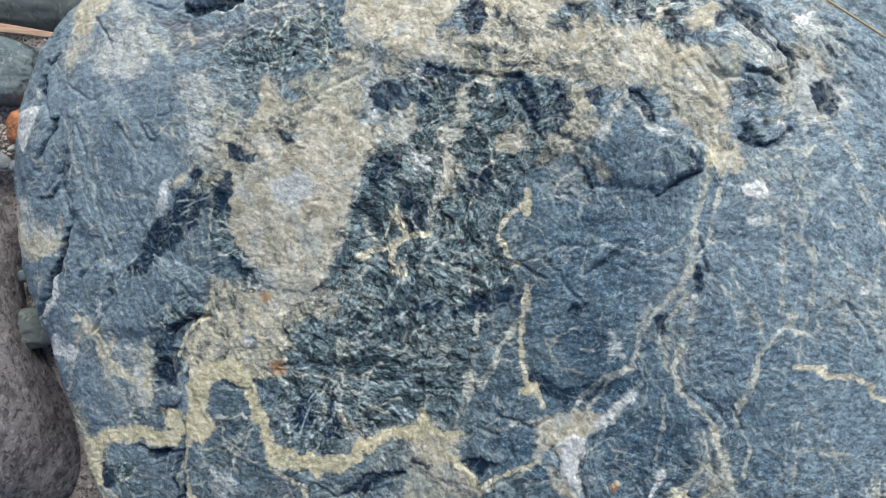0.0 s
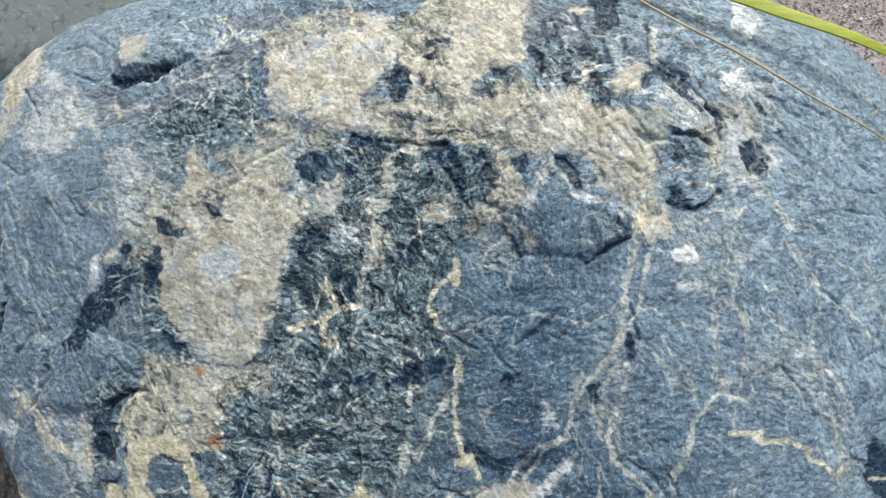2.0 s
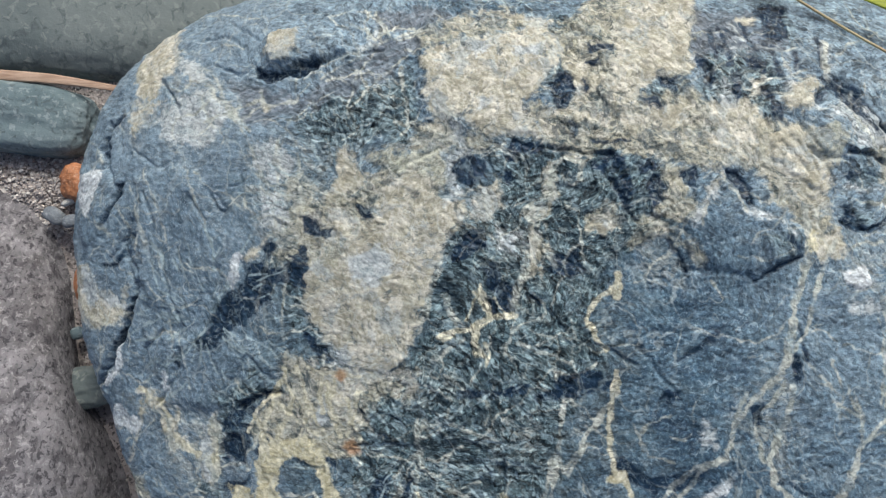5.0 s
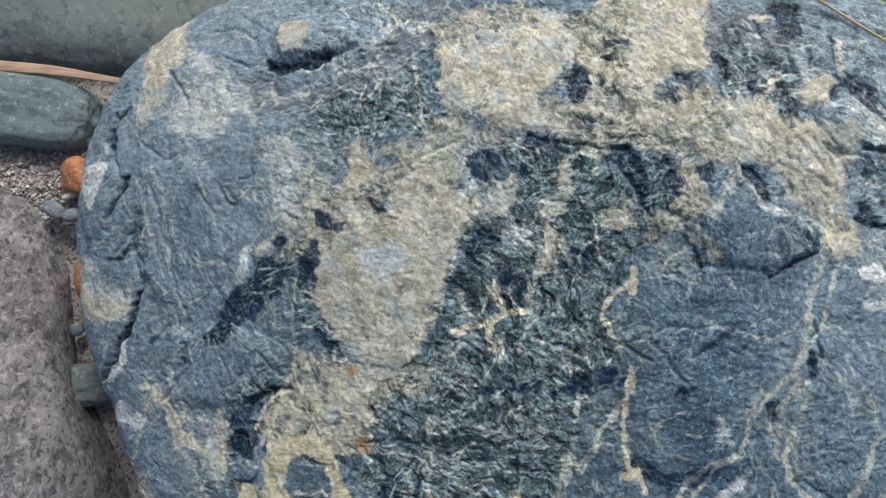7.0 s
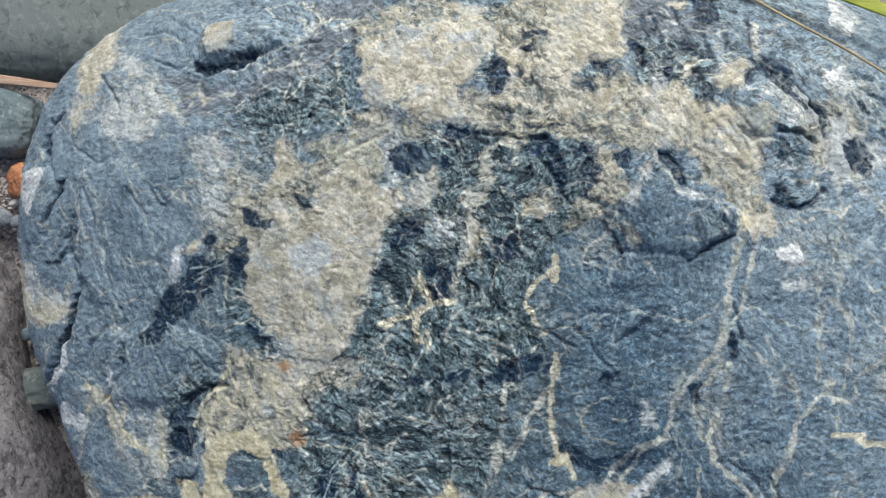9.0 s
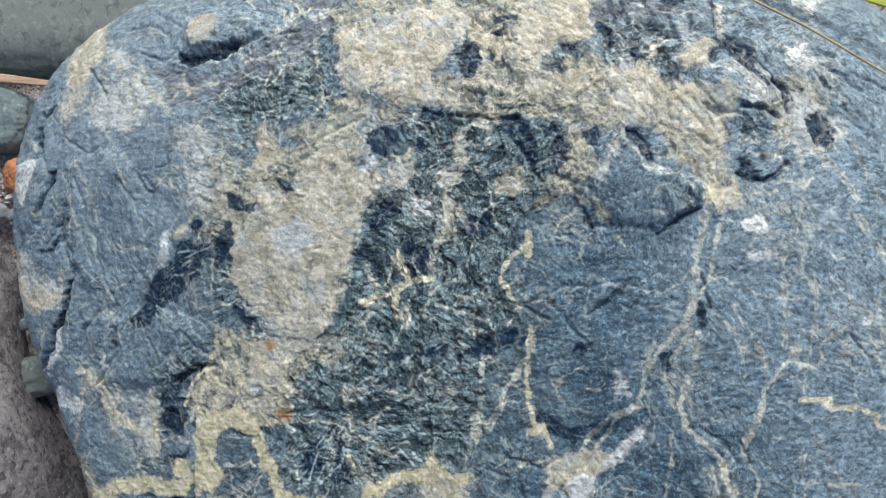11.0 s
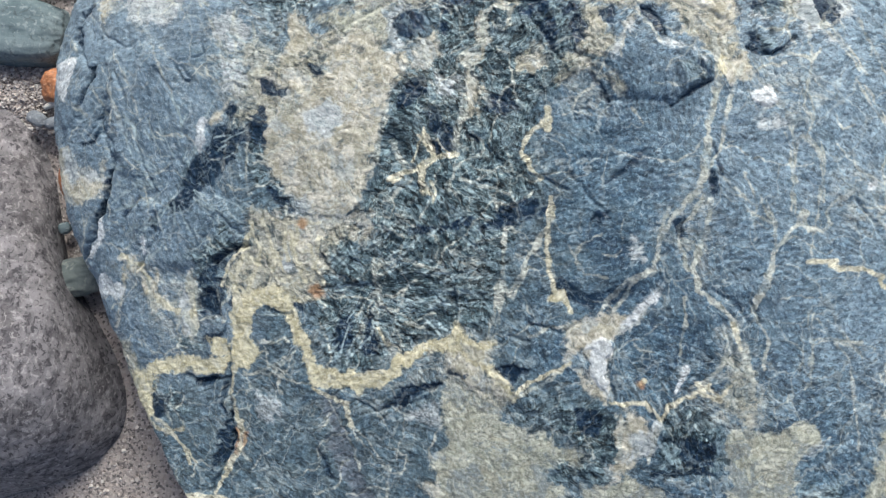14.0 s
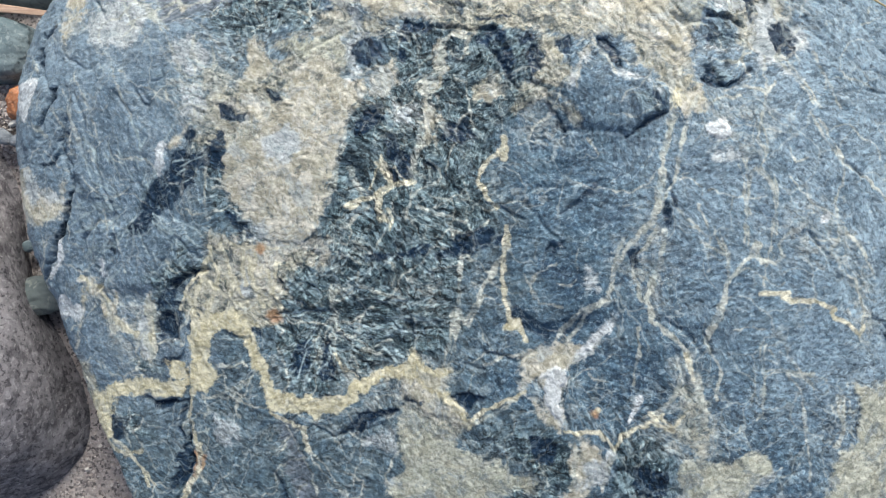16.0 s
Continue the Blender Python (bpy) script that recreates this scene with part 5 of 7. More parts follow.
patch("tan", [(-133.3, 68.4), (-119.7, 70.6), (-114.4, 64.3), (-102.5, 62.1), (-98.9, 56.2), (-102.0, 49.5), (-119.1, 55.2), (-125.7, 45.7), (-132.3, 38.8), (-139.0, 32.0), (-144.3, 31.8), (-139.5, 45.4)])
patch("ash", [(-132.6, 48.9), (-119.1, 54.2), (-115.3, 42.5), (-125.4, 37.3), (-134.0, 38.8)])
patch("dove", [(-118.5, 37.5), (-101.9, 47.8), (-93.4, 43.0), (-90.7, 33.1), (-104.4, 22.8), (-118.2, 25.7)])
patch("dove", [(-130.8, -13.6), (-117.0, -11.3), (-116.6, -24.9), (-128.8, -23.8)])
patch("dove", [(-26.9, 168.3), (-5.1, 171.6), (-5.3, 163.8), (-22.0, 161.0)])
patch("dove", [(-48.8, 171.3), (-38.6, 173.4), (-38.7, 163.6), (-47.1, 163.5)])
patch("dove", [(-61.3, 122.0), (-51.4, 122.0), (-51.0, 107.4), (-59.2, 108.4)])
patch("dove", [(-45.1, 136.0), (-35.2, 136.1), (-36.7, 128.3), (-43.3, 128.3)])
patch("dove", [(-25.3, 127.4), (-18.8, 127.4), (-20.3, 122.2)])
patch("dove", [(-62.2, 99.9), (-50.9, 105.0), (-44.3, 102.4), (-53.3, 97.3), (-56.2, 87.3), (-54.0, 79.3), (-61.4, 74.3), (-64.9, 89.8)])
patch("dove", [(-31.6, 59.0), (-18.6, 57.0), (-18.2, 44.7), (-27.9, 46.1)])
patch("blade", [(-34.7, 110.2), (-2.4, 107.1), (-1.8, 77.5), (-14.4, 74.0), (-18.7, 57.6), (-30.1, 63.9), (-32.4, 83.6), (-36.1, 100.1)])
patch("black", [(-29.5, 107.5), (-21.8, 110.3), (-6.2, 106.4), (-7.1, 103.1), (-20.0, 101.6), (-26.3, 96.2)])
patch("black", [(-29.8, 94.2), (-24.0, 93.6), (-25.6, 84.3), (-29.5, 83.6)])
patch("blade", [(-120.0, 78.6), (-113.3, 81.0), (-102.9, 72.8), (-102.5, 63.4), (-110.9, 62.0), (-117.0, 69.9)])
patch("black", [(-114.7, 72.0), (-104.5, 72.1), (-103.9, 66.1), (-111.0, 64.0)])
# broken ground of the arch
patch("mottle", [(-1.1, 184.0), (18.7, 179.7), (35.6, 183.8), (51.6, 179.5), (48.1, 107.6), (29.3, 109.1), (16.7, 115.7), (-7.2, 110.5), (-15.5, 124.0), (-13.9, 134.4), (-2.5, 127.5), (13.5, 129.4), (10.6, 148.8), (7.6, 156.2), (4.6, 163.8)])
patch("tan", [(49.1, 207.1), (86.7, 207.4), (83.8, 184.0), (77.9, 163.9), (82.3, 155.7), (71.8, 152.6), (62.4, 155.5), (57.2, 148.9), (48.9, 141.7), (42.4, 138.2), (36.3, 145.2), (30.3, 156.2), (37.3, 165.6), (38.3, 183.8)])
patch("tan", [(6.1, 160.0), (14.1, 157.0), (17.2, 151.8), (28.4, 149.6), (26.6, 141.7), (16.8, 136.3), (13.6, 131.1), (24.7, 126.0), (16.7, 122.5), (0.7, 125.8), (-7.4, 122.3), (-2.5, 131.0), (12.0, 133.9), (13.8, 145.2), (7.5, 154.4)])
patch("tan", [(30.0, 148.8), (41.2, 148.9), (39.3, 139.9), (29.7, 139.9)])
patch("tan", [(38.9, 127.7), (54.6, 124.4), (48.2, 115.9), (35.7, 119.2)])
patch("blade", [(11.8, 175.6), (31.6, 176.3), (35.4, 165.6), (26.9, 152.5), (17.3, 154.4), (9.4, 161.9)])
patch("blade", [(-5.7, 144.5), (2.7, 156.2), (10.8, 154.4), (26.8, 148.8), (16.8, 132.8), (0.7, 129.3)])
patch("blade", [(28.0, 136.4), (39.2, 138.9), (37.4, 129.5), (31.0, 128.4)])
patch("blade", [(-0.5, 192.9), (13.4, 195.1), (33.0, 190.4), (12.4, 184.0), (1.9, 177.7)])
patch("blade", [(3.9, 124.1), (13.5, 125.9), (16.7, 115.7), (8.7, 110.6)])
patch("blade", [(16.7, 124.2), (26.2, 126.0), (24.6, 114.1), (18.3, 115.7)])
patch("blade", [(26.2, 110.7), (41.9, 113.5), (45.0, 104.3), (29.4, 101.5)])
patch("black", [(-3.8, 140.9), (1.6, 151.8), (8.8, 153.2), (12.4, 141.6), (7.1, 131.1), (0.7, 132.4)])
patch("black", [(19.7, 170.8), (35.3, 172.7), (35.2, 167.6), (21.1, 166.5)])
patch("black", [(17.6, 161.9), (26.8, 163.7), (25.4, 155.5), (19.6, 155.1)])
vein("black", [(17.1, 148.1), (18.9, 142.4)], 3.0)
vein("black", [(9.0, 122.5), (11.6, 114.7)], 2.6)
vein("black", [(23.0, 112.4), (32.5, 109.1), (41.9, 111.5)], 2.6)
patch("blade", [(58.9, 150.7), (71.1, 151.9), (68.5, 141.9), (61.0, 128.6), (54.7, 127.8), (50.3, 138.2), (56.8, 141.8)])
patch("black", [(61.9, 148.9), (70.3, 150.5), (68.6, 142.6), (63.3, 144.6)])
patch("black", [(51.3, 138.2), (59.9, 140.0), (61.0, 129.6), (54.7, 129.2)])
patch("silk", [(85.0, 192.7), (122.4, 199.0), (117.8, 180.8), (137.0, 177.3), (135.2, 168.4), (95.7, 166.1), (82.2, 162.1)])
patch("blade", [(84.9, 156.5), (98.5, 162.4), (101.3, 153.2), (90.7, 141.5), (85.4, 147.4)])
patch("black", [(86.2, 153.6), (94.6, 157.4), (90.4, 146.4), (86.6, 147.1)])
vein("black", [(93.4, 182.1), (93.2, 171.9), (94.4, 163.4)], 2.6)
vein("black", [(95.9, 172.8), (99.4, 169.7)], 2.6)
patch("black", [(98.5, 162.8), (103.9, 164.1), (104.4, 157.7), (99.6, 158.3)])
patch("black", [(110.4, 166.5), (117.2, 168.7), (123.2, 161.1), (120.8, 155.5), (112.3, 157.1)])
patch("black", [(100.5, 151.3), (104.2, 153.2), (107.6, 139.0), (103.7, 133.0)])
patch("black", [(119.3, 148.1), (123.8, 142.9), (130.7, 132.6), (127.3, 125.0), (122.1, 127.2), (124.4, 135.9), (119.9, 139.3)])
patch("blade", [(128.5, 207.0), (140.1, 207.8), (141.8, 190.5), (139.5, 176.6), (130.6, 178.3), (124.9, 189.7)])
vein("black", [(127.9, 168.2), (129.7, 159.4), (130.9, 153.9)], 3.0)
vein("black", [(140.7, 166.3), (141.4, 157.2)], 3.0)
vein("black", [(154.5, 177.3), (155.5, 170.1), (154.8, 160.4)], 2.6)
vein("black", [(101.7, 183.6), (111.1, 180.6)], 1.7)
vein("black", [(122.8, 176.0), (129.3, 172.2)], 1.7)
patch("black", [(153.7, 151.8), (161.4, 147.9), (172.1, 141.3), (176.9, 133.9), (172.9, 128.9), (163.4, 138.7), (154.4, 145.4)], rise=-1)
patch("black", [(148.2, 140.1), (154.0, 142.2), (152.0, 136.8), (148.3, 135.6)])
vein("black", [(164.7, 135.7), (175.3, 126.9)], 2.0, rise=-1.5)
patch("dove", [(97.1, 149.5), (102.0, 139.6), (104.6, 132.0), (95.8, 132.9)])
patch("dove", [(80.6, 162.0), (86.6, 171.8), (87.1, 162.1)])
patch("dove", [(156.9, 176.2), (161.6, 174.5), (159.9, 158.8), (154.5, 156.7)])
patch("tan", [(89.8, 138.0), (98.7, 129.1), (114.5, 131.2), (120.7, 120.4), (104.6, 121.1), (89.3, 129.3)])
vein("tan", [(-2.1, 90.6), (0.7, 80.8), (-1.7, 75.8)], 4.6)
vein("cream", [(1.0, 94.9), (7.3, 100.6), (16.8, 97.4), (15.0, 90.1)], 1.7)
vein("black", [(21.6, 95.8), (26.9, 94.2), (32.5, 103.5), (39.4, 100.2)], 3.3)
patch("black", [(31.0, 91.0), (35.8, 87.8), (42.9, 74.9), (46.1, 67.9), (39.2, 71.7), (34.3, 81.3)])
patch("black", [(49.7, 100.4), (55.9, 101.1), (61.2, 94.6), (51.3, 92.5)])
patch("black", [(54.4, 91.3), (60.6, 88.1), (62.3, 75.3), (56.3, 68.8), (54.6, 78.4)])
patch("black", [(73.0, 90.9), (79.1, 94.9), (82.8, 88.5), (77.7, 78.1)])
vein("tan", [(81.8, 68.6), (86.8, 81.5), (93.3, 89.7), (91.5, 95.8)], 2.3)
vein("cream", [(94.5, 88.7), (102.2, 77.7), (105.3, 71.4)], 1.7)
patch("mottle", [(60.6, 97.9), (73.0, 94.8), (74.6, 78.7), (80.8, 75.6), (76.3, 66.0), (68.8, 59.4), (60.9, 72.0)])
patch("mottle", [(45.6, 65.3), (60.9, 68.8), (67.3, 59.4), (55.3, 49.6), (42.9, 52.5)])
patch("mottle", [(22.1, 69.7), (32.9, 74.8), (36.4, 62.0), (28.8, 55.4), (20.3, 58.4)])
vein("black", [(159.4, 67.1), (167.7, 60.8), (177.1, 63.4)], 2.0, rise=-2)
patch("blade", [(160.1, 76.7), (171.3, 75.6), (180.0, 68.4), (171.4, 60.7), (163.2, 64.0)])
# hollows and net below the lens
patch("black", [(-201.1, -80.3), (-197.3, -73.7), (-190.1, -73.2), (-187.8, -85.8), (-191.6, -90.6), (-201.1, -87.6)], rise=-2)
patch("black", [(-201.1, -65.6), (-191.6, -58.8), (-184.1, -50.1), (-174.9, -45.3), (-157.9, -43.6), (-165.8, -48.0), (-176.7, -51.1), (-185.6, -62.4), (-193.5, -68.7), (-201.1, -71.1)])
vein("black", [(-181.1, -59.2), (-178.9, -54.8)], 2.6)
vein("black", [(-175.2, -56.7), (-173.0, -53.0)], 2.0)
vein("black", [(-184.4, -72.8), (-182.5, -80.0)], 2.6)
vein("black", [(-176.6, -83.2), (-173.6, -77.5), (-168.5, -71.7)], 3.3)
patch("blade", [(-218.8, -17.3), (-206.7, -0.9), (-203.2, 13.2), (-188.6, 20.5), (-178.0, 34.5), (-171.0, 41.5), (-156.9, 45.1), (-151.4, 35.1), (-150.9, 18.1), (-156.0, 11.1), (-163.4, 24.6), (-173.9, 10.6), (-184.6, 3.3), (-195.5, -7.5), (-206.6, -16.7)])
patch("ochre", [(-178.6, -92.3), (-165.3, -84.5), (-158.5, -76.8), (-139.7, -76.2), (-134.1, -88.7), (-128.3, -98.5), (-120.6, -108.3), (-119.9, -120.1), (-113.2, -127.9), (-99.0, -129.8), (-82.9, -131.6), (-66.9, -128.3), (-54.9, -117.8), (-39.4, -112.0), (-27.8, -105.2), (-20.3, -101.5), (-17.3, -112.0), (-24.2, -120.3), (-35.7, -119.6), (-43.4, -123.5), (-55.1, -127.4), (-63.2, -135.2), (-79.3, -142.5), (-89.5, -147.4), (-95.4, -141.6), (-111.8, -143.0), (-119.9, -137.9), (-122.1, -124.0), (-127.0, -114.2), (-133.1, -110.3), (-135.4, -98.5), (-142.3, -87.9), (-157.0, -88.5), (-163.7, -94.4), (-162.5, -108.3), (-158.7, -116.3), (-163.5, -125.2), (-179.0, -129.4), (-180.3, -116.4), (-175.1, -104.3)])
patch("ochre", [(-195.8, -106.3), (-181.9, -108.3), (-177.3, -117.2), (-191.4, -118.9)])
patch("mottle", [(-176.0, -84.4), (-168.1, -61.0), (-161.1, -49.6), (-136.4, -50.2), (-120.8, -65.8), (-112.9, -69.7), (-113.3, -81.2), (-133.9, -84.8), (-154.3, -76.8), (-163.2, -84.5)])
patch("mottle", [(-280.3, -100.3), (-261.8, -112.8), (-248.3, -133.7), (-253.7, -155.4), (-261.8, -151.5), (-271.0, -126.0)])
patch("tan", [(-214.1, -76.0), (-205.9, -74.1), (-202.8, -92.2), (-210.4, -104.3), (-215.7, -96.2)])
patch("tan", [(-241.9, -67.5), (-235.3, -71.7), (-222.3, -82.0), (-231.6, -82.7), (-240.3, -75.6)])
patch("tan", [(-259.1, -46.9), (-240.3, -51.5), (-239.1, -67.6), (-243.9, -63.4), (-257.5, -55.0)])
patch("black", [(-197.2, -76.3), (-187.6, -64.6), (-181.0, -68.6), (-184.9, -88.3), (-191.9, -94.3), (-198.3, -92.2)], rise=-1.5)
# the deep crack's dark shadow, painted black over its groove
patch("black", [(-181.0, -159.5), (-181.7, -182.6), (-190.3, -196.5), (-201.0, -202.9), (-195.6, -189.4), (-190.8, -172.3)], rise=-2)
patch("silk", [(-116.4, -151.9), (-106.0, -151.7), (-93.3, -192.0), (-78.3, -233.2), (-95.1, -234.2), (-106.0, -196.7)])
patch("blade", [(-246.4, -140.0), (-225.2, -145.8), (-212.3, -158.1), (-222.2, -166.9), (-243.1, -159.1)])
patch("blade", [(-219.5, -104.3), (-199.2, -104.3), (-195.7, -116.5), (-220.5, -116.6)])
patch("dove", [(-59.8, -157.1), (-36.2, -154.3), (-34.1, -168.3), (-52.0, -164.8)])
patch("dove", [(-40.7, -188.0), (-26.9, -184.8), (-21.2, -193.3), (-36.9, -196.4)])
patch("dove", [(180.3, -174.8), (190.3, -162.1), (197.4, -162.1), (196.1, -173.0), (206.3, -182.6), (191.5, -188.3), (184.0, -193.9), (180.7, -183.9)])
patch("dove", [(86.0, -174.4), (99.9, -168.5), (103.9, -185.2), (89.9, -189.4)])
vein("dove", [(166.8, 17.5), (175.8, 19.5)], 4.0)
patch("tan", [(78.6, -160.4), (83.8, -155.8), (84.9, -174.4), (90.6, -189.4), (79.6, -205.9), (61.6, -210.5), (75.9, -201.4), (79.0, -182.1)])
patch("mottle", [(143.9, -122.7), (152.5, -122.7), (161.4, -133.4), (158.3, -147.7), (162.3, -162.1), (144.9, -159.3), (142.7, -144.2), (147.6, -133.4)])
vein("gold", [(147.6, -101.4), (151.2, -108.5), (154.1, -117.3)], 2.2)
# a bluish shadow at the foot, painted with the blade colour
patch("blade", [(192.6, -206.2), (218.2, -206.5), (227.5, -225.8), (194.2, -227.1)])
patch("blade", [(-204.8, -50.6), (-176.9, -27.7), (-162.2, -44.6), (-176.7, -48.9), (-187.8, -71.2), (-187.8, -93.2), (-206.9, -91.8)])
# pale streaks of the far flank
patch("dove", [(218.1, 203.7), (232.2, 198.0), (236.5, 185.8), (225.9, 173.9), (213.2, 176.1), (218.4, 188.1)])
patch("dove", [(198.8, 148.1), (217.1, 151.2), (216.6, 136.8), (202.5, 136.3)])
patch("dove", [(210.0, 111.8), (223.2, 105.2), (232.1, 88.5), (221.4, 84.9), (212.2, 98.2)])
vein("crack", [(219.9, 135.2), (231.5, 128.4), (244.6, 118.3)], 2.3, rise=-2.5)
vein("crack", [(208.6, 172.3), (217.1, 163.8)], 2.0, rise=-2)
vein("crack", [(213.8, 129.5), (221.0, 117.3)], 2.0, rise=-2)
vein("crack", [(268.3, 165.4), (282.8, 150.6), (307.9, 130.0)], 2.0, rise=-1.5)
vein("crack", [(239.0, 183.8), (250.1, 154.5), (259.2, 143.5)], 1.7, rise=-1.5)
vein("cream", [(269.7, 163.5), (284.6, 155.1), (298.0, 140.6), (307.9, 130.0)], 1.3)
vein("crack", [(227.1, 108.8), (242.7, 88.7)], 1.7, rise=-1.5)
# mottled links and rims
patch("mottle", [(-140.5, 74.1), (-126.9, 79.3), (-103.5, 89.5), (-100.5, 99.7), (-67.4, 106.6), (-63.3, 102.6), (-64.7, 76.6), (-73.0, 76.4), (-102.9, 74.4), (-98.9, 56.2), (-119.1, 52.5), (-132.3, 38.8), (-146.0, 31.8), (-160.4, 41.7), (-168.1, 62.0), (-154.5, 75.7)])
patch("tan", [(-120.1, -23.4), (-89.4, -22.0), (-94.2, -30.7), (-102.6, -33.8), (-111.1, -39.1), (-116.1, -45.5), (-130.3, -34.2)])
vein("tan", [(-116.1, -45.5), (-117.4, -59.5), (-129.6, -64.5)], 3.0)
vein("tan", [(-99.3, -30.9), (-85.8, -26.9), (-77.4, -26.5)], 2.6)
patch("mottle", [(-116.2, -42.1), (-95.9, -30.8), (-82.5, -26.8), (-85.4, -40.5), (-95.5, -41.0), (-105.5, -51.9), (-108.6, -65.9), (-115.6, -62.9)])
patch("dove", [(-247.2, 130.8), (-232.9, 145.2), (-209.9, 147.8), (-196.9, 128.6), (-206.7, 110.8), (-229.3, 107.8), (-245.7, 115.7)])
vein("ochre", [(-137.9, -81.7), (-132.4, -97.3), (-124.9, -112.2), (-119.6, -132.0)], 7.9)
vein("ochre", [(-115.6, -135.9), (-99.3, -137.3), (-79.1, -138.2), (-63.1, -131.3)], 8.6)
vein("ochre", [(-237.0, -128.0), (-209.8, -124.8), (-182.9, -122.5)], 6.6)
vein("ochre", [(-168.5, -116.3), (-169.2, -100.3), (-164.2, -88.5)], 7.9)
patch("tan", [(119.0, 116.5), (129.0, 121.7), (136.6, 111.3), (144.2, 99.4), (145.5, 87.6), (154.9, 76.1), (148.4, 72.7), (135.7, 80.9), (126.3, 94.2), (118.6, 104.4)])
patch("dove", [(161.4, 136.4), (181.5, 133.4), (193.8, 119.5), (186.0, 108.7), (166.1, 111.6), (158.5, 122.0)])
patch("dove", [(192.8, 108.9), (205.6, 116.4), (208.4, 106.0), (205.2, 92.2), (207.6, 75.4), (197.5, 75.1), (191.6, 91.7)])
patch("quartz", [(201.1, 143.6), (210.7, 148.5), (211.3, 143.9), (203.6, 141.1)])
patch("black", [(207.3, 97.4), (213.0, 102.8), (219.2, 101.3), (215.9, 96.0), (208.8, 94.0)])
patch("black", [(212.0, 90.7), (217.2, 90.9), (215.0, 84.1), (211.6, 85.0)])
vein("black", [(161.9, 93.8), (171.9, 96.4)], 2.6)
vein("black", [(217.5, 126.1), (222.0, 119.1)], 2.0)
vein("cream", [(196.0, 137.7), (201.1, 123.4), (213.3, 106.3), (221.6, 79.3)], 1.7)
vein("dove", [(-305.0, 29.4), (-297.2, 18.2), (-285.3, 11.1), (-272.1, 7.7)], 5.9)
vein("tan", [(-302.3, 25.7), (-292.3, 16.5), (-280.8, 14.1)], 4.0)
vein("tan", [(-297.3, 7.1), (-287.7, 3.7)], 3.3)
patch("black", [(-56.5, 98.1), (-50.1, 103.0), (-41.6, 102.5), (-37.9, 97.0), (-38.6, 89.5), (-44.6, 84.7), (-52.0, 86.6), (-56.5, 91.4)], rise=1)
vein("tan", [(-275.8, -108.9), (-256.2, -133.9), (-250.6, -155.1), (-234.9, -178.0)], 4.0)
vein("tan", [(-257.5, -55.0), (-262.5, -75.3), (-271.7, -100.2)], 2.6)
patch("tan", [(-274.0, 167.0), (-273.8, 198.0), (-245.4, 198.4), (-238.6, 168.1), (-250.7, 154.6), (-254.5, 139.0), (-268.7, 146.4)])
vein("cream", [(-210.4, 151.7), (-201.2, 136.1), (-187.0, 119.3)], 1.7)
vein("cream", [(-215.3, 125.5), (-200.6, 128.7), (-179.4, 139.2)], 1.7)
vein("cream", [(-126.0, 189.2), (-107.4, 176.0), (-94.0, 188.4)], 1.7)
vein("cream", [(-108.7, 198.0), (-103.9, 176.0), (-116.8, 156.5), (-137.3, 149.3)], 1.3)
# flank splits, sunk and coloured near-black
vein("black", [(-276.9, -21.8), (-267.9, -6.7), (-263.6, 11.6)], 2.0, rise=-1.5)
vein("black", [(-289.9, -41.5), (-281.7, -29.5), (-278.1, -18.1)], 1.7, rise=-1.5)
vein("black", [(-293.4, 111.6), (-288.2, 124.7), (-277.8, 133.4)], 2.0, rise=-1.5)
vein("crack", [(-241.8, 40.5), (-237.5, 19.3), (-229.6, -1.7), (-233.5, -16.1)], 1.3, rise=-2)
vein("crack", [(-255.2, 79.7), (-246.4, 61.7), (-253.8, 43.9)], 1.3, rise=-2)
vein("crack", [(-223.8, 79.2), (-211.8, 61.7), (-215.0, 44.3)], 1.3, rise=-1.5)
vein("crack", [(-269.7, 105.8), (-272.4, 87.4), (-280.2, 73.1)], 1.7, rise=-2)
patch("tan", [(58.4, -115.6), (70.7, -106.5), (76.1, -111.9), (75.6, -130.1), (74.1, -148.5), (67.6, -141.2), (62.1, -130.2)])
patch("tan", [(47.6, -101.7), (60.0, -95.6), (74.1, -93.9), (88.1, -96.8), (101.9, -85.1), (95.1, -96.8), (77.8, -111.9), (53.1, -120.0)])
patch("dove", [(-62.3, 106.1), (-52.6, 109.4), (-45.5, 105.7), (-54.1, 98.8), (-55.6, 86.6), (-51.9, 77.9), (-60.6, 72.9), (-63.3, 90.3)])
vein("cream", [(185.6, 17.3), (186.2, -11.8), (183.0, -34.1)], 1.3)
vein("cream", [(201.1, 7.3), (203.1, -8.7), (199.8, -31.0)], 1.3)
vein("cream", [(227.6, 45.6), (235.4, 29.5), (245.8, 16.6)], 1.7)
vein("cream", [(163.4, -24.4), (171.3, -40.4), (174.5, -50.1)], 1.3)
vein("cream", [(141.4, -11.5), (154.0, -24.4), (163.5, -43.6)], 1.0)
vein("cream", [(245.7, -25.1), (257.5, -38.1), (268.1, -57.7)], 1.7)
vein("cream", [(271.7, 42.7), (280.1, 29.7), (288.2, 19.8)], 1.3)
vein("cream", [(196.1, 45.7), (192.5, 29.7), (195.5, 20.1)], 1.3)
patch("tan", [(-7.0, 95.5), (-0.7, 98.8), (2.7, 90.6), (0.8, 75.9), (-4.8, 73.5)])
vein("tan", [(10.4, 100.6), (16.8, 97.4), (15.7, 90.8)], 2.0)
vein("cream", [(-91.0, -131.6), (-84.2, -108.3), (-89.7, -92.9)], 1.0)
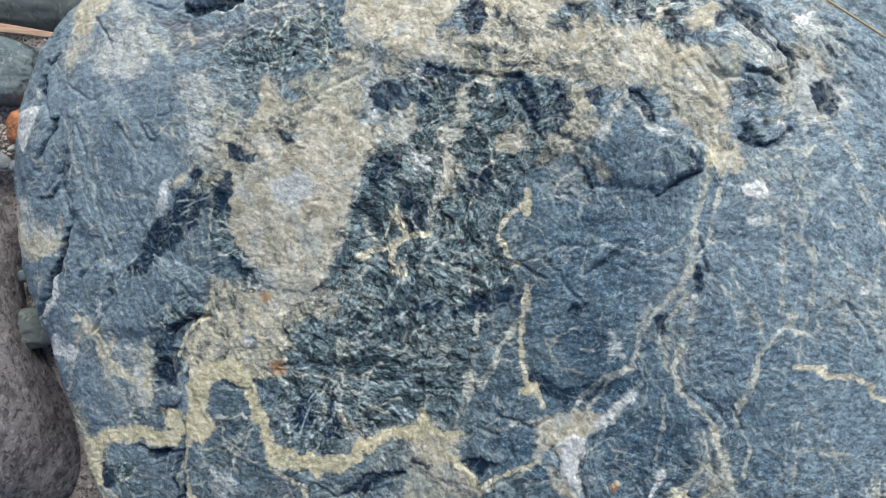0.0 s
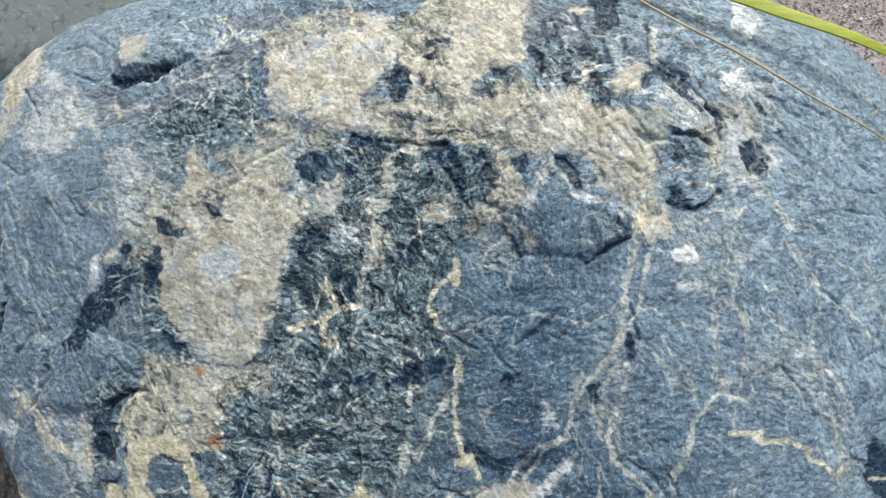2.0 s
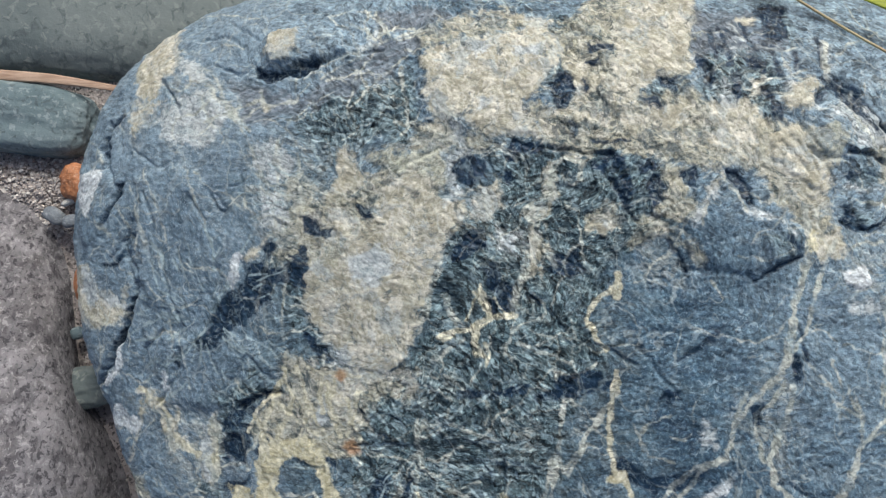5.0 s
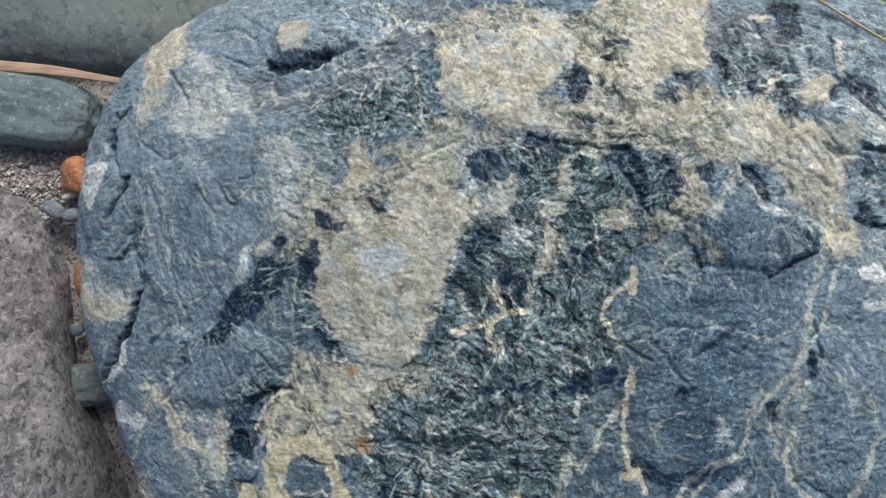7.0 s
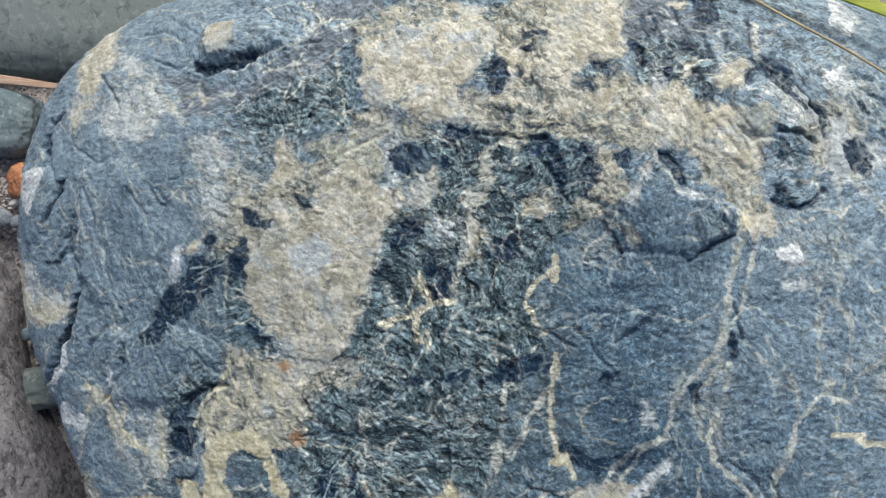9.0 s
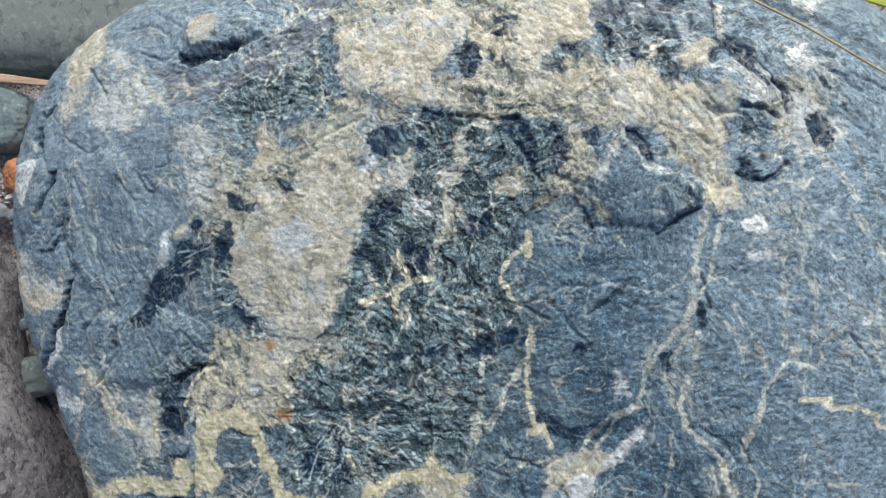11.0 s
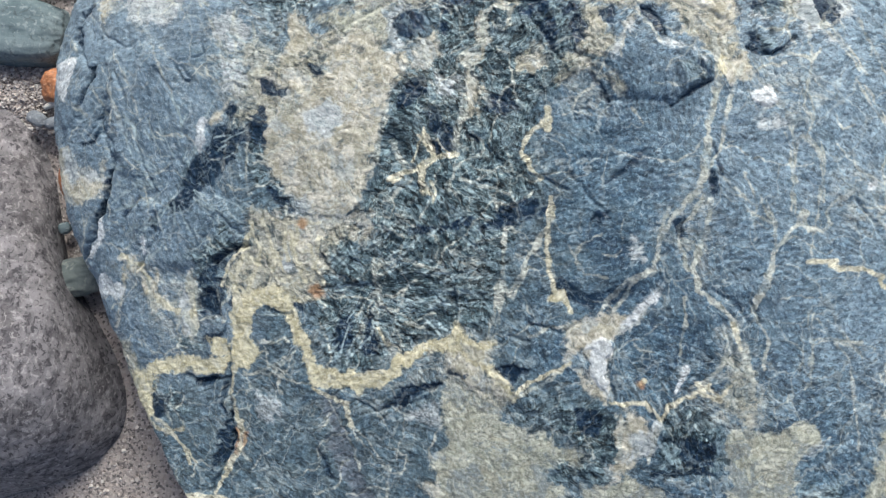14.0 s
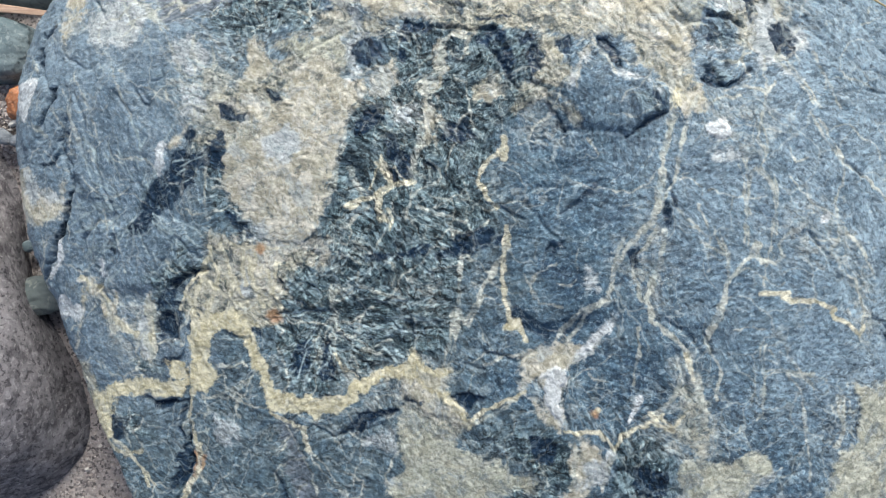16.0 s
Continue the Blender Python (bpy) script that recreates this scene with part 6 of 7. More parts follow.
vein("cream", [(-74.5, -116.0), (-58.5, -100.6), (-35.3, -93.2)], 1.0)
vein("cream", [(-58.8, -115.9), (-62.3, -96.8), (-54.1, -78.0)], 1.0)
vein("gold", [(-74.1, -100.6), (-69.6, -110.2), (-58.8, -117.8)], 1.3)
vein("cream", [(-34.9, -67.1), (-27.2, -48.9), (-12.3, -41.9)], 1.0)
vein("cream", [(155.9, -10.7), (162.8, -31.7), (161.3, -52.5)], 1.0)
vein("cream", [(211.4, 6.1), (225.4, -11.3), (247.3, -21.6)], 1.0)
vein("cream", [(205.8, -101.7), (220.7, -115.9), (235.5, -119.6)], 1.0)
vein("ochre", [(-165.5, -80.5), (-143.7, -73.6), (-129.3, -81.5)], 6.9)
vein("ochre", [(-172.7, -110.4), (-169.1, -88.1), (-161.8, -76.6)], 9.9)
patch("tan", [(-134.0, -25.7), (-116.6, -27.7), (-99.4, -27.5), (-99.2, -35.0), (-112.6, -45.3), (-115.9, -53.1), (-126.4, -51.3), (-135.4, -43.1), (-140.9, -33.0)])
patch("dove", [(-138.9, -43.3), (-130.0, -46.3), (-129.7, -62.0), (-138.6, -60.8)])
vein("tan", [(-113.8, 49.2), (-118.5, 35.8), (-124.9, 22.2)], 3.3)

# dark serpentine beside the great cream patch, laced with pale threads
patch("black", [(-181.9, 33.6), (-172.0, 40.1), (-166.6, 28.7), (-169.7, 13.8), (-177.4, 4.4), (-190.7, -5.7), (-203.2, -16.7), (-216.2, -21.3), (-208.1, -2.6), (-201.3, 12.3), (-188.3, 20.7)])
patch("black", [(-164.4, 35.6), (-158.4, 34.5), (-159.7, 25.6), (-163.3, 23.7)])
patch("black", [(-153.3, 34.6), (-147.0, 38.0), (-144.3, 22.8), (-153.7, 19.0)])
patch("black", [(-171.5, 48.7), (-164.0, 49.3), (-164.1, 42.5), (-173.6, 41.7)])
vein("cream", [(-169.8, 40.0), (-171.3, 28.0), (-174.7, 17.7), (-176.5, 6.3)], 1.6)
vein("cream", [(-159.9, 36.3), (-158.3, 25.7), (-158.7, 13.6), (-160.1, 1.1), (-159.2, -10.9)], 1.8)
vein("cream", [(-165.9, 21.3), (-161.2, 32.0), (-156.4, 35.7)], 1.2)
vein("tan", [(-185.6, 38.2), (-176.4, 44.8), (-166.7, 55.0)], 4)
patch("mottle", [(-163.7, 43.2), (-158.5, 46.9), (-146.3, 48.3), (-146.0, 40.0), (-154.6, 33.5)])
vein("quartz", [(-189.5, 40.0), (-191.9, 31.7), (-194.2, 21.3)], 3.2)
# left flank
patch("tan", [(-328.4, 38.9), (-302.6, 34.8), (-289.3, 18.7), (-280.0, 6.3), (-266.5, 22.3), (-267.2, 9.8), (-272.9, -5.3), (-290.0, -11.3), (-317.5, -7.3), (-322.7, 11.0)])
patch("dove", [(-306.4, 30.3), (-291.8, 26.0), (-291.8, 10.1), (-298.7, 6.7), (-306.7, 13.9)])
vein("cream", [(-268.0, 85.7), (-263.6, 74.2), (-256.8, 58.3), (-253.5, 43.9), (-246.6, 30.0)], 1.3)
vein("cream", [(-280.0, 74.2), (-270.7, 64.8), (-263.0, 50.7)], 1)
vein("cream", [(-236.9, -0.4), (-235.2, -11.0), (-230.0, -28.9)], 1)
vein("cream", [(-311.9, -32.6), (-307.5, -42.5), (-299.8, -53.0), (-284.3, -42.2), (-277.2, -29.7)], 1.4)
vein("dove", [(-276.0, -21.0), (-276.0, -30.0), (-282.3, -38.0)], 5)
vein("tan", [(-260.9, -48.2), (-248.2, -51.4), (-238.0, -67.1), (-227.8, -81.6), (-216.5, -89.7)], 4.5)
vein("tan", [(-230.3, -59.6), (-235.0, -74.9), (-238.0, -85.9)], 4)
patch("dove", [(-296.4, -64.2), (-277.5, -66.9), (-264.6, -74.6), (-276.8, -77.6), (-290.1, -75.6)])
patch("dove", [(-213.2, -70.9), (-207.0, -77.0), (-203.6, -91.8), (-203.0, -99.5), (-212.7, -104.7), (-215.2, -90.9)])
vein("cream", [(-215.5, 148.5), (-208.3, 140.9), (-201.2, 137.2), (-199.0, 129.0), (-188.8, 123.9), (-183.8, 117.2)], 2.2)
vein("cream", [(-199.0, 129.0), (-207.1, 126.8), (-217.7, 117.8)], 1.5)
vein("cream", [(-179.7, 142.8), (-179.8, 137.5), (-176.7, 134.6), (-167.9, 133.5)], 1.8)
vein("cream", [(-167.9, 133.5), (-158.0, 137.0), (-148.5, 148.6)], 1.5)
patch("dove", [(-242.6, 171.0), (-219.7, 164.7), (-216.0, 146.5), (-226.6, 151.7), (-240.0, 162.5)])
patch("dove", [(-231.6, 130.4), (-207.4, 134.4), (-208.5, 111.9), (-222.7, 110.9)])
vein("dove", [(-117.1, 171.6), (-110.8, 173.8), (-106.4, 182.8)], 4)
vein("cream", [(-115.9, 200.7), (-107.9, 190.7), (-101.0, 180.3)], 1.5)
vein("cream", [(-138.8, 195.0), (-124.4, 200.5), (-111.6, 196.5)], 1.2)
# the wandering cream band and branching veins among the bladed crystals
vein("cream", [(-21.3, 10.6), (-18.9, 19.2), (-15.0, 32.0), (-14.2, 41.8), (-8.0, 50.9), (-8.8, 61.0), (-12.5, 66.7), (-7.2, 70.6), (-2.3, 80.4), (-0.6, 91.3)], 5.0)
vein("cream", [(-8.0, 50.9), (-2.3, 47.4), (3.6, 37.1)], 2.5)
vein("gold", [(-63.8, -6.1), (-47.8, -0.3), (-37.6, 6.3), (-21.9, 9.6)], 2.2)
vein("gold", [(-35.0, 7.9), (-36.5, 17.5), (-40.0, 26.2)], 2.2)
vein("gold", [(-36.5, 17.5), (-43.6, 22.3)], 1.6)
vein("gold", [(-41.7, 3.0), (-42.9, -7.6), (-40.0, -16.6)], 2.4)
vein("cream", [(-62.7, 19.6), (-58.1, 9.0), (-51.5, -0.1)], 1.3)
patch("black", [(-40.0, 37.3), (-29.3, 33.8), (-17.6, 23.5), (-23.4, 14.4), (-32.9, 21.8)])
vein("cream", [(10.8, -40.5), (9.1, -59.3), (6.6, -78.2), (3.4, -92.1), (-1.7, -109.6)], 2.6)
vein("cream", [(-69.9, -58.2), (-75.1, -69.2), (-74.1, -83.5), (-76.3, -97.5), (-74.9, -108.4)], 1.8)
vein("cream", [(-77.1, -79.0), (-87.9, -93.3), (-86.6, -106.9)], 1.6)
vein("cream", [(-75.7, -66.8), (-61.4, -63.9)], 1.4)
vein("cream", [(-74.2, -82.8), (-60.2, -92.2), (-42.3, -102.6)], 1.1)
vein("cream", [(-71.4, -45.6), (-57.0, -56.0), (-41.9, -61.8), (-28.2, -67.4)], 0.9)
vein("cream", [(-77.4, -30.9), (-63.2, -37.5), (-45.6, -44.2)], 0.9)
vein("cream", [(-17.6, -8.4), (-7.8, -11.3), (3.3, -14.4)], 0.9)
vein("cream", [(-112.6, -74.2), (-95.6, -80.9), (-78.7, -82.0)], 0.9)
patch("mottle", [(-84.9, -27.6), (-77.1, -29.3), (-75.7, -40.0), (-80.9, -46.7)])
# crags at the far shoulder
patch("black", [(159.3, 72.5), (165.0, 75.5), (167.9, 66.9), (162.6, 66.6)], rise=-1)
vein("black", [(165.9, 64.6), (175.5, 61.3), (183.8, 67.1), (190.6, 72.7)], 3, rise=-1.5)
vein("dove", [(196.5, 80.0), (210.8, 75.1), (224.7, 67.2)], 3)
vein("cream", [(211.0, 81.8), (220.1, 71.5), (227.8, 60.3), (234.0, 49.7)], 1.8)
patch("tan", [(133.5, 143.7), (142.0, 151.4), (151.9, 150.3), (148.9, 138.5), (143.0, 128.7), (134.6, 132.9)], rise=1)
patch("black", [(124.3, 130.9), (131.8, 134.2), (128.4, 124.5), (122.0, 122.6)])
patch("black", [(-144.6, -5.9), (-135.2, -10.4), (-130.1, -17.7), (-129.6, -21.6), (-135.2, -18.6), (-143.9, -12.8)])
patch("blade", [(-154.3, 12.5), (-150.2, 19.6), (-147.9, 3.7), (-151.5, -5.2), (-158.1, 4.5)])
patch("blade", [(164.6, 94.3), (173.3, 99.2), (187.7, 92.9), (176.0, 85.9), (166.9, 87.9)], rise=-0.6)
vein("black", [(164.0, 91.7), (174.1, 95.0), (179.0, 94.2)], 2)
patch("mottle", [(-152.4, -18.6), (-130.9, -21.3), (-124.9, -45.8), (-132.1, -65.2), (-151.2, -57.1), (-161.3, -48.0)])
patch("dove", [(199.5, 115.1), (210.0, 114.5), (209.2, 95.0), (200.8, 73.6), (194.5, 83.3), (194.2, 96.7)])
patch("tan", [(120.7, 113.9), (134.0, 123.8), (142.9, 112.7), (155.6, 91.2), (152.8, 79.5), (139.5, 80.9), (131.8, 87.4), (122.0, 100.0)])
patch("lump", [(142.6, 115.6), (154.0, 122.4), (159.9, 118.9), (163.6, 109.7), (156.4, 100.2), (147.7, 103.0)], rise=3)
patch("ash", [(143.4, 115.3), (153.7, 121.0), (158.6, 118.5), (163.6, 110.1), (156.5, 100.6), (147.7, 104.5)])
vein("crack", [(140.8, 108.9), (149.0, 100.6), (160.8, 102.4)], 2.4, rise=-2.5)
vein("crack", [(126.2, 110.3), (132.0, 101.9), (139.0, 94.3)], 1.8, rise=-1.2)
vein("crack", [(131.5, 113.6), (137.6, 105.5), (146.2, 94.0)], 1.6, rise=-1.2)
vein("crack", [(124.6, 99.8), (131.9, 90.0), (141.9, 84.8)], 1.6, rise=-1.2)
patch("dove", [(153.2, 133.0), (168.5, 133.6), (178.2, 128.5), (164.0, 121.5), (154.5, 124.1)])
patch("blade", [(161.9, 116.7), (187.3, 110.8), (188.7, 104.2), (170.8, 102.7)])
vein("dove", [(175.2, 132.0), (182.2, 120.1), (186.2, 111.6)], 3)
patch("black", [(204.3, 101.8), (213.9, 106.0), (219.8, 102.3), (218.4, 96.6), (212.1, 95.7)], rise=-0.5)
patch("black", [(213.6, 92.9), (220.8, 95.2), (221.9, 86.3), (215.6, 79.4), (212.2, 85.1)], rise=-0.5)
vein("crack", [(219.8, 103.5), (229.1, 86.7), (236.8, 72.0)], 1.8, rise=-1.5)
vein("crack", [(201.7, 114.6), (193.1, 101.8), (193.1, 82.6)], 1.8, rise=-1.2)
vein("crack", [(-267.0, 54.1), (-268.7, 45.2), (-263.7, 33.8), (-261.1, 15.5), (-267.5, -0.4), (-272.0, -15.3)], 2.2, rise=-1.2)
# near-black colour along the same flank splits
vein("black", [(-268.7, 45.2), (-276.7, 33.3), (-287.5, 32.3)], 2, rise=-1)
vein("black", [(-266.0, 6.2), (-270.8, -9.9), (-273.7, -17.3)], 2.4, rise=-1.5)
vein("black", [(-274.6, 86.0), (-280.6, 73.0), (-288.8, 59.9)], 2, rise=-1.5)
vein("cream", [(-257.3, 95.7), (-246.1, 76.8), (-239.7, 58.9), (-235.1, 42.7)], 1)
vein("cream", [(-224.8, 94.5), (-217.9, 74.9), (-209.6, 55.9), (-205.8, 46.8)], 1)
vein("cream", [(-291.9, -12.9), (-289.3, -30.8), (-301.2, -48.5)], 1)
vein("cream", [(-250.7, -14.8), (-240.2, -6.0), (-230.0, -10.2), (-224.3, -29.5), (-221.7, -43.9)], 1)
patch("lump", [(119.9, 68.0), (134.2, 58.3), (137.8, 46.8), (122.9, 41.0), (116.1, 51.9)], rise=2.2)
patch("blade", [(119.9, 55.7), (132.3, 52.6), (132.5, 46.7), (127.6, 43.0)])
vein("black", [(127.3, 57.0), (134.6, 51.2), (134.6, 45.1)], 2.2)
vein("dove", [(103.2, 73.2), (117.2, 69.7), (128.0, 65.1), (132.8, 58.3)], 3)
vein("dove", [(90.0, 83.6), (81.7, 72.8), (79.1, 62.2)], 2.2)
vein("crack", [(71.7, 40.0), (85.0, 34.9), (100.0, 35.9), (112.5, 33.7)], 1.5, rise=-1.2)
vein("black", [(64.9, 53.5), (70.7, 45.3), (75.4, 37.1)], 2.6, rise=-1)
vein("mottle", [(65.7, 55.5), (76.5, 52.6), (82.8, 43.4)], 5)
vein("cream", [(173.3, 58.4), (186.0, 62.8), (198.8, 58.1), (206.6, 65.4)], 1.4)
vein("cream", [(159.8, 49.5), (170.4, 54.6), (181.7, 56.1)], 1.3)
vein("cream", [(199.8, 82.4), (199.4, 64.0), (198.0, 49.3)], 1.3)
vein("cream", [(181.9, 17.6), (188.5, 8.0), (185.6, -6.9), (187.6, -16.5)], 1.3)
vein("cream", [(194.5, 10.6), (199.1, -0.8), (202.9, -16.8)], 1.2)
vein("cream", [(213.3, 23.0), (214.8, 14.5), (224.6, 18.3)], 1.2)
vein("dove", [(169.3, 16.1), (177.7, 18.6)], 3.4)
vein("cream", [(157.3, 37.1), (164.2, 26.8), (175.5, 30.1)], 1.2)
vein("black", [(12.1, -36.4), (24.3, -33.4), (38.3, -27.5)], 5)
vein("black", [(-4.1, -38.7), (8.4, -33.4)], 3.4)
vein("black", [(57.7, -86.3), (72.8, -86.9), (87.6, -82.0)], 4)
patch("silk", [(-202.1, 152.8), (-181.3, 147.1), (-175.6, 144.6), (-152.6, 141.9), (-140.1, 146.6), (-145.6, 134.9), (-167.5, 123.9), (-181.2, 123.3), (-194.0, 128.7)])
vein("cream", [(-179.7, 142.4), (-180.1, 136.6), (-175.4, 133.7), (-167.2, 133.6), (-159.7, 138.0)], 1.8)
vein("cream", [(-189.6, 126.4), (-184.4, 131.8), (-179.6, 135.0)], 1.5)
vein("cream", [(-122.3, 132.0), (-112.0, 140.9), (-98.1, 156.8), (-85.9, 163.7)], 1.4)
vein("cream", [(-91.1, 156.2), (-89.9, 140.0), (-86.6, 122.0)], 1.3)
vein("cream", [(-140.5, 150.9), (-129.8, 158.8), (-112.9, 169.9)], 1.2)
vein("cream", [(-154.7, 127.0), (-146.9, 134.3), (-132.6, 142.1)], 1.2)
vein("cream", [(-41.0, 101.8), (-30.7, 106.7), (-21.6, 98.4)], 1.2)
vein("cream", [(-55.6, 100.0), (-47.9, 103.8), (-37.0, 105.4), (-28.5, 109.9)], 1.2)
vein("cream", [(-62.1, 86.8), (-63.0, 97.0), (-57.6, 104.8)], 1.4)
vein("cream", [(-2.2, 90.1), (-1.1, 96.3), (6.4, 100.2), (15.0, 97.5), (17.3, 88.4), (10.6, 84.0), (5.3, 91.2)], 1.6)
# foot of the near side
patch("ochre", [(-259.7, -131.8), (-245.4, -126.5), (-239.3, -137.4), (-243.8, -149.7), (-246.2, -162.2), (-254.3, -165.3), (-261.4, -151.5), (-264.7, -137.6)])
vein("ochre", [(-21.2, -102.1), (-15.8, -111.6), (-7.4, -114.2), (1.0, -113.0)], 5)
vein("ochre", [(-0.2, -129.6), (7.6, -139.7), (15.5, -147.8)], 5)
vein("ochre", [(-19.8, -113.9), (-11.3, -126.2), (0.4, -128.9)], 4)
vein("gold", [(-242.4, -165.6), (-230.8, -174.1), (-222.0, -186.6), (-217.7, -198.9)], 2)
vein("gold", [(-229.0, -176.2), (-221.2, -172.3)], 1.8)
patch("dove", [(-212.3, -77.3), (-206.7, -79.4), (-201.5, -94.5), (-210.6, -100.7), (-216.5, -96.2)])
patch("lump", [(143.5, 131.0), (170.7, 136.0), (185.8, 126.8), (187.5, 113.4), (169.2, 103.3), (153.8, 113.2)], rise=2.5)
vein("dove", [(148.6, 131.4), (162.9, 132.4), (173.6, 127.3), (184.4, 114.8)], 3.4)
vein("dove", [(154.7, 126.4), (166.4, 122.5), (177.5, 112.0)], 3)
vein("cream", [(164.9, 132.8), (171.0, 122.2), (180.0, 107.9)], 1.6)
vein("black", [(173.2, 140.0), (183.1, 128.3), (190.8, 115.5), (193.7, 105.4)], 2.6, rise=-1)
vein("black", [(163.9, 106.7), (175.5, 106.0), (185.0, 101.7)], 2, rise=-1)
patch("black", [(156.6, 152.0), (166.1, 149.6), (178.2, 140.6), (171.1, 137.6), (158.1, 145.5)], rise=-0.8)
vein("dove", [(164.5, 88.2), (172.2, 84.4), (183.3, 85.9)], 2.4)
vein("cream", [(162.0, 83.2), (169.6, 77.8), (183.0, 77.3), (191.6, 85.3)], 1.5)
vein("cream", [(186.0, 101.7), (188.4, 91.8), (185.4, 76.7), (190.5, 68.5)], 1.5)
patch("black", [(83.4, 168.6), (89.0, 162.9), (86.4, 153.2), (83.5, 155.1)])
vein("black", [(98.7, 185.7), (101.4, 173.6), (102.5, 162.2)], 2.4)
vein("black", [(112.6, 187.7), (115.1, 174.8), (120.5, 170.0)], 2.2)
vein("dove", [(93.3, 174.2), (108.3, 170.5), (124.4, 171.7)], 2.4)
vein("dove", [(105.5, 187.7), (109.1, 178.2), (114.5, 172.7)], 2.2)
vein("cream", [(125.8, 172.3), (133.9, 168.0), (143.2, 170.1)], 1.5)
vein("dove", [(135.9, 164.4), (137.2, 154.2), (132.3, 142.5)], 2.6)
vein("gold", [(-163.6, -46.8), (-168.7, -57.6), (-174.5, -73.0), (-172.6, -87.6)], 3.2)
vein("gold", [(-153.1, -46.4), (-158.4, -61.3), (-164.4, -76.7)], 2.8)
vein("gold", [(-141.6, -50.5), (-147.2, -65.9), (-149.4, -76.0)], 2.6)
vein("gold", [(-130.5, -37.2), (-129.3, -50.5), (-121.8, -64.5)], 2.8)
vein("gold", [(-133.2, -26.1), (-135.4, -42.8), (-133.5, -54.6)], 2.4)
vein("gold", [(-118.8, -45.5), (-117.1, -58.2), (-118.3, -68.7)], 2.6)
vein("gold", [(-159.2, -28.5), (-157.7, -36.5), (-153.1, -46.4)], 2.2)
patch("ochre", [(-171.1, -74.2), (-152.1, -70.9), (-140.4, -75.7), (-136.8, -90.0), (-143.9, -86.6), (-152.2, -86.8), (-164.6, -87.8), (-166.9, -100.7), (-176.3, -110.6), (-177.7, -95.5)])
patch("dove", [(87.4, -53.1), (96.1, -52.4), (96.7, -62.9), (89.9, -63.7)])
vein("cream", [(-129.0, -27.2), (-112.5, -32.5), (-94.8, -30.3)], 1)
vein("cream", [(-96.3, -0.4), (-88.9, -14.6), (-80.0, -18.0)], 1.2)
vein("cream", [(-60.9, 48.0), (-66.9, 30.6), (-71.6, 13.8), (-75.8, -2.8)], 1.2)
vein("cream", [(83.0, -160.9), (81.3, -175.7), (79.4, -189.3)], 2.2)
vein("cream", [(107.7, -159.6), (102.6, -174.1), (98.7, -190.0)], 2.6)
vein("dove", [(104.3, -163.8), (92.7, -179.3), (87.7, -186.9)], 4)
patch("tan", [(-11.4, -133.1), (4.5, -134.8), (14.6, -144.2), (13.9, -148.3), (1.8, -151.0), (-7.7, -140.8)])
vein("cream", [(-62.7, -126.6), (-39.0, -118.9), (-21.5, -109.7)], 2.2)
vein("cream", [(15.1, -149.2), (30.3, -142.0), (51.1, -126.6)], 2)
vein("black", [(-73.4, -156.7), (-53.0, -148.9), (-33.1, -139.0)], 2.6, rise=-1.2)
patch("dove", [(-177.1, 109.8), (-167.3, 113.9), (-155.8, 98.9), (-160.1, 88.0), (-173.6, 85.5), (-179.5, 96.1)])
patch("dove", [(-175.9, 81.0), (-165.3, 79.4), (-155.4, 66.8), (-164.2, 56.2), (-174.1, 58.3)])
patch("mottle", [(-154.0, 90.8), (-140.8, 87.0), (-143.8, 74.1), (-149.0, 64.0), (-157.4, 76.0)])
vein("cream", [(-166.3, 112.8), (-167.0, 97.6), (-164.8, 83.3), (-166.6, 71.2), (-163.5, 55.6)], 1.6)
vein("cream", [(-180.0, 91.2), (-171.0, 84.3), (-158.2, 83.5), (-149.5, 89.6)], 1.4)
vein("cream", [(-176.8, 63.3), (-165.8, 66.3), (-154.6, 61.4)], 1.4)
vein("gold", [(-178.7, -128.2), (-182.9, -146.7), (-176.1, -167.7), (-178.6, -186.4), (-191.3, -203.7)], 2.6)
vein("rust", [(-178.7, -172.6), (-181.6, -190.1)], 3)
vein("black", [(-185.2, -139.6), (-189.3, -154.6), (-182.2, -173.8), (-190.5, -198.0)], 2.4, rise=-1)
vein("black", [(-119.2, -186.9), (-115.4, -194.2), (-111.3, -207.3)], 3, rise=-1)
vein("cream", [(-238.3, -148.8), (-224.7, -161.8), (-217.2, -174.0), (-211.3, -185.2)], 1.2)
vein("cream", [(-229.1, -144.6), (-233.5, -157.7), (-229.4, -170.1)], 1.2)
vein("cream", [(-282.6, -105.4), (-268.5, -121.0), (-252.3, -132.7)], 1.2)
vein("tan", [(-284.7, -104.8), (-273.2, -129.9), (-265.1, -146.8), (-258.0, -159.2)], 4)
vein("dove", [(105.0, -77.0), (95.6, -92.5), (81.4, -107.1)], 3.6)
patch("dove", [(-164.3, -145.8), (-143.7, -148.7), (-142.9, -162.2), (-154.3, -166.8), (-165.5, -159.7)], rise=0.6)
patch("mottle", [(-21.9, -124.2), (2.3, -137.9), (14.8, -147.5), (4.8, -160.0), (-20.5, -169.3), (-31.9, -156.2)])
patch("tan", [(-9.9, -132.6), (6.1, -139.1), (15.4, -147.5), (5.6, -151.4), (-5.1, -144.0)])
vein("cream", [(-113.3, -148.5), (-104.1, -165.6), (-93.7, -186.5), (-90.9, -200.2)], 1.6)
vein("cream", [(-94.1, -169.6), (-82.3, -181.2), (-71.5, -198.3)], 1.4)
vein("gold", [(-119.3, -141.4), (-110.0, -150.5), (-97.8, -153.4), (-95.0, -169.5)], 2.2)
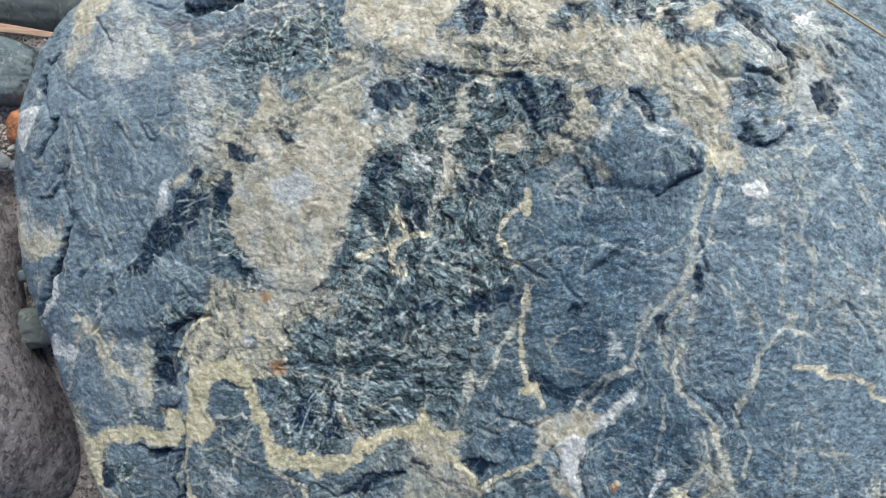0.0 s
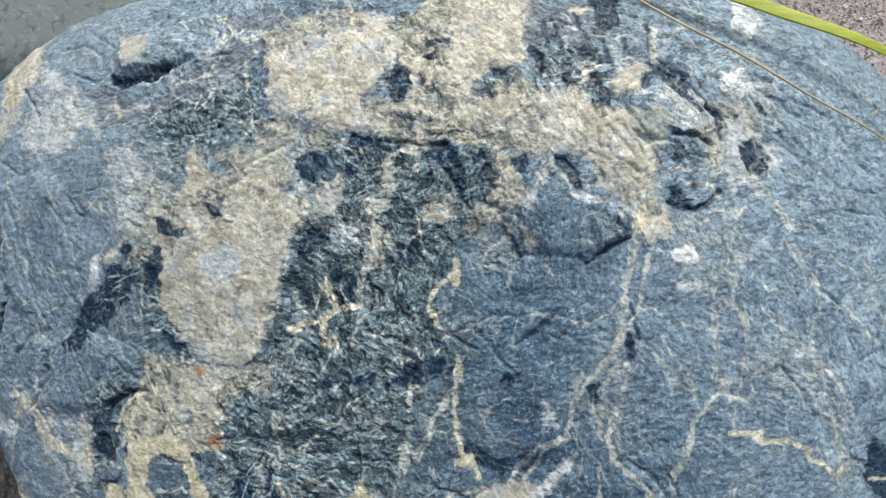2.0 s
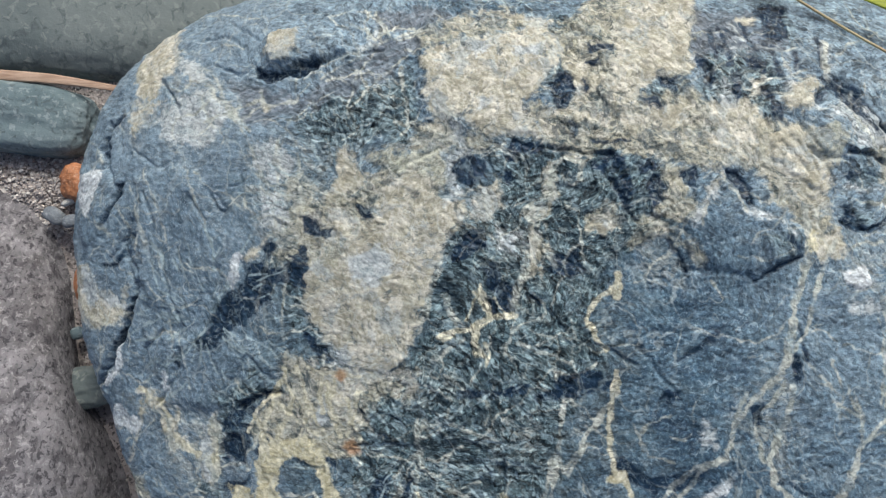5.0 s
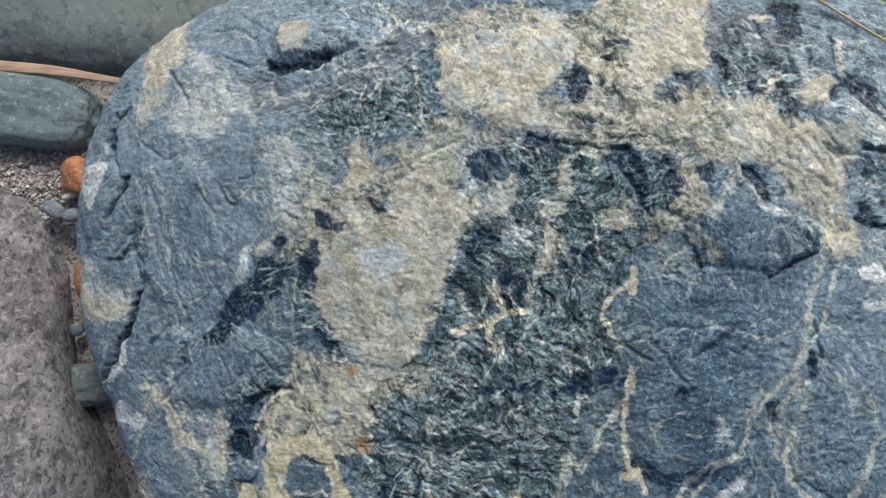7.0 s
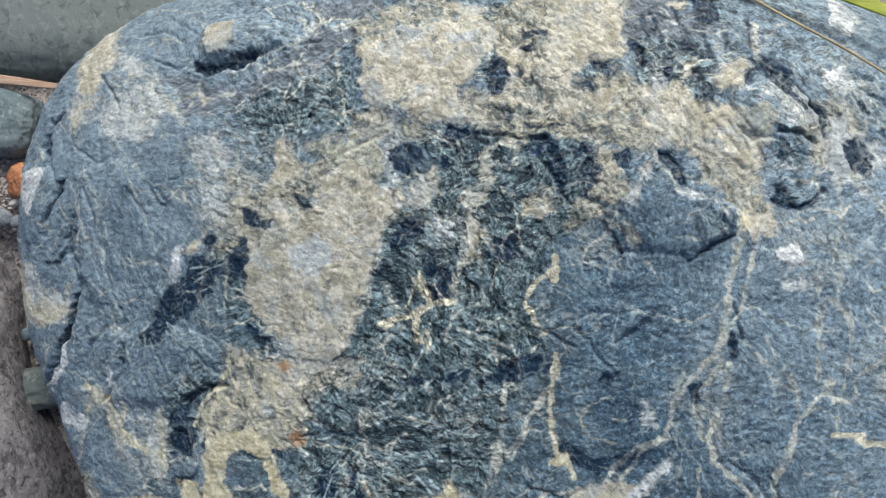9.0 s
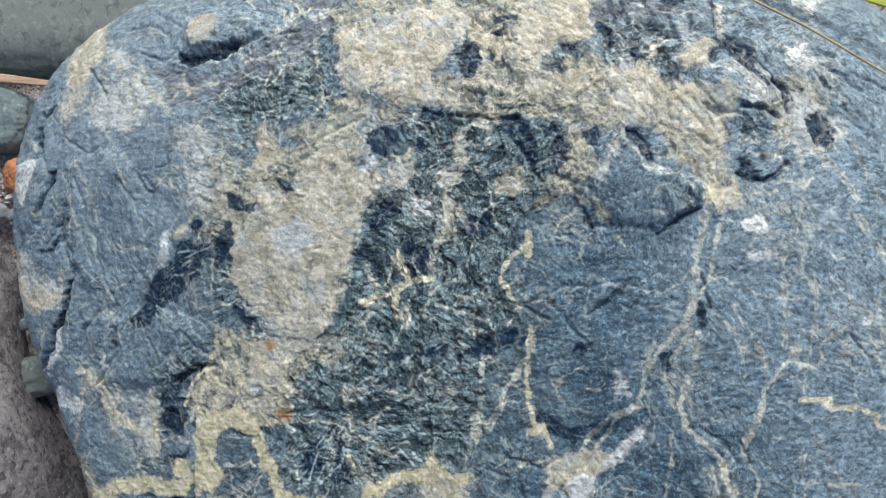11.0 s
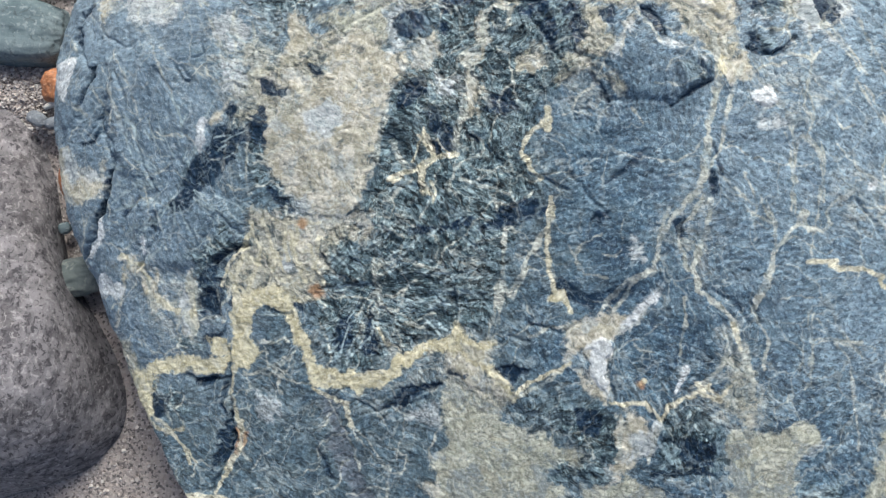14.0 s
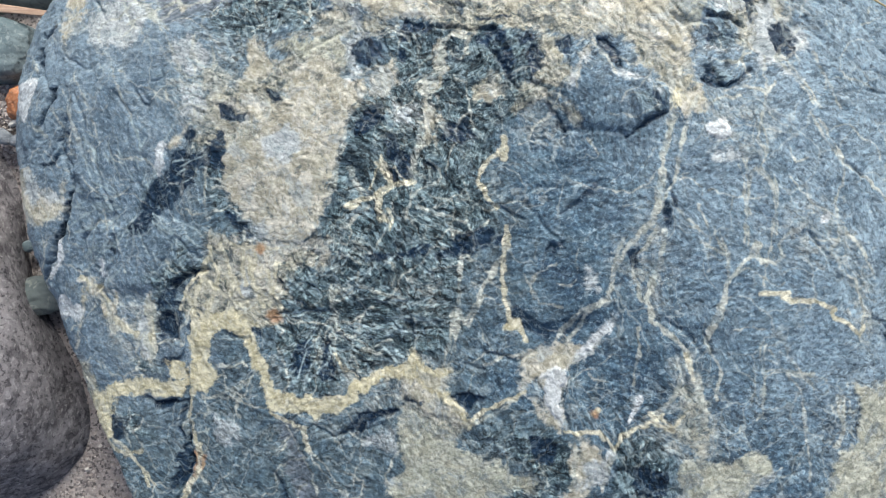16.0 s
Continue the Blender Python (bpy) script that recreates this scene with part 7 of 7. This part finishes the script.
vein("cream", [(-170.1, -130.5), (-165.4, -143.3), (-170.6, -148.4)], 1.6)
vein("cream", [(-169.4, -131.1), (-152.1, -135.2), (-140.8, -121.5)], 1.6)
vein("cream", [(-88.0, -107.9), (-81.6, -114.5), (-75.0, -115.6), (-66.6, -110.0)], 1.5)
vein("cream", [(-66.6, -108.3), (-66.9, -117.8), (-58.9, -124.0)], 1.5)
vein("cream", [(120.3, -86.4), (119.0, -106.7), (118.3, -120.4)], 1.8)
vein("cream", [(148.8, -109.6), (144.6, -125.0), (130.5, -138.3), (124.3, -142.6)], 2)
vein("gold", [(127.9, -139.2), (131.0, -146.0), (141.7, -151.3)], 2.6)
vein("cream", [(197.4, -96.3), (196.3, -113.2), (195.5, -127.9), (195.9, -138.9), (192.4, -144.0)], 1.3)
vein("cream", [(196.3, -113.2), (211.4, -112.5), (227.4, -121.9)], 1.2)
vein("cream", [(199.5, -100.3), (209.7, -114.9), (221.1, -129.2), (224.8, -150.2)], 1.2)
vein("cream", [(246.4, -129.4), (249.6, -143.5), (242.8, -161.9)], 2)

# ---------------------------------------------------------------- relief of the skin
def inside_of(kind, soft):
    return np.clip(fields[kind] / soft * 0.5 + 0.5, 0, 1)


FANS = [(-76.0, -73.8, 95), (-212.3, -0.2, 62), (-120.9, 78.4, 75)]  # centres of the sprays and their reach, in millimetres
# countless small veins wander through the restless part of the rock
dice = random.Random(7)
for _ in range(380):
    x, y, a = dice.uniform(-300, 280), dice.uniform(-230, 200), dice.uniform(0, 6.3)
    calm = x > 40 and y < 60
    if calm and dice.random() < 0.6:
        continue
    steps, line = dice.randint(4, 13), []
    for _ in range(steps):
        line.append((round(x, 1), round(y, 1)))
        a += dice.gauss(0, 0.45)
        x, y = x + 4.5 * math.cos(a), y + 4.5 * math.sin(a)
    vein("cream", line, dice.choice((0.5, 0.7, 0.9, 1.3)) if not calm else 0.6)
# slender pale needles in the sprays
for cx, cy, reach in FANS:
    for _ in range(70):
        a, near_end = dice.uniform(0, 6.3), dice.uniform(10, reach * 0.75)
        far_end = near_end + dice.uniform(5, 22)
        bend = dice.gauss(0, 0.12)
        line = [(cx + q * math.cos(a + bend * (q - near_end) / 20), cy + q * math.sin(a + bend * (q - near_end) / 20)) for q in (near_end, (near_end + far_end) / 2, far_end)]
        vein("needle", line, dice.choice((0.7, 0.9, 1.1)), wild=0.25)
# tan fringes break up into mottled ground
fields["mottle"] = np.maximum(fields["mottle"], np.clip(np.minimum(fields["tan"], fields["ochre"] + 4) - 1.0, FAR, 12))
# pale: lighter rock to the upper right and left, part mineral, part painted sky sheen
pale = np.clip((mm_x * 0.75 + mm_y * 0.45 - 60 + 40 * fractal(mm_x / 90, mm_y / 90, 3, 51)) / 90, 0, 1)
busy = np.clip((70 - mm_x) / 60, 0, 1)
busy = np.maximum(busy, np.clip((mm_y - 55) / 40, 0, 1) * np.clip((260 - mm_x) / 70, 0, 1))
busy = np.clip(np.maximum(busy, np.clip((-95 - mm_y) / 40, 0, 1)) + 0.5 * fractal(mm_x / 50, mm_y / 50, 3, 53), 0.2, 1)
teal = np.clip((-120 - mm_y + 20 * fractal(mm_x / 50, mm_y / 50, 3, 55)) / 40, 0, 1) * np.clip((110 - mm_x) / 60, 0, 1)
foliated = np.clip((-mm_x - 150 + 30 * fractal(mm_x / 60, mm_y / 60, 3, 52)) / 40, 0, 1) * np.clip((mm_y + 185) / 70, 0, 1)
west = np.clip((60 - mm_x + 45 * fractal(mm_x / 45, mm_y / 45, 3, 56)) / 40, 0, 1) * np.clip((125 - mm_y) / 40, 0, 1)
teal = np.maximum(teal, 0.9 * west * (1 - foliated))
pale = np.maximum(pale, 0.9 * np.clip((mm_y - 60) / 60, 0, 1) * np.clip((-mm_x - 40 + 40 * fractal(mm_x / 50, mm_y / 50, 3, 54)) / 60, 0, 1))
pale = np.maximum(pale, np.clip((mm_x - 120) / 50, 0, 1) * np.clip((mm_y - 30) / 50, 0, 1))
busy = busy * (1 - 0.75 * foliated) * (1 - 0.2 * np.clip((-150 - mm_y) / 30, 0, 1))
# sprays of needles: way out from the nearest centre, and way round it
fan, fan_out, fan_x, fan_y = (np.zeros(len(px)) for _ in range(4))
for cx, cy, reach in FANS:
    far = np.hypot(mm_x - cx, mm_y - cy)
    w = np.clip(1.6 * (1 - far / reach), 0, 1) * np.clip(far / 8, 0, 1)
    wins = w > fan
    fan[wins], fan_out[wins] = w[wins], far[wins] / 1000
    fan_x[wins], fan_y[wins] = ((mm_x - cx) / (far + 0.1))[wins], ((mm_y - cy) / (far + 0.1))[wins]
f_blade, f_tan, f_mot, f_blk = inside_of("blade", 5), np.maximum(inside_of("tan", 2), inside_of("ash", 2)), inside_of("mottle", 5), inside_of("black", 1.5)
craggy = np.clip(0.4 + 0.35 * f_mot * np.clip((mm_y - 20) / 40, -0.7, 1) + 0.7 * f_blade - 0.15 * foliated + 0.55 * np.clip((mm_y - 90) / 60, 0, 1), 0, 1.2)
craggy *= 1 - 0.7 * np.maximum(f_tan, inside_of("ochre", 2))
relief = 2.4 * fractal(mm_x / 60, mm_y / 60, 3, 11)
relief += craggy * (2.5 * (0.3 - np.abs(fractal(wx / 26, wy / 26, 4, 12, 0.55))) + 0.7 * fractal(wx / 9, wy / 9, 4, 21, 0.6))
ridged = 1 - 2 * np.abs(fractal(wx / 16 + wy / 22, wy / 7 - wx / 15, 4, 13))
relief += f_blade * 0.5 * (ridged - 0.5)
split = 0.3 - np.abs(fractal((wx * 0.95 + wy * 0.32) / 11, (wy * 0.95 - wx * 0.32) / 55, 4, 22, 0.6))
relief += foliated * 1.0 * split
relief -= inside_of("silk", 4) * 1.5
flow_x, flow_y = wx * 0.82 - wy * 0.57, wx * 0.57 + wy * 0.82
relief += f_mot * (0.3 + 0.35 * np.clip((mm_y - 20) / 40, 0, 1)) * fractal(flow_x / 16, flow_y / 6, 4, 14, 0.5)
relief += f_tan * (0.4 * fractal(wx / 9, wy / 9, 3, 15, 0.5) + 0.4 * np.minimum(0, fractal(wx / 2.4, wy / 2.4, 2, 16)))
along, across = wx * 0.8 + wy * 0.6, wy * 0.8 - wx * 0.6
chip_a, tone_a = chips(along / 7, across / 13, 71)
chip_b, tone_b = chips(wx / 3.2 + wy / 12, wy / 5.0, 72)
hackly = np.clip(0.25 * busy + 0.6 * f_blade + (0.2 + 0.25 * np.clip((mm_y - 40) / 30, 0, 1)) * f_mot, 0, 1) * (1 - 0.75 * f_tan)
relief += hackly * (1.0 * chip_a + 0.45 * chip_b)
chip = np.clip(0.5 * tone_a + 0.5 * tone_b, 0, 1)
chip = np.clip((chip - 0.5) * 1.5 + 0.5, 0, 1)
clots = fractal(along / 13, across / 9, 2, 81, 0.45)
relief += (0.9 * f_mot * (1 - f_tan) + 0.5 * inside_of("tan", 2) + 0.5 * inside_of("ochre", 2)) * clots
relief += -0.5 * f_blk + 0.35 * fractal(mm_x / 3.0, mm_y / 3.0, 2, 18)
creases = np.minimum(0, np.abs(fractal(wx / 30, wy / 30, 4, 61, 0.55)) - 0.05) * 22
relief += (1 - busy) * (1.1 * fractal(wx / 15, wy / 15, 4, 62, 0.55) + creases * np.clip(2 * fractal(mm_x / 45, mm_y / 45, 2, 63), 0, 1))
relief += rise_mm
flank = np.clip((0.35 - lift) / 0.3, 0, 1)
relief += flank * 3.0 * fractal(np.cos(phi) * 9 + pz * 12, np.sin(phi) * 9 - pz * 25, 3, 19)

grid = skin.reshape(N + 1, N + 1, 3)
du, dv = np.gradient(grid, axis=1), np.gradient(grid, axis=0)
nrm = np.cross(du, dv)
nrm /= np.linalg.norm(nrm, axis=2, keepdims=True) + 1e-12
skin = skin + nrm.reshape(-1, 3) * (relief / 1000)[:, None]


def sheet_mesh(name, verts, faces, material, masks=None):
    me = bpy.data.meshes.new(name)
    me.vertices.add(len(verts))
    me.vertices.foreach_set("co", np.ascontiguousarray(verts, np.float32).ravel())
    me.loops.add(faces.size)
    me.polygons.add(len(faces))
    me.loops.foreach_set("vertex_index", faces.astype(np.int32).ravel())
    me.polygons.foreach_set("loop_start", np.arange(0, faces.size, faces.shape[1], dtype=np.int32))
    me.polygons.foreach_set("use_smooth", np.ones(len(faces), bool))
    me.update(calc_edges=True)
    me.materials.append(material)
    for key, values in (masks or {}).items():
        me.attributes.new(key, "FLOAT", "POINT").data.foreach_set("value", values.astype(np.float32))
    return me


idx = np.arange((N + 1) ** 2).reshape(N + 1, N + 1)
quads = np.stack([idx[:-1, :-1], idx[:-1, 1:], idx[1:, 1:], idx[1:, :-1]], 2).reshape(-1, 4)
masks = {kind: fields[kind] for kind in KINDS if kind not in ("crack", "lump")} | {"pale": pale, "foliated": foliated, "busy": busy, "chip": chip, "teal": teal, "fan": fan, "fan_out": fan_out, "fan_x": fan_x, "fan_y": fan_y}
face_body = region[quads[:, 0]]
face_body[(region[quads[:, 2]] != face_body)] = 0
sizes = np.bincount(face_body, minlength=len(bodies))
face_body[sizes[face_body] < 60] = 0


def piece_mesh(name, faces):
    used, inverse = np.unique(faces, return_inverse=True)
    return sheet_mesh(name, skin[used], inverse.reshape(faces.shape), ROCK, {key: v[used] for key, v in masks.items()})


def largest_piece(faces):
    """The biggest connected run of the skin's cells among the given ones."""
    left, best = set(faces.tolist()), []
    while left:
        stack, run = [left.pop()], []
        while stack:
            f = stack.pop()
            run.append(f)
            for n in (f - 1, f + 1, f - N, f + N):
                if n in left:
                    left.remove(n)
                    stack.append(n)
        best = max(best, run, key=len)
    return np.array(best, int)


order = np.argsort(face_body, kind="stable")
ends = np.searchsorted(face_body[order], np.arange(len(bodies) + 1))
pieces = []
for body in range(1, len(bodies)):
    mine = largest_piece(order[ends[body] : ends[body + 1]])
    if len(mine) >= 60:
        pieces.append((bodies[body], mine))
rest = np.ones(len(quads), bool)
rest[np.concatenate([mine for _, mine in pieces])] = False
boulder = new("boulder", piece_mesh("boulder", quads[rest]))
tagged(boulder, "large rounded blue-grey serpentine boulder with cream and ochre veins", "boulder")
for kind, mine in pieces:
    name, label = PART_NAMES[kind]
    body_ob = new(name, piece_mesh(name, quads[mine]))
    body_ob.parent = boulder
    tagged(body_ob, label)


# ---------------------------------------------------------------- ground
def ground_height(x, y):
    return -0.013 + 0.06 * np.clip(y, -2, 2) + 0.004 * fractal(x * 7, y * 7, 3, 41) + 0.0018 * fractal(x * 60, y * 60, 3, 42) + 0.015 * np.exp(-(((x + 0.42) / 0.09) ** 2) - ((y - 0.098) / 0.032) ** 2)


u = np.linspace(-1, 1, 421)
warp = 0.75 * np.sinh(5.2 * u) / math.sinh(5.2) * 80
gx, gy = np.meshgrid(warp - 0.3, warp)
gz = ground_height(gx, gy)
gi = np.arange(gx.size).reshape(gx.shape)
gq = np.stack([gi[:-1, :-1], gi[:-1, 1:], gi[1:, 1:], gi[1:, :-1]], 2).reshape(-1, 4)
ground = new("ground", sheet_mesh("ground", np.stack([gx.ravel(), gy.ravel(), gz.ravel()], 1), gq, SAND))
tagged(ground, "coarse pinkish-brown beach sand between the stones", "ground", kind="structure")


# ---------------------------------------------------------------- loose stones
def stone(name, place, radii, material, label, turn=0.0, tilt=0.0, seed=1, rough=0.08, square=2.4, detail=5, group="", lean=0.0, hollow=None):
    """A worn stone: a rounded block with soft dents, sunk a little into the sand."""
    bm = bmesh.new()
    bmesh.ops.create_icosphere(bm, subdivisions=detail, radius=1)
    off = Vector((seed * 3.7, seed * 1.9, seed * 5.3))
    for v in bm.verts:
        d = v.co.normalized()
        s = (abs(d.x) ** square + abs(d.y) ** square + abs(d.z) ** square) ** (-1 / square)
        s *= 1 + rough * (noise.fractal(d * 1.3 + off, 1.0, 2.0, 3) + 0.35 * noise.fractal(d * 5 + off, 0.9, 2.1, 4))
        if hollow:
            s *= 1 - 0.25 * math.exp(-((d - Vector(hollow).normalized()).length / 0.45) ** 2)
        v.co = Vector((d.x * radii[0], d.y * radii[1], d.z * radii[2])) * s
    me = bpy.data.meshes.new(name)
    bm.to_mesh(me)
    bm.free()
    me.polygons.foreach_set("use_smooth", np.ones(len(me.polygons), bool))
    me.materials.append(material)
    ob = new(name, me)
    ob.matrix_world = pose(*place, lean, tilt, turn)
    return tagged(ob, label, "pebble" if max(radii) < 0.03 else "stone", group)


stone("granite_stone", (-0.446, -0.060, -0.066), (0.1285, 0.192, 0.125), GRANITE, "pinkish-grey speckled granite stone beside the boulder", 19, -6, 3, 0.025, 3.3, 6, lean=-18, hollow=(1, -0.12, 0.15))
stone("green_stone", (-0.37, 0.305, -0.012), (0.23, 0.122, 0.040), GREENSTONE, "big dark green-grey smooth beach stone", -3, 0, 5, 0.05, 3.2, 6)
stone("teal_stone", (-0.409, 0.152, 0.006), (0.066, 0.0275, 0.025), TEAL, "long flattened teal-grey stone lying on sand", -4, 0, 8, 0.07, 4.2, 6)
stone("orange_pebble", (-0.346, 0.101, 0.013), (0.0165, 0.0165, 0.013), JASPER, "smooth orange jasper pebble in the sand", 35, 0, 11, 0.16, 1.75, 5)
stone("orange_pebble", (-0.336, 0.022, 0.012), (0.009, 0.016, 0.012), JASPER, "small dull orange pebble wedged beside the boulder", 5, 0, 12, 0.06, 2.3, 4)
stone("grey_pebble", (-0.352, 0.071, 0.012), (0.007, 0.005, 0.005), SLATE, "small pale blue-grey pebble on sand", 15, 0, 13, 0.06, 2.4, 4)
stone("grey_pebble", (-0.339, 0.078, 0.012), (0.006, 0.006, 0.006), SLATE, "small dark blue-grey pebble beside the boulder", 60, 0, 14, 0.06, 2.4, 4)
stone("green_pebble", (-0.338, -0.058, 0.000), (0.030, 0.016, 0.012), GREENSTONE, "dark green pebble wedged between the two stones", 10, 0, 15, 0.16, 2.6, 5)

stone("dark_pebble", (-0.347, -0.016, 0.000), (0.0055, 0.005, 0.004), TEAL, "small near-black pebble on the sand beside the boulder", 20, 0, 16, 0.08, 2.3, 4)
stone("grey_pebble", (-0.366, 0.075, 0.011), (0.009, 0.006, 0.005), SLATE, "small flat pale grey pebble against the granite stone", -30, 0, 17, 0.08, 2.4, 4)
stone("pale_chip", (-0.352, 0.087, 0.013), (0.009, 0.0025, 0.0028), PALE_CHIP, "thin whitish chip of shell or stone on sand", 25, 0, 18, 0.06, 2.6, 4)


# coarse grains and chips scattered over the sand
def grain_field():
    rng = np.random.default_rng(5)
    box = np.array([(1, 1, 1), (1, 1, -1), (1, -1, 1), (1, -1, -1), (-1, 1, 1), (-1, 1, -1), (-1, -1, 1), (-1, -1, -1)], float)
    sides = np.array([(0, 2, 3, 1), (4, 5, 7, 6), (0, 1, 5, 4), (2, 6, 7, 3), (0, 4, 6, 2), (1, 3, 7, 5)])
    verts, faces = [], []
    for i in range(12400):
        if i >= 9000:
            x, y = rng.uniform(-0.47, -0.33), rng.uniform(0.055, 0.14)
        elif i < 7000:
            x, y = rng.uniform(-0.46, -0.20), rng.uniform(-0.34, 0.22)
        else:
            x, y = rng.uniform(0.15, 0.55), rng.uniform(0.10, 0.42)
        size = 0.0005 + (0.0012 if i < 9000 else 0.0012) * rng.random() ** (4 if i < 9000 else 2)
        turn = Euler(rng.uniform(0, 6.3, 3)).to_matrix()
        shape = box * (size * rng.uniform(0.6, 1.3, 3)) * rng.uniform(0.45, 1.1, (8, 1))
        z = float(ground_height(np.array(x), np.array(y))) + size * 0.4
        verts.append(shape @ np.array(turn).T + (x, y, z))
        faces.append(sides + 8 * i)
    return np.concatenate(verts), np.concatenate(faces)


def grain_material():
    k = Mat("sand_grains")
    tone = k.n.new("ShaderNodeNewGeometry").outputs["Random Per Island"]
    c = k.mix(k.step(tone, 0.1, 0.5), (0.35, 0.31, 0.29), (0.47, 0.42, 0.39))
    c = k.mix(k.step(tone, 0.6, 0.95), c, (0.58, 0.54, 0.50))
    return k.finish(c, 0.85, k.noise(900, 3), 0.0005, 0.3, 0.2)


gv, gf = grain_field()
grains = new("sand_grains", sheet_mesh("sand_grains", gv, gf, grain_material()))
grains.data.polygons.foreach_set("use_smooth", np.zeros(len(grains.data.polygons), bool))
tagged(grains, "loose coarse grains and chips on the sand", "sand", kind="stuff")


# ---------------------------------------------------------------- straw and grass
def ribbon(name, points, widths, material, thick, flat=True):
    """A curved blade or stick along a line, tapering, folded a little along its middle."""
    p = np.array(points, float)
    s = np.linspace(0, len(p) - 1, 60)
    k = np.clip(s.astype(int), 0, len(p) - 2)
    f = (s - k)[:, None]
    m = np.gradient(p, axis=0)
    line = (2 * f**3 - 3 * f**2 + 1) * p[k] + (f**3 - 2 * f**2 + f) * m[k] + (3 * f**2 - 2 * f**3) * p[k + 1] + (f**3 - f**2) * m[k + 1]
    w = np.interp(s, np.arange(len(widths)) * (len(p) - 1) / (len(widths) - 1), widths)
    along = np.gradient(line, axis=0)
    along /= np.linalg.norm(along, axis=1, keepdims=True)
    side = np.cross(along, (0, 0, 1.0))
    side /= np.linalg.norm(side, axis=1, keepdims=True) + 1e-9
    up = np.cross(side, along)
    ring = 8
    verts, faces = [], []
    for i in range(len(line)):
        for j in range(ring):
            a = 2 * math.pi * j / ring
            c, q = math.cos(a), math.sin(a)
            h = thick * (w[i] / max(widths)) * (q + (0.9 * abs(c) if flat else 0)) / 2
            verts.append(line[i] + side[i] * c * w[i] / 2 + up[i] * (h if flat else q * w[i] / 2))
    for i in range(len(line) - 1):
        for j in range(ring):
            faces.append((i * ring + j, i * ring + (j + 1) % ring, (i + 1) * ring + (j + 1) % ring, (i + 1) * ring + j))
    return new(name, sheet_mesh(name, np.array(verts), np.array(faces), material))


stick = ribbon("driftwood_stick", [(-0.50, 0.190, 0.022), (-0.43, 0.183, 0.022), (-0.37, 0.180, 0.022), (-0.312, 0.174, 0.020)], [0.006, 0.009, 0.008, 0.004], DRIFTWOOD, 0.004)
tagged(stick, "thin bleached brown driftwood stick lying between two stones", "stick")
blade = ribbon("grass_blade", [(0.02, 0.42, 0.02), (0.10, 0.26, 0.155), (0.167, 0.209, 0.172), (0.23, 0.184, 0.172), (0.297, 0.159, 0.169), (0.40, 0.115, 0.14)], [0.006, 0.008, 0.0085, 0.008, 0.006, 0.001], GREEN_BLADE, 0.0015)
tagged(blade, "broad yellow-green grass blade arching over the boulder", "grass blade", "grass over the boulder")
stem = ribbon("grass_blade", [(0.0, 0.40, 0.02), (0.08, 0.236, 0.172), (0.152, 0.178, 0.191), (0.20, 0.150, 0.193), (0.238, 0.126, 0.193), (0.285, 0.098, 0.190), (0.34, 0.055, 0.182)], [0.0015, 0.0015, 0.0015, 0.0014, 0.0011, 0.0005], DRY_STEM, 0.001, False)
tagged(stem, "thin dry straw-coloured grass stem bending over the boulder", "grass blade", "grass over the boulder")
